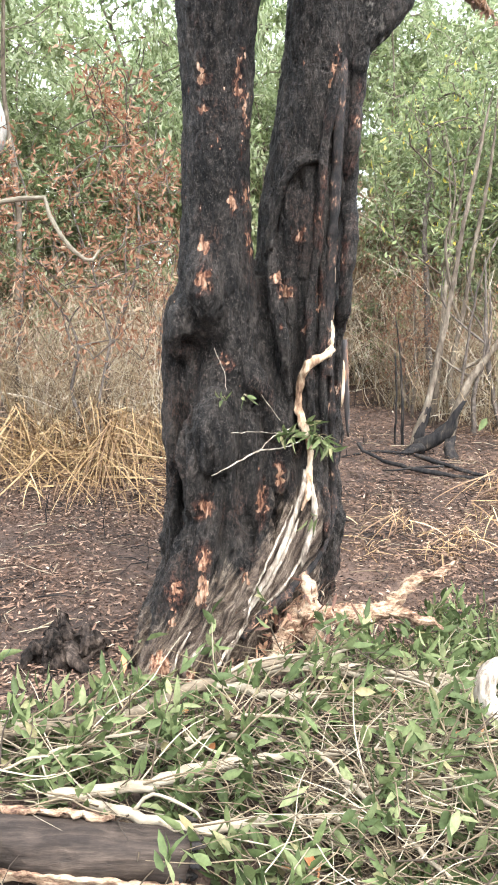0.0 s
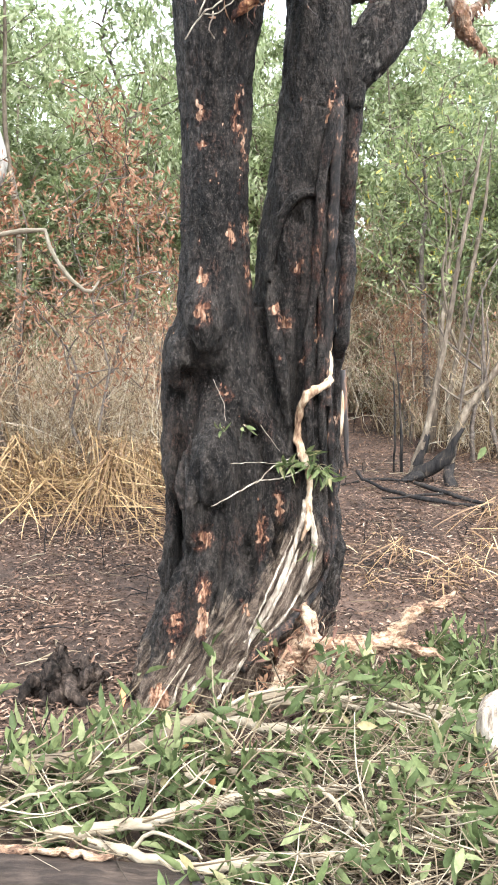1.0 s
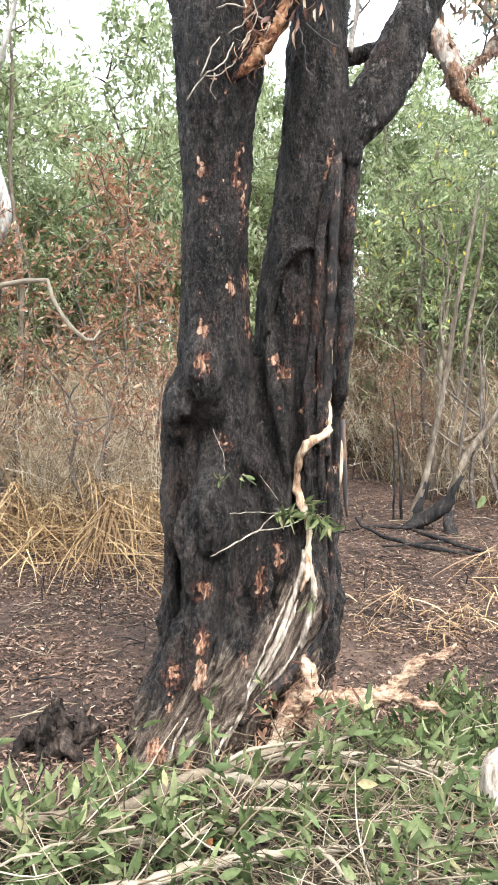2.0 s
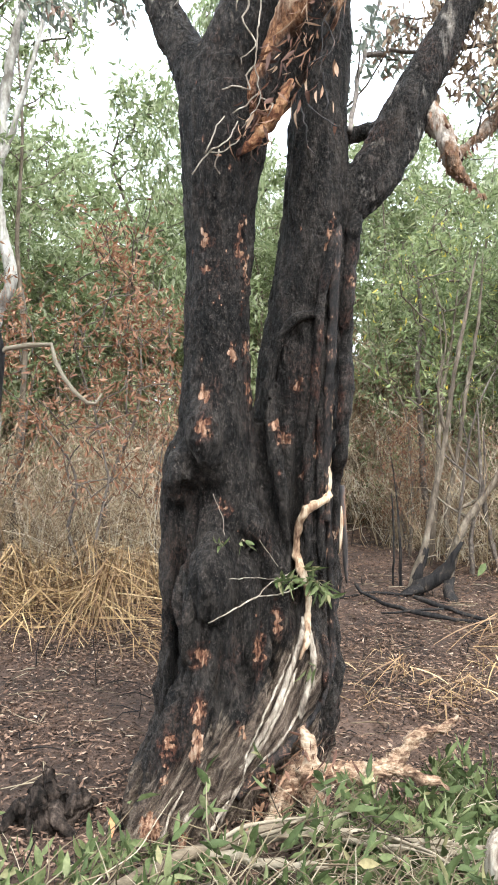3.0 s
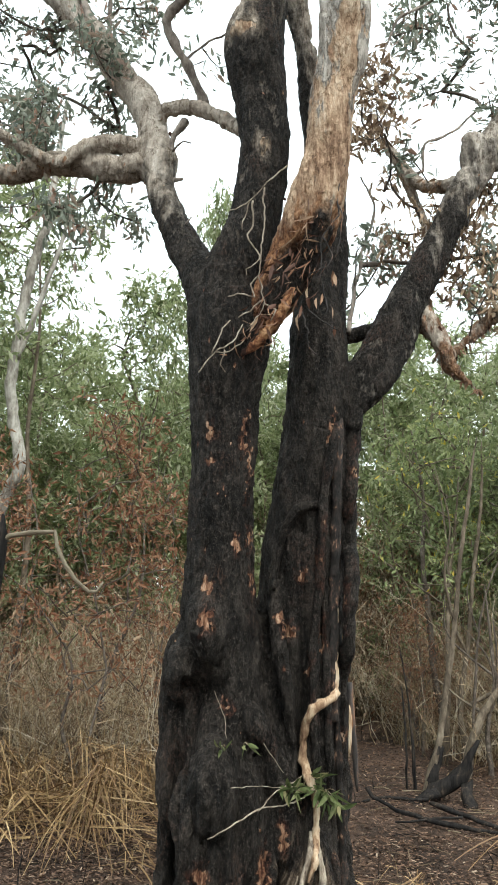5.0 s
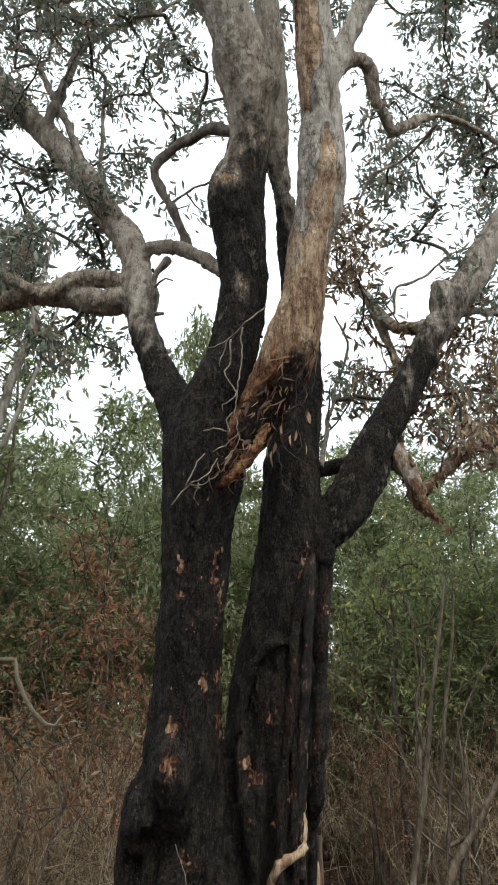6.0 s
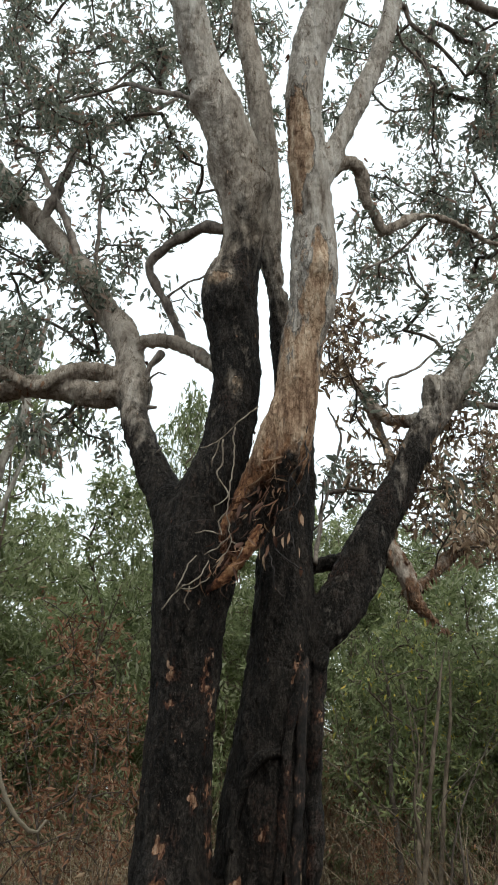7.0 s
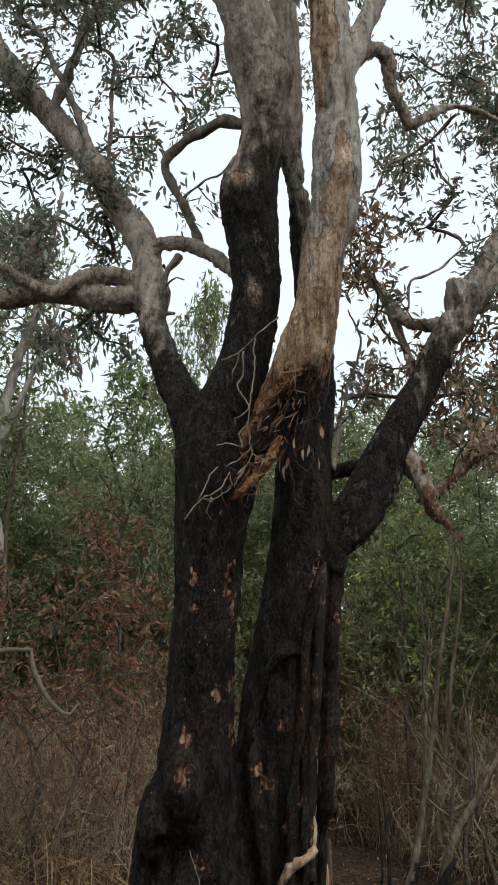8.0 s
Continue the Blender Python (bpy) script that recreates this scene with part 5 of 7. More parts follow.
LEAF_RIGHT_LOW = [(1.43, 3.8, 4.61, 0.12), (1.21, 4.1, 4.71, 0.11), (0.96, 4.1, 4.56, 0.12), (1.14, 3.6, 4.17, 0.07), (0.68, 3.6, 3.87, 0.08), (0.5, 3.6, 3.35, 0.05), (0.81, 4.5, 3.77, 0.1), (0.79, 4.1, 3.41, 0.13), (0.66, 4.5, 3.43, 0.15), (1.31, 4.1, 3.54, 0.19), (1.36, 3.8, 3.34, 0.16),
                  (1.19, 3.8, 3.14, 0.13), (1.27, 3.6, 3.95, 0.09), (1.75, 4.0, 4.3, 0.25)]
LEAF_BROWNED = [(0.57, 3.6, 4.33, 0.12), (0.56, 3.4, 3.94, 0.11), (0.68, 3.8, 3.85, 0.07), (1.38, 3.8, 3.66, 0.15), (1.02, 3.6, 3.25, 0.1), (0.58, 3.6, 4.19, 0.11), (1.2, 3.5, 3.1, 0.1), (0.95, 3.7, 3.6, 0.13), (1.2, 3.8, 3.75, 0.13), (0.75, 4.0, 3.6, 0.1), (1.35, 3.7, 3.1, 0.14), (1.1, 3.7, 3.4, 0.14), (0.62, 3.7, 4.05, 0.1), (1.5, 3.8, 3.4, 0.15)]


def in_clumps(g, rows, amount):
    out = []
    for x, y, z, r in rows:
        n = max(3, int(amount * (r / 0.4) ** 1.7))
        c = np.array([x, y, z])
        tufts = c + g.normal(0, r * 0.5, (max(1, n // 4), 3))
        out.append(tufts[g.integers(0, len(tufts), n)] + g.normal(0, 0.05, (n, 3)))
    return np.vstack(out)


def build_crown():
    g = np.random.default_rng(41)
    off = np.array([0, 3.35, 0])
    extra = []
    for k, rows in enumerate(HIGH_LEFT + HIGH_TWIGS + HIGH_MIDDLE + HIGH_RIGHT + LOW_RIGHT):
        s = spline(rows, 0.035)
        s[1:-1, :3] += np.array([0.014 * np.array(noise.noise_vector(q[:3] * 9)) for q in s[1:-1]])
        s[:, 3] *= 1 + 0.18 * np.sin(np.arange(len(s)) * 1.7 + k)
        V, F = join([tube(s, 9, 0.15, k)])
        part("branch", (V - off, F), LIMB_GREY, tree, "crooked grey-brown branch")
        extra.append(s)
    T = np.vstack([in_clumps(g, LEAF_LEFT + LEAF_LEFT_LOW + LEAF_MIDDLE + LEAF_RIGHT + LEAF_RIGHT_LOW, 46),
                   clumped(g, 500, [(-2.8, -1.5, 3.4, 5.6, 4.6, 7.8, 5), (1.7, 2.8, 3.2, 5.0, 4.4, 7.8, 5), (-1.6, 1.6, 3.4, 5.6, 7.4, 8.6, 5), (-1.6, 1.8, 5.0, 6.2, 5.8, 7.6, 2.5)], 9, 0.2)])
    pool = WOOD[np.isin(WOOD_OF, [WOOD_NAMES.index(k) for k in ("left_limb", "left_side_limb", "bridging_limb", "middle_limb", "back_limb", "pale_limb", "pale_side_limb", "drooping_limb", "right_limb", "right_back_limb")]) & (WOOD[:, 2] > 3.75)][::2]
    A, par, ends = grow(np.vstack([pool[:, :3]] + [e[::2, :3] for e in extra]), T, 0.11, 0.012, g)
    V, F = join(branch_tubes(A, par, ends, 0.0028, 0.42, 4, 0.02))
    part("brushwood", (V - off, F), TWIG_DARK, tree, "fine grey branching twigs")["kind"] = "stuff"
    V, F = sprays(A, par, ends, 23, 0.17, 0.06, 0.0175, True, 0.45, g)
    part("crown", (V - off, [F]), LEAF_CROWN, tree, "dull green narrow leaves in open sprays")["kind"] = "stuff"
    # scorched sprays low on the right
    T = in_clumps(g, LEAF_BROWNED, 120)
    pool = WOOD[np.isin(WOOD_OF, [WOOD_NAMES.index(k) for k in ("shaggy_limb", "right_back_limb")])]
    A, par, ends = grow(pool[:, :3], T, 0.12, 0.02, g)
    V, F = join(branch_tubes(A, par, ends, 0.0022, 0.4, 4, 0.007))
    part("brushwood", (V - off, F), TWIG_DARK, tree, "bare brown twigs")["kind"] = "stuff"
    V, F = sprays(A, par, ends, 11, 0.14, 0.058, 0.017, True, 0.8, g)
    part("withered_foliage", (V - off, [F]), LEAF_BROWN, tree, "withered brown hanging leaves")["kind"] = "stuff"


build_crown()


# ---------------------------------------------------------------- trees behind
def ground_at(x, y):
    return float(rise(x, y))


def wood_tree(name, label, seed, height, spread, low, clumps, per, leaf, bark, L=0.1, W=0.024, lean=0.3, trunk_r=0.07, stems=1, sink=True):
    """A slender tree of the wood: trunk and limbs, and a crown of leaf sprays."""
    g = np.random.default_rng(seed)
    t = thing(name, label, "tree")
    lines, seeds = [], []
    for s in range(stems):
        dx, dy = g.normal(0, lean, 2)
        bx, by = (g.normal(0, 0.12, 2) if stems > 1 else (0, 0))
        pts = [(bx, by, -0.15, trunk_r * 1.25)]
        for k in range(1, 6):
            u = k / 5
            pts.append((bx + dx * u + g.normal(0, 0.09), by + dy * u + g.normal(0, 0.09), height * 0.86 * u, trunk_r * (1 - 0.78 * u)))
        line = spline(pts, 0.3)
        lines.append(tube(line, 8, 0.08, seed))
        seeds.append(line[len(line) // 5:, :3])
    T = []
    for _ in range(clumps):
        z = height * (low + (1.04 - low) * g.uniform(0, 1) ** 0.8)
        u = (z / height - low) / (1 - low)
        r = spread * math.sqrt(max(0.05, 1 - (2 * u - 0.85) ** 2 * 0.75)) * math.sqrt(g.uniform(0.04, 1))
        a = g.uniform(0, 2 * math.pi)
        c = np.array([r * math.cos(a), r * math.sin(a), z])
        T.append(c + g.normal(0, 0.17, (5, 3)))
    T = np.vstack(T)
    A, par, ends = grow(np.vstack(seeds), T, 0.45, 0.035, g)
    part("trunk", join(lines), bark, t)
    part("brushwood", join(branch_tubes(A, par, ends, 0.0035, 0.45, 3, trunk_r * 0.4)), bark, t)["kind"] = "stuff"
    V, F = sprays(A, par, ends, per, 0.45, L, W, False, 0.45, g)
    part("crown", (V, [F]), leaf, t)["kind"] = "stuff"
    return t


def place(ob, x, y, turn, size=1.0, first=None):
    m = Matrix.Translation((x, y, ground_at(x, y))) @ Matrix.Rotation(turn, 4, "Z")
    if ob.get("set"):
        c = copy_thing(ob, m)
    else:
        c = ob
        c["set"] = 1
        c.matrix_basis = m
    c.scale = (size, size, size)
    return c


def build_woods():
    g = np.random.default_rng(51)
    kinds = [wood_tree("woodland_tree", "slender green woodland tree with pale trunk", 61, 6.2, 1.5, 0.25, 66, 19, LEAF_WOOD, PALE_BARK, L=0.14, W=0.042, lean=0.4),
             wood_tree("woodland_tree", "slender green woodland tree with pale trunk", 62, 7.2, 1.7, 0.3, 72, 19, LEAF_WOOD, PALE_BARK, L=0.14, W=0.042, lean=0.5, trunk_r=0.08),
             wood_tree("woodland_tree", "bushy green woodland tree branching near the ground", 63, 4.6, 1.5, 0.06, 110, 16, LEAF_WOOD, PALE_BARK, L=0.13, W=0.04, trunk_r=0.05, stems=2),
             wood_tree("woodland_tree", "tall thin-crowned woodland tree", 64, 8.6, 1.9, 0.35, 74, 18, LEAF_WOOD, PALE_BARK, L=0.14, W=0.041, lean=0.5, trunk_r=0.09)]
    kinds.append(wood_tree("woodland_tree", "airy tall woodland tree with sparse hanging sprays", 69, 7.6, 1.7, 0.3, 40, 15, LEAF_WOOD, PALE_BARK, L=0.14, W=0.04, lean=0.6, trunk_r=0.055))
    kinds.append(wood_tree("woodland_tree", "tall woodland tree with a high open crown", 70, 7.6, 1.35, 0.58, 36, 15, LEAF_WOOD, PALE_BARK, L=0.13, W=0.04, lean=0.5, trunk_r=0.05))
    for k in kinds:
        k["group"] = "trees of the wood"
    spots = []
    # the last ring is unseen: trees added beside and behind the camera to shade the clearing
    for ring, (d0, d1, count, a0, a1) in enumerate([(10.8, 12.8, 14, -34, 34), (12.8, 16.5, 18, -36, 36), (16.5, 22, 15, -40, 40), (22, 34, 20, -44, 44), (9, 20, 14, 50, 310)]):
        for i in range(count):
            a = math.radians(a0 + (a1 - a0) * (i + g.uniform(0.1, 0.9)) / count)
            d = g.uniform(d0, d1)
            spots.append((ring, d * math.sin(a), d * math.cos(a)))
    for ring, x, y in spots:
        if ring < 4 and -0.31 < x / y < -0.2 and g.uniform() < (0.7 if ring < 3 else 0.5):
            continue
        if ring == 0 and 0.2 < x < 1.9:
            y += 4.5
        d = math.hypot(x, y)
        tall = 1.6 + d * math.tan(math.radians(g.uniform(7, 13) if ring == 0 else g.uniform(11, 20) if x < -0.3 else g.uniform(10, 18))) if ring < 4 else g.uniform(4.5, 7.5)
        k = 2 if tall < 4.6 else int(g.choice([0, 2])) if tall < 6 else int(g.choice([0, 1, 3]))
        place(kinds[k], x, y, g.uniform(0, 6.28), tall / (6.2, 7.2, 4.6, 8.6)[k])
    # leafy neighbours that overhang the clearing's edge
    for x, y, k, sz in [(-4.3, 8.6, 1, 0.95), (-4.1, 7.0, 3, 0.8), (-1.2, 11.2, 0, 0.95), (-2.6, 9.2, 5, 0.9), (-3.6, 9.8, 5, 1.0), (4.1, 9.2, 1, 0.85), (4.6, 7.4, 3, 0.8), (-4.9, 10.0, 1, 1.1), (0.9, 14.5, 2, 0.85), (1.5, 16.0, 0, 0.85), (0.3, 12.4, 2, 0.9), (2.9, 11.0, 2, 0.85)]:
        place(kinds[k], x, y, g.uniform(0, 6.28), sz)
    for x, y, k, sz in [(-2.5, 11.2, 2, 0.8), (-3.5, 12.0, 2, 0.85), (-1.8, 12.4, 2, 0.85), (-2.9, 14.0, 2, 0.95), (-4.4, 11.4, 2, 0.85), (0.62, 12.2, 0, 0.86), (2.5, 12.4, 4, 0.8), (3.5, 11.8, 4, 0.82), (1.7, 13.6, 4, 0.86), (3.0, 14.5, 1, 0.92)]:
        place(kinds[k], x, y, g.uniform(0, 6.28), sz)
    narrow = place(kinds[0], -0.36, 9.6, 1.0, 1.03)
    narrow.scale = (0.5, 0.5, 1.03)
    yellow = wood_tree("yellowing_tree", "small tree with yellow-green leaves", 66, 3.6, 0.75, 0.5, 42, 9, LEAF_YELLOW, PALE_BARK, L=0.09, W=0.026, trunk_r=0.035)
    place(yellow, 2.15, 8.6, 0.4)
    place(yellow, 3.3, 9.6, 2.4, 0.95)
    red = wood_tree("scorched_sapling", "thin sapling with scorched red-brown leaves", 67, 3.2, 0.62, 0.32, 30, 12, LEAF_RED, TWIG_DARK, L=0.08, W=0.021, trunk_r=0.015)
    place(red, -1.15, 6.7, 0.0)
    place(red, -2.3, 7.5, 2.1, 0.95)
    place(red, -0.75, 7.4, 4.0, 0.8)
    place(red, -3.1, 6.9, 1.0, 0.9)
    place(red, 2.0, 8.9, 3.0, 0.5)


build_woods()


def bent_tree(name, label, category, parts, group=""):
    """A thing of one or more bent limbs; parts: (name, rows, material, label)."""
    t = thing(name, label, category, tuple(parts[0][1][0][:3]), group)
    off = np.array(parts[0][1][0][:3])
    for k, (nm, rows, material, lb) in enumerate(parts):
        s = spline(rows, 0.08)
        if material is PALE_BARK:
            s[:, 3] *= 0.52
        if name == "charred_branch":
            s[:, 3] *= 0.55
            s[1:-1, :2] += np.array([0.05 * np.array(noise.noise_vector(q[:3] * 4))[:2] for q in s[1:-1]])
        if name == "burnt_sapling":
            s[:, 3] *= 0.55
        if name == "burnt_stump":
            s[:, 3] *= 0.78
        s[1:-1, :3] += np.random.default_rng(k + len(rows)).normal(0, 0.05, (len(s) - 2, 3)) * s[1:-1, 3:4] * 2
        if material is not CHAR:
            s[:, 0] += 0.014 * np.sin(s[:, 2] * 4.3 + rows[0][0] * 9) * np.clip(s[:, 2], 0, 1)
        V, F = join([tube(s, 10, 0.16, k)])
        rough = (0.035, 0.022) if name == "burnt_stump" else (0.008, 0.004)
        V = V + np.array([rough[0] * np.array(noise.noise_vector(v * 11)) + rough[1] * np.array(noise.noise_vector(v * 34)) for v in V])
        part(nm, (V - off, F), material, t, lb)
    return t


def build_saplings():
    bent_tree("pale_sapling", "pale leaning sapling scorched at its foot", "tree", [
        ("trunk", [(1.66, 7.30, -0.1, 0.09), (1.68, 7.3, 0.12, 0.07), (1.80, 7.30, 0.5, 0.055), (1.91, 7.30, 1.26, 0.045), (2.01, 7.30, 1.86, 0.04), (2.13, 7.30, 2.78, 0.03), (2.22, 7.3, 3.2, 0.008)], PALE_BARK, ""),
        ("limb", [(1.96, 7.30, 1.5, 0.025), (1.85, 7.25, 1.9, 0.02), (1.9, 7.2, 2.4, 0.013), (1.8, 7.2, 2.9, 0.006)], PALE_BARK, "")])
    bent_tree("pale_sapling", "pale slender upright sapling", "tree", [
        ("trunk", [(2.36, 8.50, -0.1, 0.08), (2.36, 8.50, 0.22, 0.07), (2.33, 8.50, 0.59, 0.056), (2.44, 8.50, 1.44, 0.046), (2.54, 8.50, 2.13, 0.04), (2.61, 8.50, 2.81, 0.029), (2.66, 8.5, 3.4, 0.008)], PALE_BARK, ""),
        ("limb", [(2.40, 8.5, 1.1, 0.03), (2.25, 8.5, 1.5, 0.024), (2.22, 8.45, 2.2, 0.018), (2.1, 8.4, 3.0, 0.008)], PALE_BARK, "")])
    bent_tree("pale_sapling", "thick pale sapling leaning far over", "tree", [
        ("trunk", [(2.2, 8.00, -0.1, 0.1), (2.25, 8.00, 0.21, 0.085), (2.37, 8.00, 0.54, 0.072), (2.65, 8.00, 0.94, 0.06), (2.94, 8.00, 1.56, 0.053), (3.2, 8.0, 2.6, 0.035), (3.3, 8.0, 3.8, 0.015)], PALE_BARK, ""),
        ("limb", [(2.31, 8.10, 0.66, 0.042), (2.54, 8.12, 0.78, 0.042), (2.72, 8.06, 0.95, 0.04)], PALE_BARK, ""),
        ("limb", [(2.0, 8.2, 0.9, 0.012), (2.2, 8.1, 0.72, 0.02), (2.4, 8.05, 0.6, 0.03)], PALE_BARK, "")])
    for rows in [[(1.53, 7.50, -0.1, 0.022), (1.53, 7.50, 0.49, 0.018), (1.50, 7.50, 0.9, 0.01)], [(1.61, 7.50, -0.1, 0.033), (1.59, 7.50, 0.4, 0.022), (1.55, 7.50, 0.85, 0.013), (1.5, 7.5, 1.2, 0.006)]]:
        bent_tree("burnt_sapling", "thin charred dead sapling", "tree", [("trunk", rows, CHAR, "")], "charred saplings")
    bent_tree("dark_sapling", "thin dark crooked sapling", "tree", [
        ("trunk", [(2.29, 9.00, -0.1, 0.035), (2.29, 9.00, 0.27, 0.033), (2.15, 9.00, 1.17, 0.034), (2.10, 9.00, 2.04, 0.026), (2.10, 9.00, 2.75, 0.02), (2.0, 9, 3.6, 0.01)], TWIG_DARK, ""),
        ("limb", [(2.12, 9.0, 1.7, 0.015), (2.25, 8.95, 1.35, 0.012), (2.3, 8.9, 1.0, 0.008)], PALE_BARK, "")])
    bent_tree("bowed_sapling", "pale thin sapling bowed over", "tree", [
        ("trunk", [(2.05, 9.0, -0.1, 0.03), (2.05, 9.0, 0.8, 0.027), (1.97, 9.00, 1.61, 0.025), (1.76, 9.00, 1.98, 0.022), (1.37, 9.00, 2.27, 0.014), (1.0, 9.0, 2.5, 0.006)], PALE_BARK, "")])
    bent_tree("burnt_stump", "charred stump with a jagged slanting stub", "stump", [
        ("stub", [(1.60, 7.15, -0.08, 0.1), (1.71, 7.15, 0.06, 0.09), (1.82, 7.12, 0.14, 0.085), (1.92, 7.1, 0.22, 0.075), (1.99, 7.05, 0.38, 0.05), (2.04, 7.0, 0.52, 0.018)], CHAR, ""),
        ("root", [(1.95, 7.1, 0.14, 0.07), (1.95, 7.0, 0.0, 0.07), (1.93, 6.9, -0.1, 0.05)], CHAR, ""), ("root", [(1.7, 7.1, 0.06, 0.07), (1.52, 7.05, 0.03, 0.05), (1.4, 7.0, -0.08, 0.03)], CHAR, ""),
        ("stub", [(1.68, 7.3, -0.05, 0.08), (1.72, 7.3, 0.2, 0.06), (1.78, 7.3, 0.42, 0.045)], CHAR, "")])
    for rows in [[(1.08, 6.95, 0.15, 0.03), (1.11, 6.9, 0.08, 0.026), (1.35, 6.60, 0.03, 0.032), (1.62, 6.30, 0.02, 0.033), (2.03, 6.10, 0.01, 0.027), (2.5, 6.0, 0.0, 0.02)], [(1.57, 6.80, 0.06, 0.035), (1.82, 6.50, 0.03, 0.034), (2.02, 6.20, 0.02, 0.023)],
                 [(1.2, 6.4, 0.02, 0.014), (1.5, 6.45, 0.03, 0.016), (1.75, 6.5, 0.03, 0.016)], [(0.95, 7.0, 0.0, 0.02), (1.3, 7.1, 0.03, 0.022), (1.6, 7.0, 0.04, 0.02)]]:
        bent_tree("charred_branch", "charred branch lying on the litter", "branch", [("limb", rows, CHAR, "")], "charred fallen branches")
    bent_tree("dead_tree", "burnt leaning dead tree with a pale crooked branch", "tree", [
        ("trunk", [(-1.75, 4.6, -0.1, 0.06), (-1.68, 4.6, 0.7, 0.05), (-1.56, 4.60, 1.31, 0.044), (-1.47, 4.60, 1.57, 0.042), (-1.42, 4.60, 1.80, 0.038), (-1.40, 4.60, 2.00, 0.028), (-1.41, 4.60, 2.13, 0.008)], CHAR, ""),
        ("branch", [(-1.44, 4.60, 1.96, 0.018), (-1.378, 4.6, 2.007, 0.016), (-1.25, 4.6, 2.03, 0.015), (-1.12, 4.6, 2.037, 0.013), (-1.095, 4.6, 1.94, 0.0105), (-1.05, 4.6, 1.842, 0.011), (-0.982, 4.6, 1.766, 0.011), (-0.909, 4.6, 1.705, 0.011), (-0.85, 4.6, 1.704, 0.0105), (-0.82, 4.6, 1.755, 0.007)], STICK, "pale bare crooked branch")])
    bent_tree("paperbark_sapling", "tall slender pale tree", "tree", [
        ("trunk", [(-2.6, 8.5, -0.1, 0.08), (-2.6, 8.5, 1.5, 0.075), (-2.55, 8.50, 2.57, 0.06), (-2.40, 8.50, 3.05, 0.065), (-2.54, 8.50, 4.02, 0.06), (-2.40, 8.50, 5.24, 0.053), (-2.23, 8.50, 6.15, 0.042), (-2.15, 8.50, 7.4, 0.02)], PALE_TRUNK, ""),
        ("limb", [(-2.52, 8.5, 4.2, 0.035), (-2.3, 8.5, 4.8, 0.03), (-2.1, 8.5, 5.6, 0.024), (-1.9, 8.5, 6.6, 0.01)], PALE_TRUNK, "")])
    g = np.random.default_rng(77)
    for k in range(12):
        x, y = (g.uniform(1.9, 3.4), g.uniform(7.8, 10)) if k < 7 else (g.uniform(-3.2, -0.7), g.uniform(7.0, 9.0))
        h, r = g.uniform(1.2, 2.9), g.uniform(0.011, 0.026)
        lx, ly, w = g.normal(0.12, 0.35), g.normal(0, 0.3), g.normal(0, 0.1, 3)
        rows = [(x, y, ground_at(x, y) - 0.05, r * 1.3), (x + lx * 0.3 + w[0], y + ly * 0.3, h * 0.3, r), (x + lx * 0.6 + w[1], y + ly * 0.6, h * 0.62, r * 0.75), (x + lx + w[2], y + ly, h, r * 0.25)]
        m = rows[1]
        twig = [(m[0] * 0.4 + rows[2][0] * 0.6, m[1] * 0.4 + rows[2][1] * 0.6, m[2] * 0.4 + rows[2][2] * 0.6, r * 0.5), (rows[2][0] + g.normal(0, 0.2), rows[2][1], h * 0.72, r * 0.4), (rows[2][0] + g.normal(0, 0.4), rows[2][1], h * 0.95, r * 0.15)]
        bent_tree("thin_sapling", "thin crooked bare sapling in the thicket", "tree", [("trunk", rows, TWIG_DARK if k % 3 or k > 6 else PALE_BARK, ""), ("limb", twig, TWIG_DARK, "")], "thin bare saplings")
    # small rotten stump beside the old tree: charred stubs and knobs round a broken core
    g = np.random.default_rng(71)
    st = thing("stump", "small jagged charred stump in burnt soil", "stump", (-0.8, 3.2, 0.0))
    for k in range(14):
        a = k * 2.4 + g.uniform(-0.3, 0.3)
        r, h = g.uniform(0.03, 0.125), g.uniform(0.05, 0.16)
        b = np.array([r * 1.15 * math.cos(a), r * math.sin(a)])
        tip = b + g.normal(0, 0.03, 2) + b * 0.25
        w = g.uniform(0.022, 0.042)
        V, F = join([tube(spline([(*b, -0.06, w * 1.2), (*(b * 0.7 + tip * 0.3), h * 0.4, w), (*(b * 0.3 + tip * 0.7), h * 0.8, w * 0.75), (*tip, h, w * 0.2)], 0.012), 14, 0.12, k)])
        V = V + np.array([0.022 * np.array(noise.noise_vector(v * 17 + k)) + 0.014 * np.array(noise.noise_vector(v * 48)) + 0.006 * np.array(noise.noise_vector(v * 110)) for v in V])
        part("stub", (V, F), STUMP_WOOD, st)
    for k in range(4):
        a = 0.4 + k * 1.6
        V, F = join([tube(spline([(0.06 * math.cos(a), 0.06 * math.sin(a), 0.05, 0.035), (0.14 * math.cos(a), 0.14 * math.sin(a), 0.03, 0.03), (0.22 * math.cos(a + 0.2), 0.2 * math.sin(a + 0.2), -0.03, 0.014)], 0.015), 10, 0.15, k)])
        V = V + np.array([0.014 * np.array(noise.noise_vector(v * 20)) + 0.008 * np.array(noise.noise_vector(v * 55)) for v in V])
        part("root", (V, F), STUMP_WOOD, st)


build_saplings()


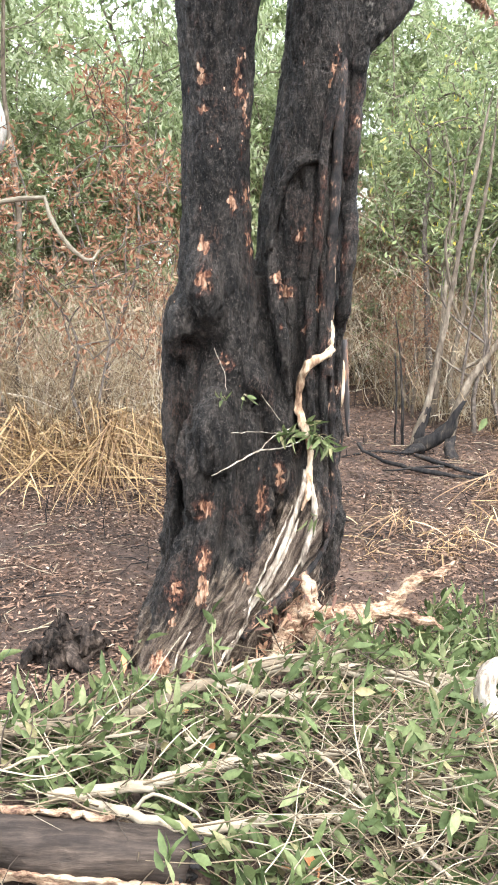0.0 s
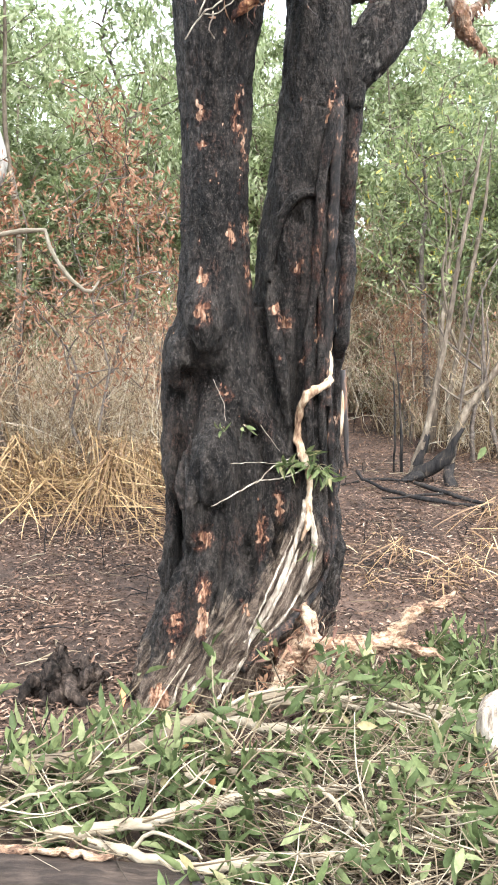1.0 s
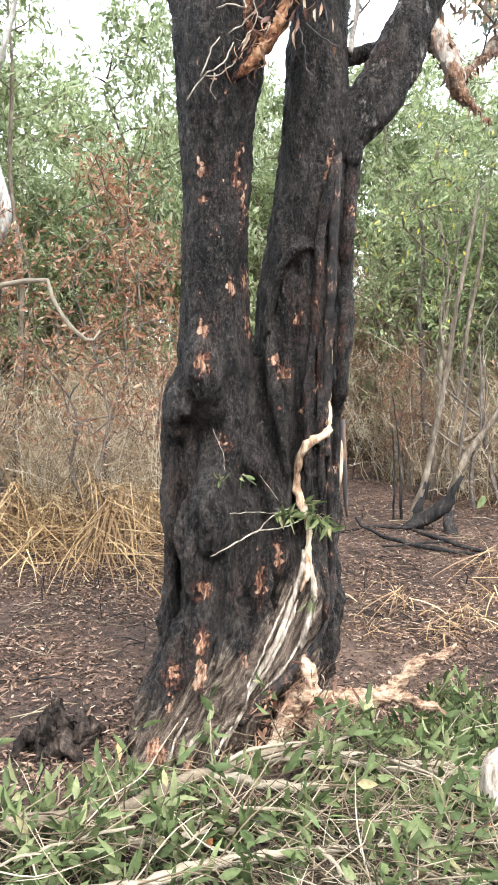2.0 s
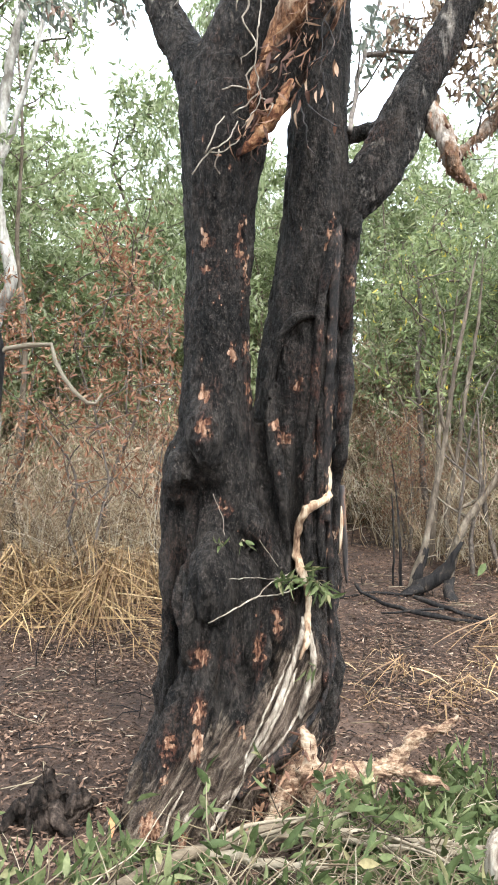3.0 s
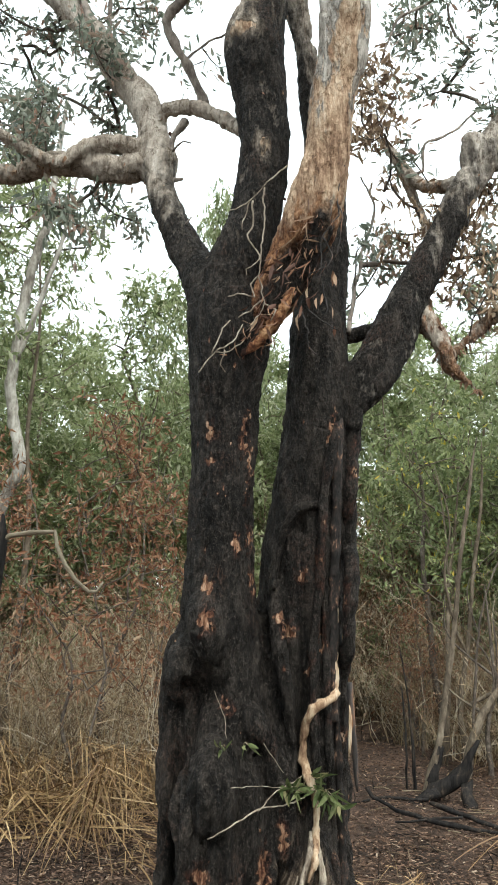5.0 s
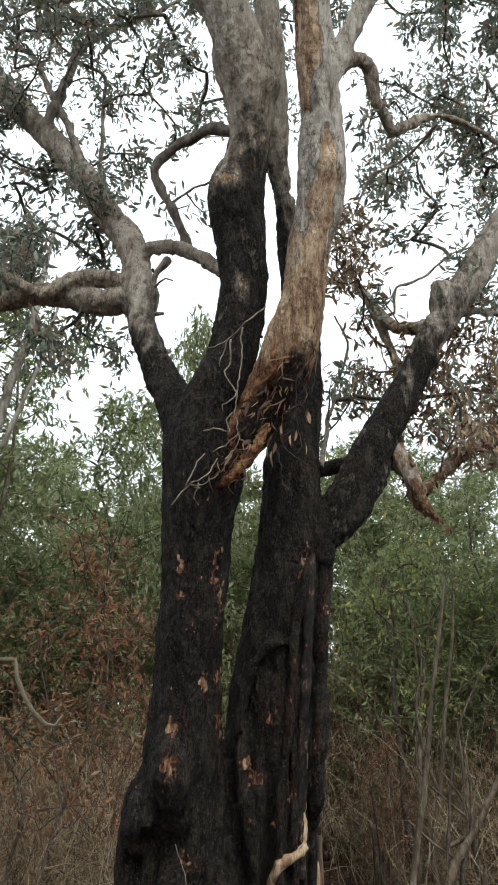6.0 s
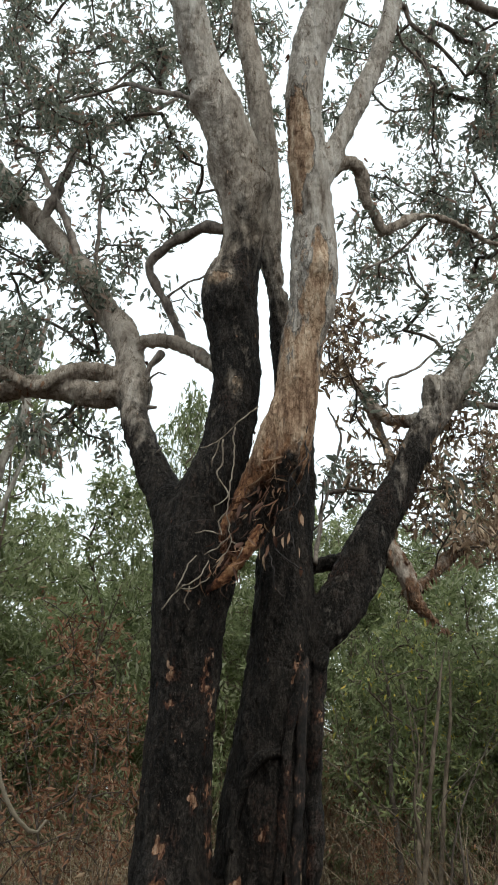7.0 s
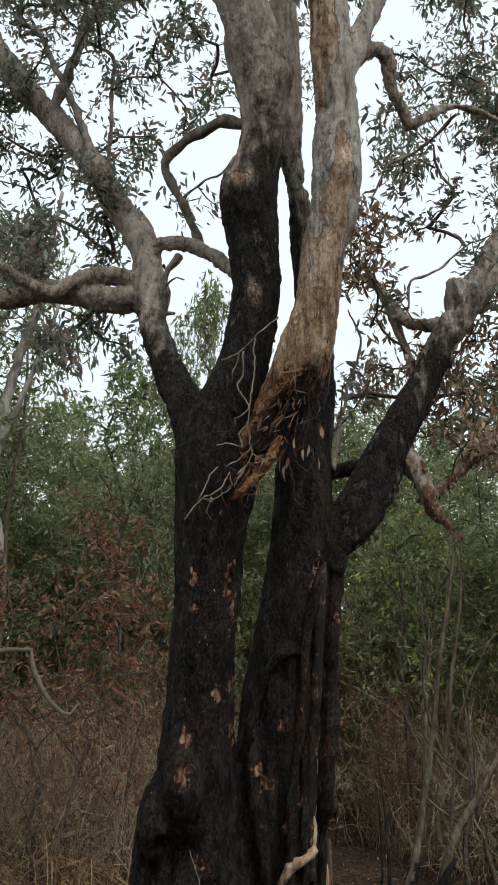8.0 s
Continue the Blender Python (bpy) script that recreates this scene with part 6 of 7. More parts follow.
# ---------------------------------------------------------------- dry thicket
def dry_shrub(seed, stems, height, spread, leafy, leaf=None):
    g = np.random.default_rng(seed)
    t = thing("dry_shrub", "dead leafless shrub of thin brown stems", "shrub", group="dry thicket")
    out, tips = [], []
    for _ in range(stems):
        b = np.array([*(g.normal(0, spread * 0.45, 2)), -0.05])
        h = height * g.uniform(0.5, 1.05)
        d = np.array([g.normal(0, 0.38), g.normal(0, 0.38), 1.0])
        r = g.uniform(0.002, 0.0065)
        pts = [(*b, r * 1.3)]
        for k in range(1, 5):
            pts.append((*(b + d * h * k / 4 + g.normal(0, 0.07, 3) * k * 0.7), r * (1.25 - 0.24 * k)))
        P = np.array(pts)
        out.append(tube(P, 3))
        for _ in range(3):
            i = g.integers(1, 4)
            a = P[i, :3] + (P[i + 1, :3] - P[i, :3]) * g.uniform(0, 1)
            e = a + g.normal(0, 0.24, 3) + np.array([0, 0, 0.1])
            out.append(tube(np.array([(*a, r * 0.6), (*((a + e) / 2 + g.normal(0, 0.03, 3)), r * 0.5), (*e, 0.001)]), 3))
            tips += [e, (a + e) / 2]
    part("brushwood", join(out), THICKET, t)["kind"] = "stuff"
    tips = np.array(tips)
    m = int(len(tips) * leafy)
    P = tips[g.integers(0, len(tips), m)] + g.normal(0, 0.05, (m, 3))
    V, F = leaves(P, g.normal(0, 0.5, (m, 3)) + np.array([0, 0, -0.6]), g.uniform(0.03, 0.075, m), g.uniform(0.01, 0.02, m), 0.3, False, g)
    part("foliage", (V, [F]), leaf or LEAF_BROWN, t)["kind"] = "stuff"
    return t


def build_thicket():
    g = np.random.default_rng(81)
    kinds = [dry_shrub(91, 75, 1.75, 0.55, 1.6), dry_shrub(92, 80, 1.45, 0.6, 1.4), dry_shrub(93, 70, 2.1, 0.5, 1.6, LEAF_RED), dry_shrub(94, 85, 1.2, 0.7, 1.2)]
    n = 0
    while n < 175:
        x, y = g.uniform(-8.5, 9.0), g.uniform(6.2, 17.5)
        edge = 6.9 + 0.35 * math.sin(x * 2.3) if x < 0.25 else 13.4 + 0.5 * math.sin(x * 3) if x < 1.8 + (y - 8) * 0.16 else 8.7 + 0.4 * math.sin(x * 2) if x < 3.2 else 7.8
        if y < edge or abs(x) > 1.2 + y * 0.46 or (y > 11.5 and g.uniform() < 0.45):
            continue
        place(kinds[int(g.choice([0, 0, 1, 2, 3]))], x, y, g.uniform(0, 6.28), g.uniform(0.8, 1.15))
        n += 1
    for _ in range(26):
        y = g.uniform(11.8, 13.6)
        place(kinds[int(g.choice([0, 2, 2]))], y * g.uniform(0.12, 0.34), y, g.uniform(0, 6.28), g.uniform(1.2, 1.6))


build_thicket()


def straw_tuft(name, label, seed, count, reach, height, flat):
    """A collapsed tussock of dry grass: long stalks bent over from a few heads, spreading to the ground, with loose ones lying about."""
    g = np.random.default_rng(seed)
    V, F = [], []
    o = 0
    heads = np.column_stack([g.normal(0, 0.12 + 0.16 * flat, (5, 2)), height * g.uniform(0.18, 0.6, 5)])
    k = np.linspace(0, 1, 6)[:, None]
    for _ in range(count):
        a, kind = g.uniform(0, 2 * math.pi), g.uniform()
        out = np.array([math.cos(a), math.sin(a), 0.0])
        if kind < 0.56:
            # bent down from a head
            top = heads[g.integers(0, 5)] + g.normal(0, 0.035, 3)
            end = np.array([top[0], top[1], 0.012]) + out * reach * abs(g.normal(0.75, 0.38))
            crv = top + (end - top) * k + (out * 0.12 + np.array([0, 0, 0.1])) * np.sin(np.pi * k) * g.uniform(-0.3, 1.0) * height
        elif kind < 0.66:
            # upright, with an arching tip
            b = np.array([*(heads[g.integers(0, 5), :2] + g.normal(0, 0.1, 2)), 0.01])
            L, tilt = height * g.uniform(0.5, 1.2), abs(g.normal(0, 0.35))
            way = out * math.sin(tilt) + np.array([0, 0, math.cos(tilt)])
            crv = b + way * L * k + (out * 0.6 - np.array([0, 0, 0.7])) * L * g.uniform(0, 0.5) * k ** 3
        else:
            # lying on the litter
            b = np.array([*(heads[g.integers(0, 5), :2] + out[:2] * reach * g.uniform(0, 0.7)), g.uniform(0.015, 0.12 * height)])
            c = a + g.normal(0, 0.6)
            crv = b + np.array([math.cos(c), math.sin(c), g.normal(-0.05, 0.1)]) * reach * g.uniform(0.3, 0.9) * k + g.normal(0, 0.02, 3) * np.sin(np.pi * k)
        side = np.array([-math.sin(a), math.cos(a), g.normal(0, 0.5)]) * g.uniform(0.0025, 0.0055)
        crv[:, 2] = np.maximum(crv[:, 2], 0.012)
        w = side * (1.1 - 0.6 * k)
        V.append(np.stack([crv - w, crv + w + np.array([0, 0, 0.0015])], 1).reshape(-1, 3))
        i = np.arange(5) * 2 + o
        F.append(np.stack([i, i + 1, i + 3, i + 2], 1))
        o += 12
    return solo(name, (np.vstack(V), [np.vstack(F)]), STRAW, label, "grass tuft", "dry grass tufts", kind="stuff")


def build_straw():
    g = np.random.default_rng(95)
    lab = "collapsed tuft of dry straw-coloured grass"
    big = straw_tuft("dry_grass", lab, 96, 260, 0.85, 1.0, 0.7)
    small = straw_tuft("dry_grass", lab, 97, 44, 0.36, 0.3, 0.6)
    tall = straw_tuft("dry_grass", lab, 98, 170, 0.9, 1.15, 1.3)
    for ob, x, y, s in [(big, -1.28, 6.4, 1.0), (big, -0.75, 6.6, 0.9), (big, -1.95, 6.5, 0.95), (tall, -1.5, 6.9, 0.9), (tall, -2.1, 7.0, 1.0), (tall, -0.95, 7.0, 0.75), (small, 1.12, 4.75, 0.9), (small, 1.3, 4.95, 0.8), (small, 0.75, 5.2, 0.7),
                        (small, 1.75, 5.1, 1.0), (small, -0.9, 5.7, 1.0), (small, -1.5, 5.75, 1.1), (small, -0.4, 5.6, 0.8), (small, 1.6, 4.6, 0.7), (small, 0.6, 4.6, 0.6), (tall, -2.8, 7.1, 1.0), (big, -2.7, 6.9, 0.9), (tall, 3.2, 8.2, 0.8), (small, 2.2, 5.6, 1.0)]:
        m = Matrix.Translation((x, y, ground_at(x, y))) @ Matrix.Rotation(g.uniform(0, 6.28), 4, "Z") @ Matrix.Diagonal((s, s, s, 1))
        if ob.get("set"):
            c = ob.copy()
            scene.collection.objects.link(c)
        else:
            c = ob
            c["set"] = 1
        c.matrix_basis = m


build_straw()


def build_litter():
    g = np.random.default_rng(101)
    parts = []
    for n, y0, y1, fine in ((66000, 2.5, 6.2, True), (70000, 6.2, 15.5, False), (16000, -3.5, 2.6, False)):
        y = g.uniform(y0, y1, n)
        x = g.uniform(-1, 1, n) * (0.9 + y * 0.36 if y0 > 0 else 3.2)
        clump = np.sin(x * 3.7 + 1.3 * np.sin(y * 2.9)) * np.cos(y * 3.3 + 1.7 * np.sin(x * 2.1))
        keep = g.uniform(0, 1, n) < 0.5 + 0.36 * clump + 0.3 * (y > 5) - 0.1 * (x < -0.4) * (y < 5)
        x, y = x[keep], y[keep]
        n = len(x)
        P = np.column_stack([x, y, rise(x, y) + g.uniform(0.008, 0.03, n)])
        D = unit(np.column_stack([g.normal(0, 1, n), g.normal(0, 1, n), g.normal(0, 0.16, n)]))
        S = unit(np.cross(D, np.array([0, 0, 1.0]) + g.normal(0, 0.28, (n, 3))))
        Nn = np.cross(S, D)
        L = g.uniform(0.018, 0.052, n)[:, None, None] * (1.0 if fine else 1.15)
        W = L * g.uniform(0.16, 0.34, n)[:, None, None]
        if fine:
            s = np.array([0, .3, .3, .3, .66, .66, .66, 1.0])[None, :, None]
            w = np.array([0, -.5, 0, .5, -.4, 0, .4, 0])[None, :, None]
            f = np.array([(0, 2, 1), (0, 3, 2), (1, 2, 5), (1, 5, 4), (2, 3, 6), (2, 6, 5), (4, 5, 7), (5, 6, 7)])
        else:
            s = np.array([0, .45, .45, 1.0])[None, :, None]
            w = np.array([0, -.5, .5, 0])[None, :, None]
            f = np.array([(0, 3, 1), (0, 2, 3)])
        curl = g.normal(0.1, 0.25, n)[:, None, None]
        V = P[:, None] + D[:, None] * L * s + S[:, None] * W * w + Nn[:, None] * (np.abs(w) * W * 0.5 + curl * L * (s - 0.5) ** 2)
        parts.append((V.reshape(-1, 3), (f[None] + (np.arange(n) * s.shape[1])[:, None, None]).reshape(-1, 3)))
    # crumbs of burnt leaf and twig
    n = 70000
    y = 2.4 + 6.6 * g.uniform(0, 1, n) ** 1.2
    x = g.uniform(-1, 1, n) * (0.9 + y * 0.36)
    V, F = leaves(np.column_stack([x, y, rise(x, y) + g.uniform(0.004, 0.014, n)]), np.column_stack([g.normal(0, 1, (n, 2)), g.normal(0, 0.25, n)]), g.uniform(0.008, 0.035, n), g.uniform(0.002, 0.008, n), 0.2, False, g)
    solo("leaf_crumbs", (V, [F]), CRUMB, "dark crumbs of burnt leaves and twigs", "leaf litter", kind="stuff")
    V, F = join(parts)
    solo("leaf_litter", (V, F), LITTER, "scattered dry brown and tan fallen leaves", "leaf litter", kind="stuff")
    # charred sticks and stubble
    out = []
    for _ in range(900):
        y0 = 2.6 + 8 * g.uniform() ** 1.3
        x0 = g.uniform(-1, 1) * (1.0 + y0 * 0.4)
        z0 = ground_at(x0, y0)
        a = g.uniform(0, 6.28)
        l = g.uniform(0.05, 0.26)
        r = g.uniform(0.0012, 0.0045)
        if g.uniform() < 0.22:
            q = np.array([(x0, y0, z0 - 0.02, r * 1.3), (x0 + g.normal(0, 0.01), y0, z0 + l * 0.4, r), (x0 + g.normal(0, 0.03), y0, z0 + l * 0.9, r * 0.5)])
        else:
            q = np.array([(x0, y0, z0 + 0.012, r), (x0 + l / 2 * math.cos(a), y0 + l / 2 * math.sin(a), z0 + 0.018 + g.uniform(0, 0.02), r), (x0 + l * math.cos(a + 0.2), y0 + l * math.sin(a + 0.2), z0 + 0.012, r * 0.5)])
        out.append(tube(q, 4))
    V, F = join(out)
    solo("charred_sticks", (V, F), CHAR, "charred twigs and burnt stubble on soil", "twigs", kind="stuff")
    out = []
    for _ in range(420):
        y0 = 3.2 + 5 * g.uniform()
        x0 = g.uniform(-1, 1) * (1.0 + y0 * 0.4)
        z0 = ground_at(x0, y0)
        a, l, r = g.uniform(0, 6.28), g.uniform(0.08, 0.35), g.uniform(0.0015, 0.004)
        bend = g.normal(0, 0.25)
        out.append(tube(np.array([(x0, y0, z0 + 0.015, r), (x0 + l / 2 * math.cos(a), y0 + l / 2 * math.sin(a), z0 + 0.022, r), (x0 + l * math.cos(a + bend), y0 + l * math.sin(a + bend), z0 + 0.015, r * 0.6)]), 4))
    V, F = join(out)
    solo("straw_litter", (V, F), TWIG, "loose pale straws and thin sticks on soil", "twigs", kind="stuff")


build_litter()

# ---------------------------------------------------------------- cut branches in the foreground
# plan of the sticks: rows of x, y, radius, and the heights of their ends
CUT = [([(-1.1, 2.3, 0.034), (-0.84, 2.36, 0.032), (-0.45, 2.47, 0.029), (-0.24, 2.62, 0.028), (0.08, 2.75, 0.022), (0.3, 2.85, 0.01)], 0.09, 0.12), ([(-0.13, 2.63, 0.020), (0.07, 2.57, 0.022), (0.27, 2.55, 0.014)], 0.12, 0.1),
       ([(-0.05, 2.72, 0.02), (0.08, 2.75, 0.024), (0.38, 2.75, 0.020), (0.61, 2.70, 0.015), (0.95, 2.66, 0.011)], 0.1, 0.1),
       ([(-0.6, 2.0, 0.022), (-0.36, 2.07, 0.022), (-0.21, 2.15, 0.023), (-0.07, 2.20, 0.021), (0.07, 2.22, 0.018), (0.36, 2.23, 0.013), (0.7, 2.26, 0.007)], 0.1, 0.1),
       ([(-0.5, 2.02, 0.018), (-0.20, 1.91, 0.020), (-0.01, 1.93, 0.021), (0.20, 1.94, 0.018), (0.5, 1.98, 0.009)], 0.08, 0.1), ([(0.26, 2.80, 0.013), (0.42, 2.71, 0.013), (0.67, 2.66, 0.015), (0.9, 2.58, 0.010)], 0.08, 0.1),
       ([(0.22, 1.89, 0.006), (0.41, 2.03, 0.007), (0.69, 2.22, 0.004)], 0.12, 0.14), ([(0.25, 2.1, 0.012), (0.52, 2.08, 0.014), (0.7, 2.15, 0.008)], 0.07, 0.09), ([(0.40, 2.08, 0.004), (0.57, 2.00, 0.008), (0.7, 1.84, 0.009)], 0.13, 0.13),
       ([(0.19, 2.17, 0.008), (0.30, 1.98, 0.009), (0.40, 1.82, 0.009), (0.48, 1.68, 0.007)], 0.15, 0.1), ([(-0.8, 2.08, 0.004), (-0.59, 2.21, 0.006), (-0.37, 2.30, 0.006)], 0.12, 0.15), ([(-0.22, 2.24, 0.006), (-0.03, 2.43, 0.007), (0.21, 2.36, 0.005)], 0.12, 0.12),
       ([(-0.7, 2.48, 0.02), (-0.4, 2.36, 0.02), (-0.1, 2.4, 0.014), (0.1, 2.36, 0.008)], 0.05, 0.07)]


def build_cut_branches():
    g = np.random.default_rng(111)
    for k, (plan, z0, z1) in enumerate(CUT):
        m = len(plan)
        rows = [(x, y, ground_at(x, y) + z0 + (z1 - z0) * i / (m - 1) + 0.055, r * 0.84) for i, (x, y, r) in enumerate(plan)]
        s = spline(rows, 0.04)
        s[1:-1, :3] += g.normal(0, 0.004, (len(s) - 2, 3))
        b = thing("cut_branch", "cut pale branch with leafy green twigs", "branch", (*rows[0][:2], 0), "cut branches on the ground")
        off = np.array([rows[0][0], rows[0][1], 0])
        V, F = join([tube(spline(s, 0.015), 12, 0.07, k)])
        V = V + np.array([0.006 * min(1.0, plan[0][2] * 40) * np.array(noise.noise_vector(q * 11)) + 0.0035 * np.array(noise.noise_vector(q * 48)) for q in V])
        part("limb", (V - off, F), STICK, b)
        if len(s) > 12 and plan[0][2] > 0.012:
            for _ in range(2):
                i = g.integers(3, len(s) - 6)
                d = unit(unit(s[i + 2, :3] - s[i, :3]) + np.array([g.normal(0, 0.35), g.normal(0, 0.5), g.uniform(0, 0.25)]))
                l = g.uniform(0.2, 0.42)
                r = s[i, 3] * 0.42
                q = spline([(*s[i, :3], r), (*(s[i, :3] + d * l * 0.4 + g.normal(0, 0.03, 3)), r * 0.8), (*(s[i, :3] + d * l * 0.75 + g.normal(0, 0.035, 3)), r * 0.6), (*(s[i, :3] + d * l), r * 0.3)], 0.03)
                V, F = join([tube(q, 7, 0.1, k)])
                part("side_limb", (V - off, F), STICK, b)
        tw, P, D = [], [], []
        length = np.linalg.norm(s[-1, :3] - s[0, :3])
        for _ in range(int(7 + length * 15)):
            i = g.integers(0, len(s) - 1)
            d = unit(s[i + 1, :3] - s[i, :3]) * g.uniform(0.1, 1.0) + np.array([g.normal(0, 0.6), g.normal(0, 0.6), g.uniform(-0.1, 0.6)])
            d = unit(d)
            l = g.uniform(0.12, 0.42)
            a = s[i, :3]
            e = a + d * l
            e[2] = max(e[2], ground_at(e[0], e[1]) + 0.03)
            c = (a + e) / 2 + g.normal(0, 0.025, 3)
            q = spline([(*a, 0.0035), (*c, 0.0026), (*e, 0.0012)], 0.05)
            tw.append(tube(q, 4))
            if g.uniform() < 0.6:
                for _ in range(g.integers(4, 9)):
                    u = g.uniform(0.35, 1.05)
                    q = a + (e - a) * u + g.normal(0, 0.012, 3)
                    if q[0] < -0.1 and q[1] < 2.04:
                        continue
                    P.append(q)
                    D.append(d * 0.7 + g.normal(0, 0.55, 3) + np.array([0, -0.1, 0.1]))
        V, F = join(tw)
        part("brushwood", (V - off, F), TWIG, b, "thin pale twigs")["kind"] = "stuff"
        if P:
            V, F = leaves(np.array(P), np.array(D), g.uniform(0.05, 0.105, len(P)), g.uniform(0.017, 0.03, len(P)), 0.25, True, g)
            part("foliage", (V - off, [F]), LEAF_GREEN, b, "green lance-shaped leaves")["kind"] = "stuff"


build_cut_branches()


def build_undergrowth():
    """Leafy green shoots and dead twigs that fill the pile of cut branches."""
    g = np.random.default_rng(121)
    P, D, tw = [], [], []
    n = 0
    while n < 580:
        x, y = g.uniform(-1.15, 1.6), g.uniform(1.5, 3.6)
        if y > 2.62 + 0.3 * (x > 0.15) + min(0.6, max(0.0, (x - 0.35) * 1.1)) + (0.12 if -0.75 < x < -0.2 else 0):
            continue
        if x < -0.12 and 1.65 < y < 2.0:
            continue
        n += 1
        z = ground_at(x, y)
        d = unit(np.array([g.normal(0, 0.7), g.normal(-0.1, 0.6), g.uniform(0.25, 1.2)]))
        l = g.uniform(0.1, 0.26)
        a = np.array([x, y, z])
        e = a + d * l
        tw.append(tube(spline([(*a, 0.003), (*((a + e) / 2 + g.normal(0, 0.02, 3)), 0.0024), (*e, 0.0012)], 0.05), 4))
        for _ in range(g.integers(5, 12)):
            P.append(a + (e - a) * g.uniform(0.3, 1.05) + g.normal(0, 0.012, 3))
            D.append(d * 0.8 + g.normal(0, 0.45, 3))
    V, F = join(tw)
    solo("undergrowth_twigs", (V, F), TWIG, "thin stalks of low green shoots", "twigs", kind="stuff")
    V, F = leaves(np.array(P), np.array(D), g.uniform(0.05, 0.105, len(P)), g.uniform(0.017, 0.031, len(P)), 0.25, True, g)
    solo("undergrowth", (V, [F]), LEAF_GREEN, "low green leafy shoots among cut branches", "undergrowth", kind="stuff")
    # tangle of bare dead twigs
    out = []
    for _ in range(1150):
        x, y = (g.uniform(-0.95, 1.2), g.uniform(1.6, 2.9)) if g.uniform() < 0.6 else (g.uniform(0.1, 0.75), g.uniform(1.65, 2.3))
        if y > 2.42 + 0.35 * (x > 0.1) or (x < -0.1 and 1.62 < y < 1.98):
            continue
        z = ground_at(x, y) + g.uniform(0.05, 0.21)
        a = g.choice([0.0, 0.5, 2.7, 2.2, -0.6]) + g.normal(0, 0.6)
        l = g.uniform(0.12, 0.55)
        r = g.uniform(0.0012, 0.003)
        dz = g.normal(0, 0.06)
        mid = np.array([x + l / 2 * math.cos(a), y + l / 2 * math.sin(a), z + dz / 2]) + g.normal(0, 0.01, 3)
        end = np.array([x + l * math.cos(a + 0.15), y + l * math.sin(a + 0.15), max(z + dz, 0.02)]) + g.normal(0, 0.01, 3)
        q1, q2 = (np.array([x, y, z]) + mid) / 2 + g.normal(0, 0.006, 3), (mid + end) / 2 + g.normal(0, 0.008, 3)
        out.append(tube(spline([(x, y, z, r), (*q1, r), (*mid, r * 0.9), (*q2, r * 0.7), (*end, r * 0.4)], 0.04), 4))
        if g.uniform() < 0.5:
            e2 = mid + np.array([math.cos(a - 0.6), math.sin(a - 0.6), g.normal(0, 0.3)]) * l * 0.4
            out.append(tube(np.array([(*mid, r * 0.7), (*((mid + e2) / 2 + g.normal(0, 0.01, 3)), r * 0.6), (*e2, r * 0.3)]), 4))
    V, F = join(out)
    solo("dead_twigs", (V, F), TWIG, "tangle of bare pale dead twigs", "twigs", kind="stuff")
    # a few dead orange leaves
    for x, y, z, a in [(0.546, 2.31, 0.12, 1.2), (0.5, 2.05, 0.12, 1.7), (-0.5, 2.86, 0.16, 1.4), (0.2, 2.3, 0.1, 0.4), (0.12, 1.82, 0.12, 1.0), (0.17, 1.8, 0.1, 2.0), (0.9, 2.3, 0.08, 2.6), (0.05, 1.78, 0.1, 0.2)]:
        V, F = leaves(np.array([(x, y, z)]), np.array([(math.cos(a), -0.5, -math.sin(a))]), 0.075, 0.026, 0.25, True, np.random.default_rng(int(x * 100) + 200))
        solo("dead_leaf", (V, [F]), LEAF_ORANGE, "single curled orange-brown dead leaf", "leaf", "orange leaves")
    for _ in range(26):
        x, y = g.uniform(-0.3, 1.0), g.uniform(1.72, 2.6)
        V, F = leaves(np.array([(x, y, ground_at(x, y) + g.uniform(0.09, 0.17))]), np.array([(g.normal(0, 0.7), g.normal(-0.3, 0.4), g.normal(-0.3, 0.5))]), g.uniform(0.04, 0.075), g.uniform(0.014, 0.024), 0.35, True, g)
        solo("dead_leaf", (V, [F]), LEAF_ORANGE if g.uniform() < 0.35 else LEAF_BROWN, "small withered leaf caught among cut branches", "leaf", "withered leaves")
    # grass by the root spur
    V, F, o = [], [], 0
    for _ in range(1800):
        x, y = g.uniform(0.3, 1.6), g.uniform(2.7, 3.6)
        if y > 3.1 + (x - 0.3) * 0.45:
            continue
        z = ground_at(x, y)
        l = g.uniform(0.06, 0.2)
        d = np.array([g.normal(0, 0.5), g.normal(-0.1, 0.4), 1.0]) * l
        sd = np.array([g.normal(), g.normal(), 0.0])
        sd = sd / np.linalg.norm(sd) * g.uniform(0.002, 0.0055)
        k = np.linspace(0, 1, 4)[:, None]
        c = np.array([x, y, z]) + d * k + np.array([g.normal(0, 0.4), g.normal(0, 0.4), -0.5]) * l * k ** 2 * 0.6
        V.append(np.stack([c - sd * (1.05 - k), c + sd * (1.05 - k)], 1).reshape(-1, 3))
        i = np.arange(3) * 2 + o
        F.append(np.stack([i, i + 1, i + 3, i + 2], 1))
        o += 8
    solo("grass", (np.vstack(V), [np.vstack(F)]), LEAF_GREEN, "short green grass round the peeling root", "grass", kind="stuff")


build_undergrowth()


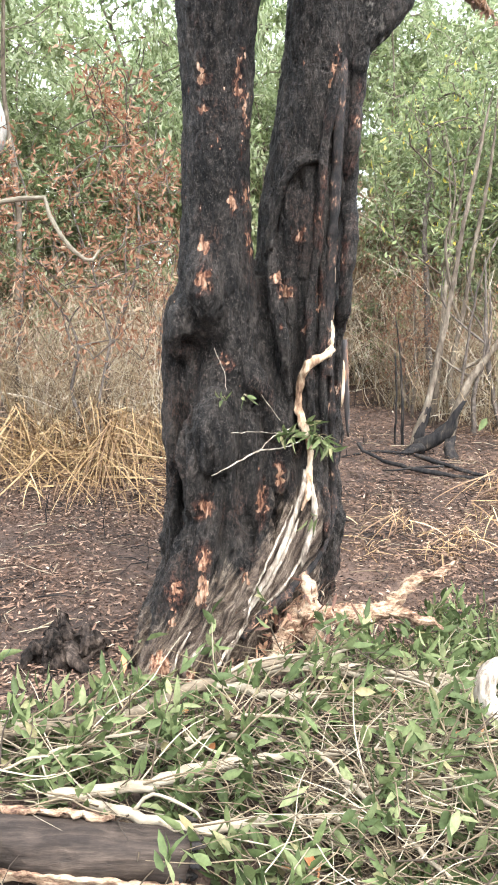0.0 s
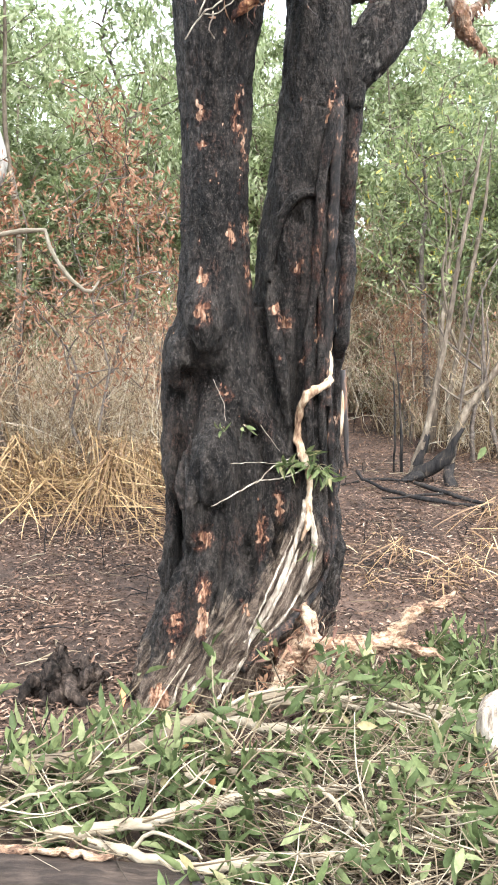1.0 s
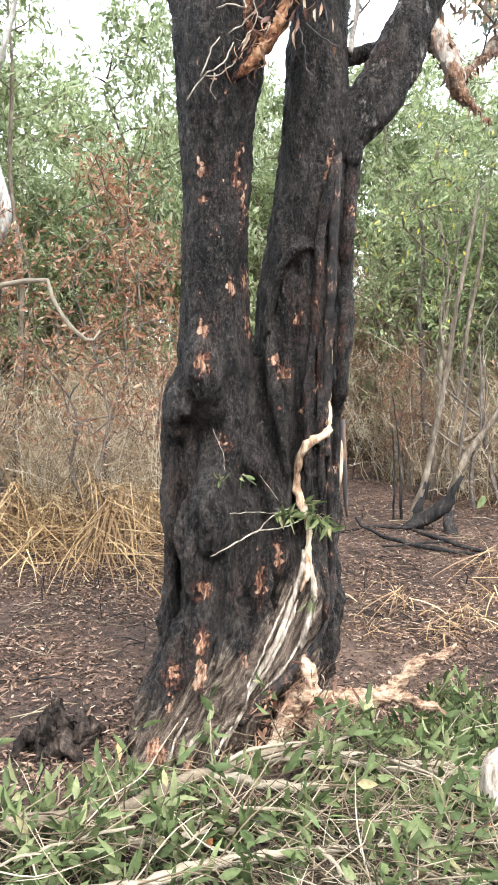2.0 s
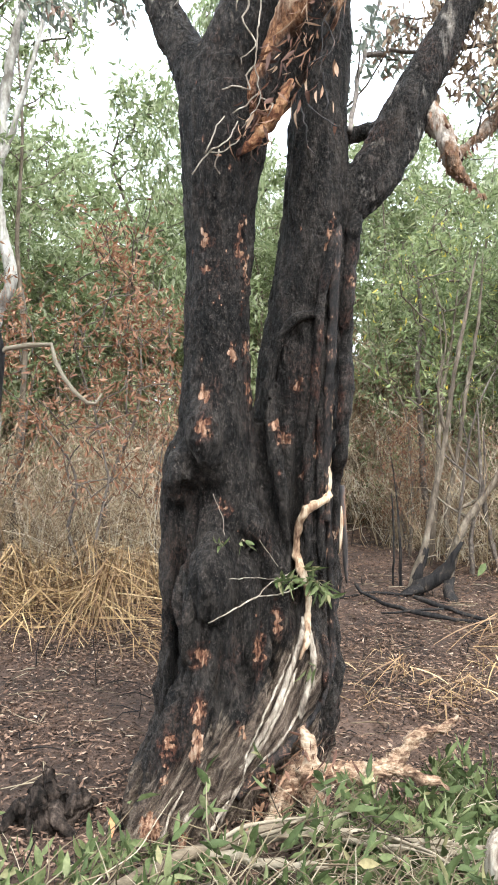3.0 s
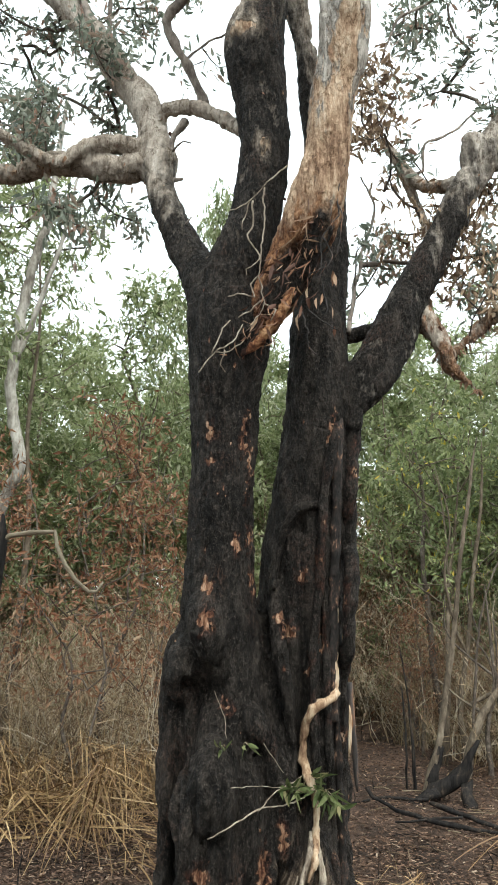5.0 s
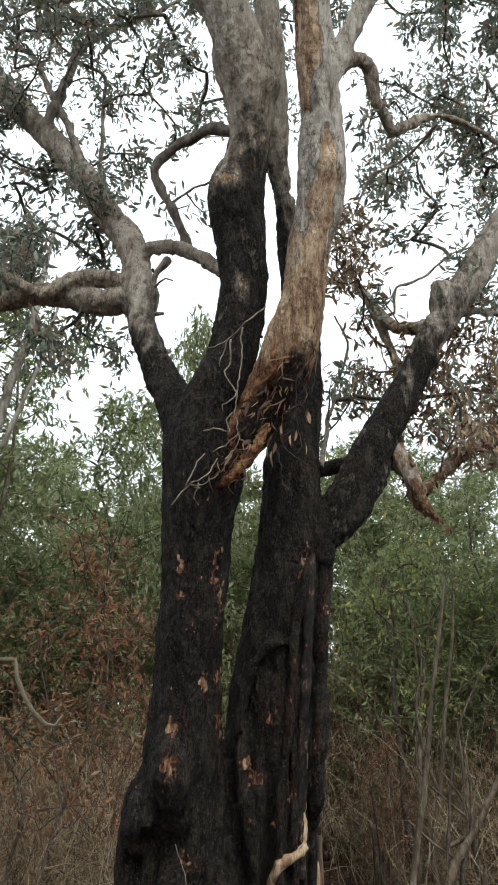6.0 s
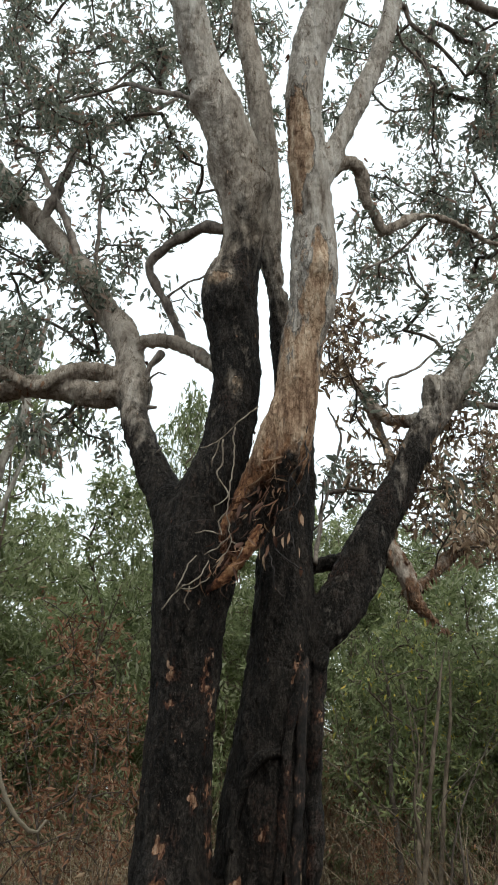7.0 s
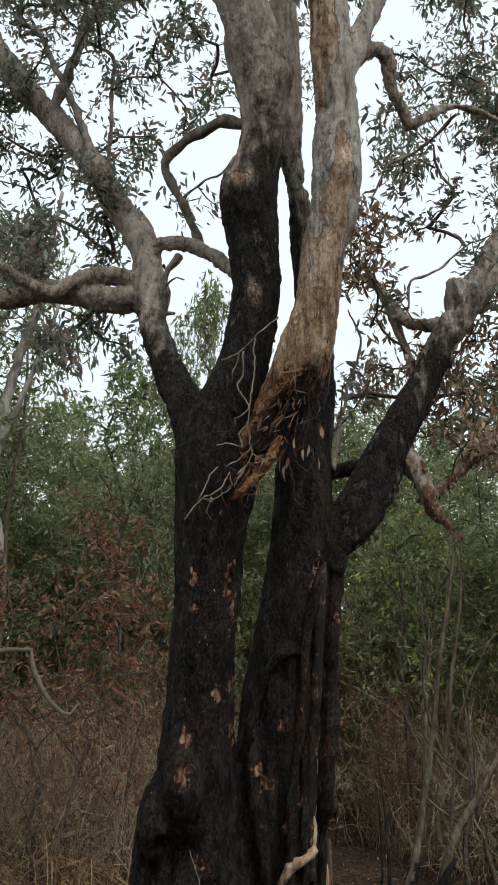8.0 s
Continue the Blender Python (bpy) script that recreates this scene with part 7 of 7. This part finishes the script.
def build_log():
    lg = thing("log", "dark split log with pale peeling bark edge", "log", (-0.55, 1.9, 0.05))
    off = np.array([-0.55, 1.9, 0.05])
    s = spline([(-1.25, 1.95, 0.11, 0.072), (-0.87, 1.91, 0.1, 0.072), (-0.72, 1.89, 0.095, 0.073), (-0.48, 1.86, 0.09, 0.073), (-0.19, 1.84, 0.075, 0.068)], 0.02)
    V, F = join([tube(s, 28, 0.03, 2)])
    for i in range(len(V)):
        V[i] += 0.016 * np.array(noise.noise_vector((V[i][0] * 5, V[i][1] * 14, V[i][2] * 14))) + 0.006 * np.array(noise.noise_vector((V[i][0] * 12, V[i][1] * 50, V[i][2] * 50)))
    part("wood", (V - off, F), LOG_WOOD, lg, "dark smooth weathered wood")
    g = np.random.default_rng(131)
    # bark shell, left on the underside and along the upper back edge
    for nm, a0, a1, x1 in (("bark", -0.95, -0.25, -0.17), ("bark", 1.9, 2.6, -0.4)):
        n, m = 60, 9
        xs = np.linspace(-1.2, x1, n)
        rows = []
        for i, x in enumerate(xs):
            c = np.array([np.interp(x, s[:, 0], s[:, q]) for q in (0, 1, 2)])
            r = np.interp(x, s[:, 0], s[:, 3])
            e = 0.26 * noise.noise((x * 9, a0, 0)) + 0.16 * noise.noise((x * 31, a0, 4)) + 0.08 * noise.noise((x * 80, a0, 2))
            for j in range(m):
                a = a0 + e + (a1 - a0) * j / (m - 1)
                rr = r * 1.08 + 0.012 + 0.014 * noise.noise((x * 24, a * 4, 1))
                # angle from the side that faces the clearing, upward
                rows.append(c + np.array([0, -rr * math.cos(a), rr * math.sin(a)]))
        rows = np.array(rows)
        i, j = np.meshgrid(np.arange(n - 1), np.arange(m - 1), indexing="ij")
        q = (i * m + j).ravel()
        ob = part(nm, (rows - off, [np.stack([q, q + m, q + m + 1, q + 1], 1)]), ROOT_TAN, lg, "pale ragged bark left on the log")
        sol = ob.modifiers.new("thick", "SOLIDIFY")
        sol.thickness = 0.012
    for _ in range(14):
        c = s[-1, :3] + np.array([g.uniform(-0.03, 0.03), *g.normal(0, 0.035, 2)])
        e = c + np.array([g.uniform(0.01, 0.045), *g.normal(0, 0.012, 2)])
        V, F = join([tube(np.array([(*c, 0.014), (*((c + e) / 2), 0.011), (*e, 0.003)]), 5, 0.3, int(g.integers(99)))])
        part("splinter", (V - off, F), CHAR, lg)
    elbow = spline([(0.985, 2.6, 0.24, 0.03), (0.93, 2.55, 0.275, 0.033), (0.85, 2.50, 0.275, 0.035), (0.81, 2.48, 0.24, 0.036), (0.815, 2.46, 0.17, 0.037), (0.86, 2.42, 0.10, 0.038), (0.93, 2.39, 0.02, 0.038)], 0.015)
    V, F = join([tube(elbow, 18, 0.07, 3)])
    V = V + np.array([0.012 * np.array(noise.noise_vector(q * 18)) + 0.007 * np.array(noise.noise_vector(q * 55)) for q in V])
    solo("bent_branch", (V, F), ROOT_WHITE, "thick whitish bent branch lying on shoots", "branch")


LOG_WOOD = wood_mat("weathered_dark_wood", [(0.25, (0.008, 0.0058, 0.0046)), (0.45, (0.022, 0.016, 0.0125)), (0.6, (0.04, 0.029, 0.022)), (0.78, (0.085, 0.062, 0.046))], stretch=(0.12, 1, 1), scale=42, rough=0.7, depth=0.008, spec=0.12, bump=0.9)
build_log()


def build_stray_twig():
    """A thin shoot with a few pale leaves at the clearing's edge."""
    t = thing("sapling_shoot", "thin pale shoot with a few broad green leaves", "shoot", (1.75, 4.05, 0.0))
    off = np.array([1.75, 4.05, 0.0])
    V, F = join([tube(spline([(1.75, 4.05, -0.05, 0.006), (1.72, 4.04, 0.5, 0.005), (1.6, 4.02, 0.85, 0.004), (1.4, 4.0, 0.93, 0.003), (1.26, 4.0, 0.9, 0.0018)], 0.04), 6)])
    part("stem", (V - off, F), TWIG, t)
    for k, (x, z, dx, dz) in enumerate([(1.26, 0.9, -0.55, -0.8), (1.4, 0.93, -0.3, -0.9), (1.5, 0.9, 0.2, -0.9), (1.62, 0.8, 0.5, -0.6)]):
        V, F = leaves(np.array([(x, 4.0, z)]), np.array([(dx, -0.2, dz)]), 0.085, 0.036, 0.15, True, np.random.default_rng(300 + k))
        part("leaf", (V - off, [F]), LEAF_GREEN, t)


build_stray_twig()
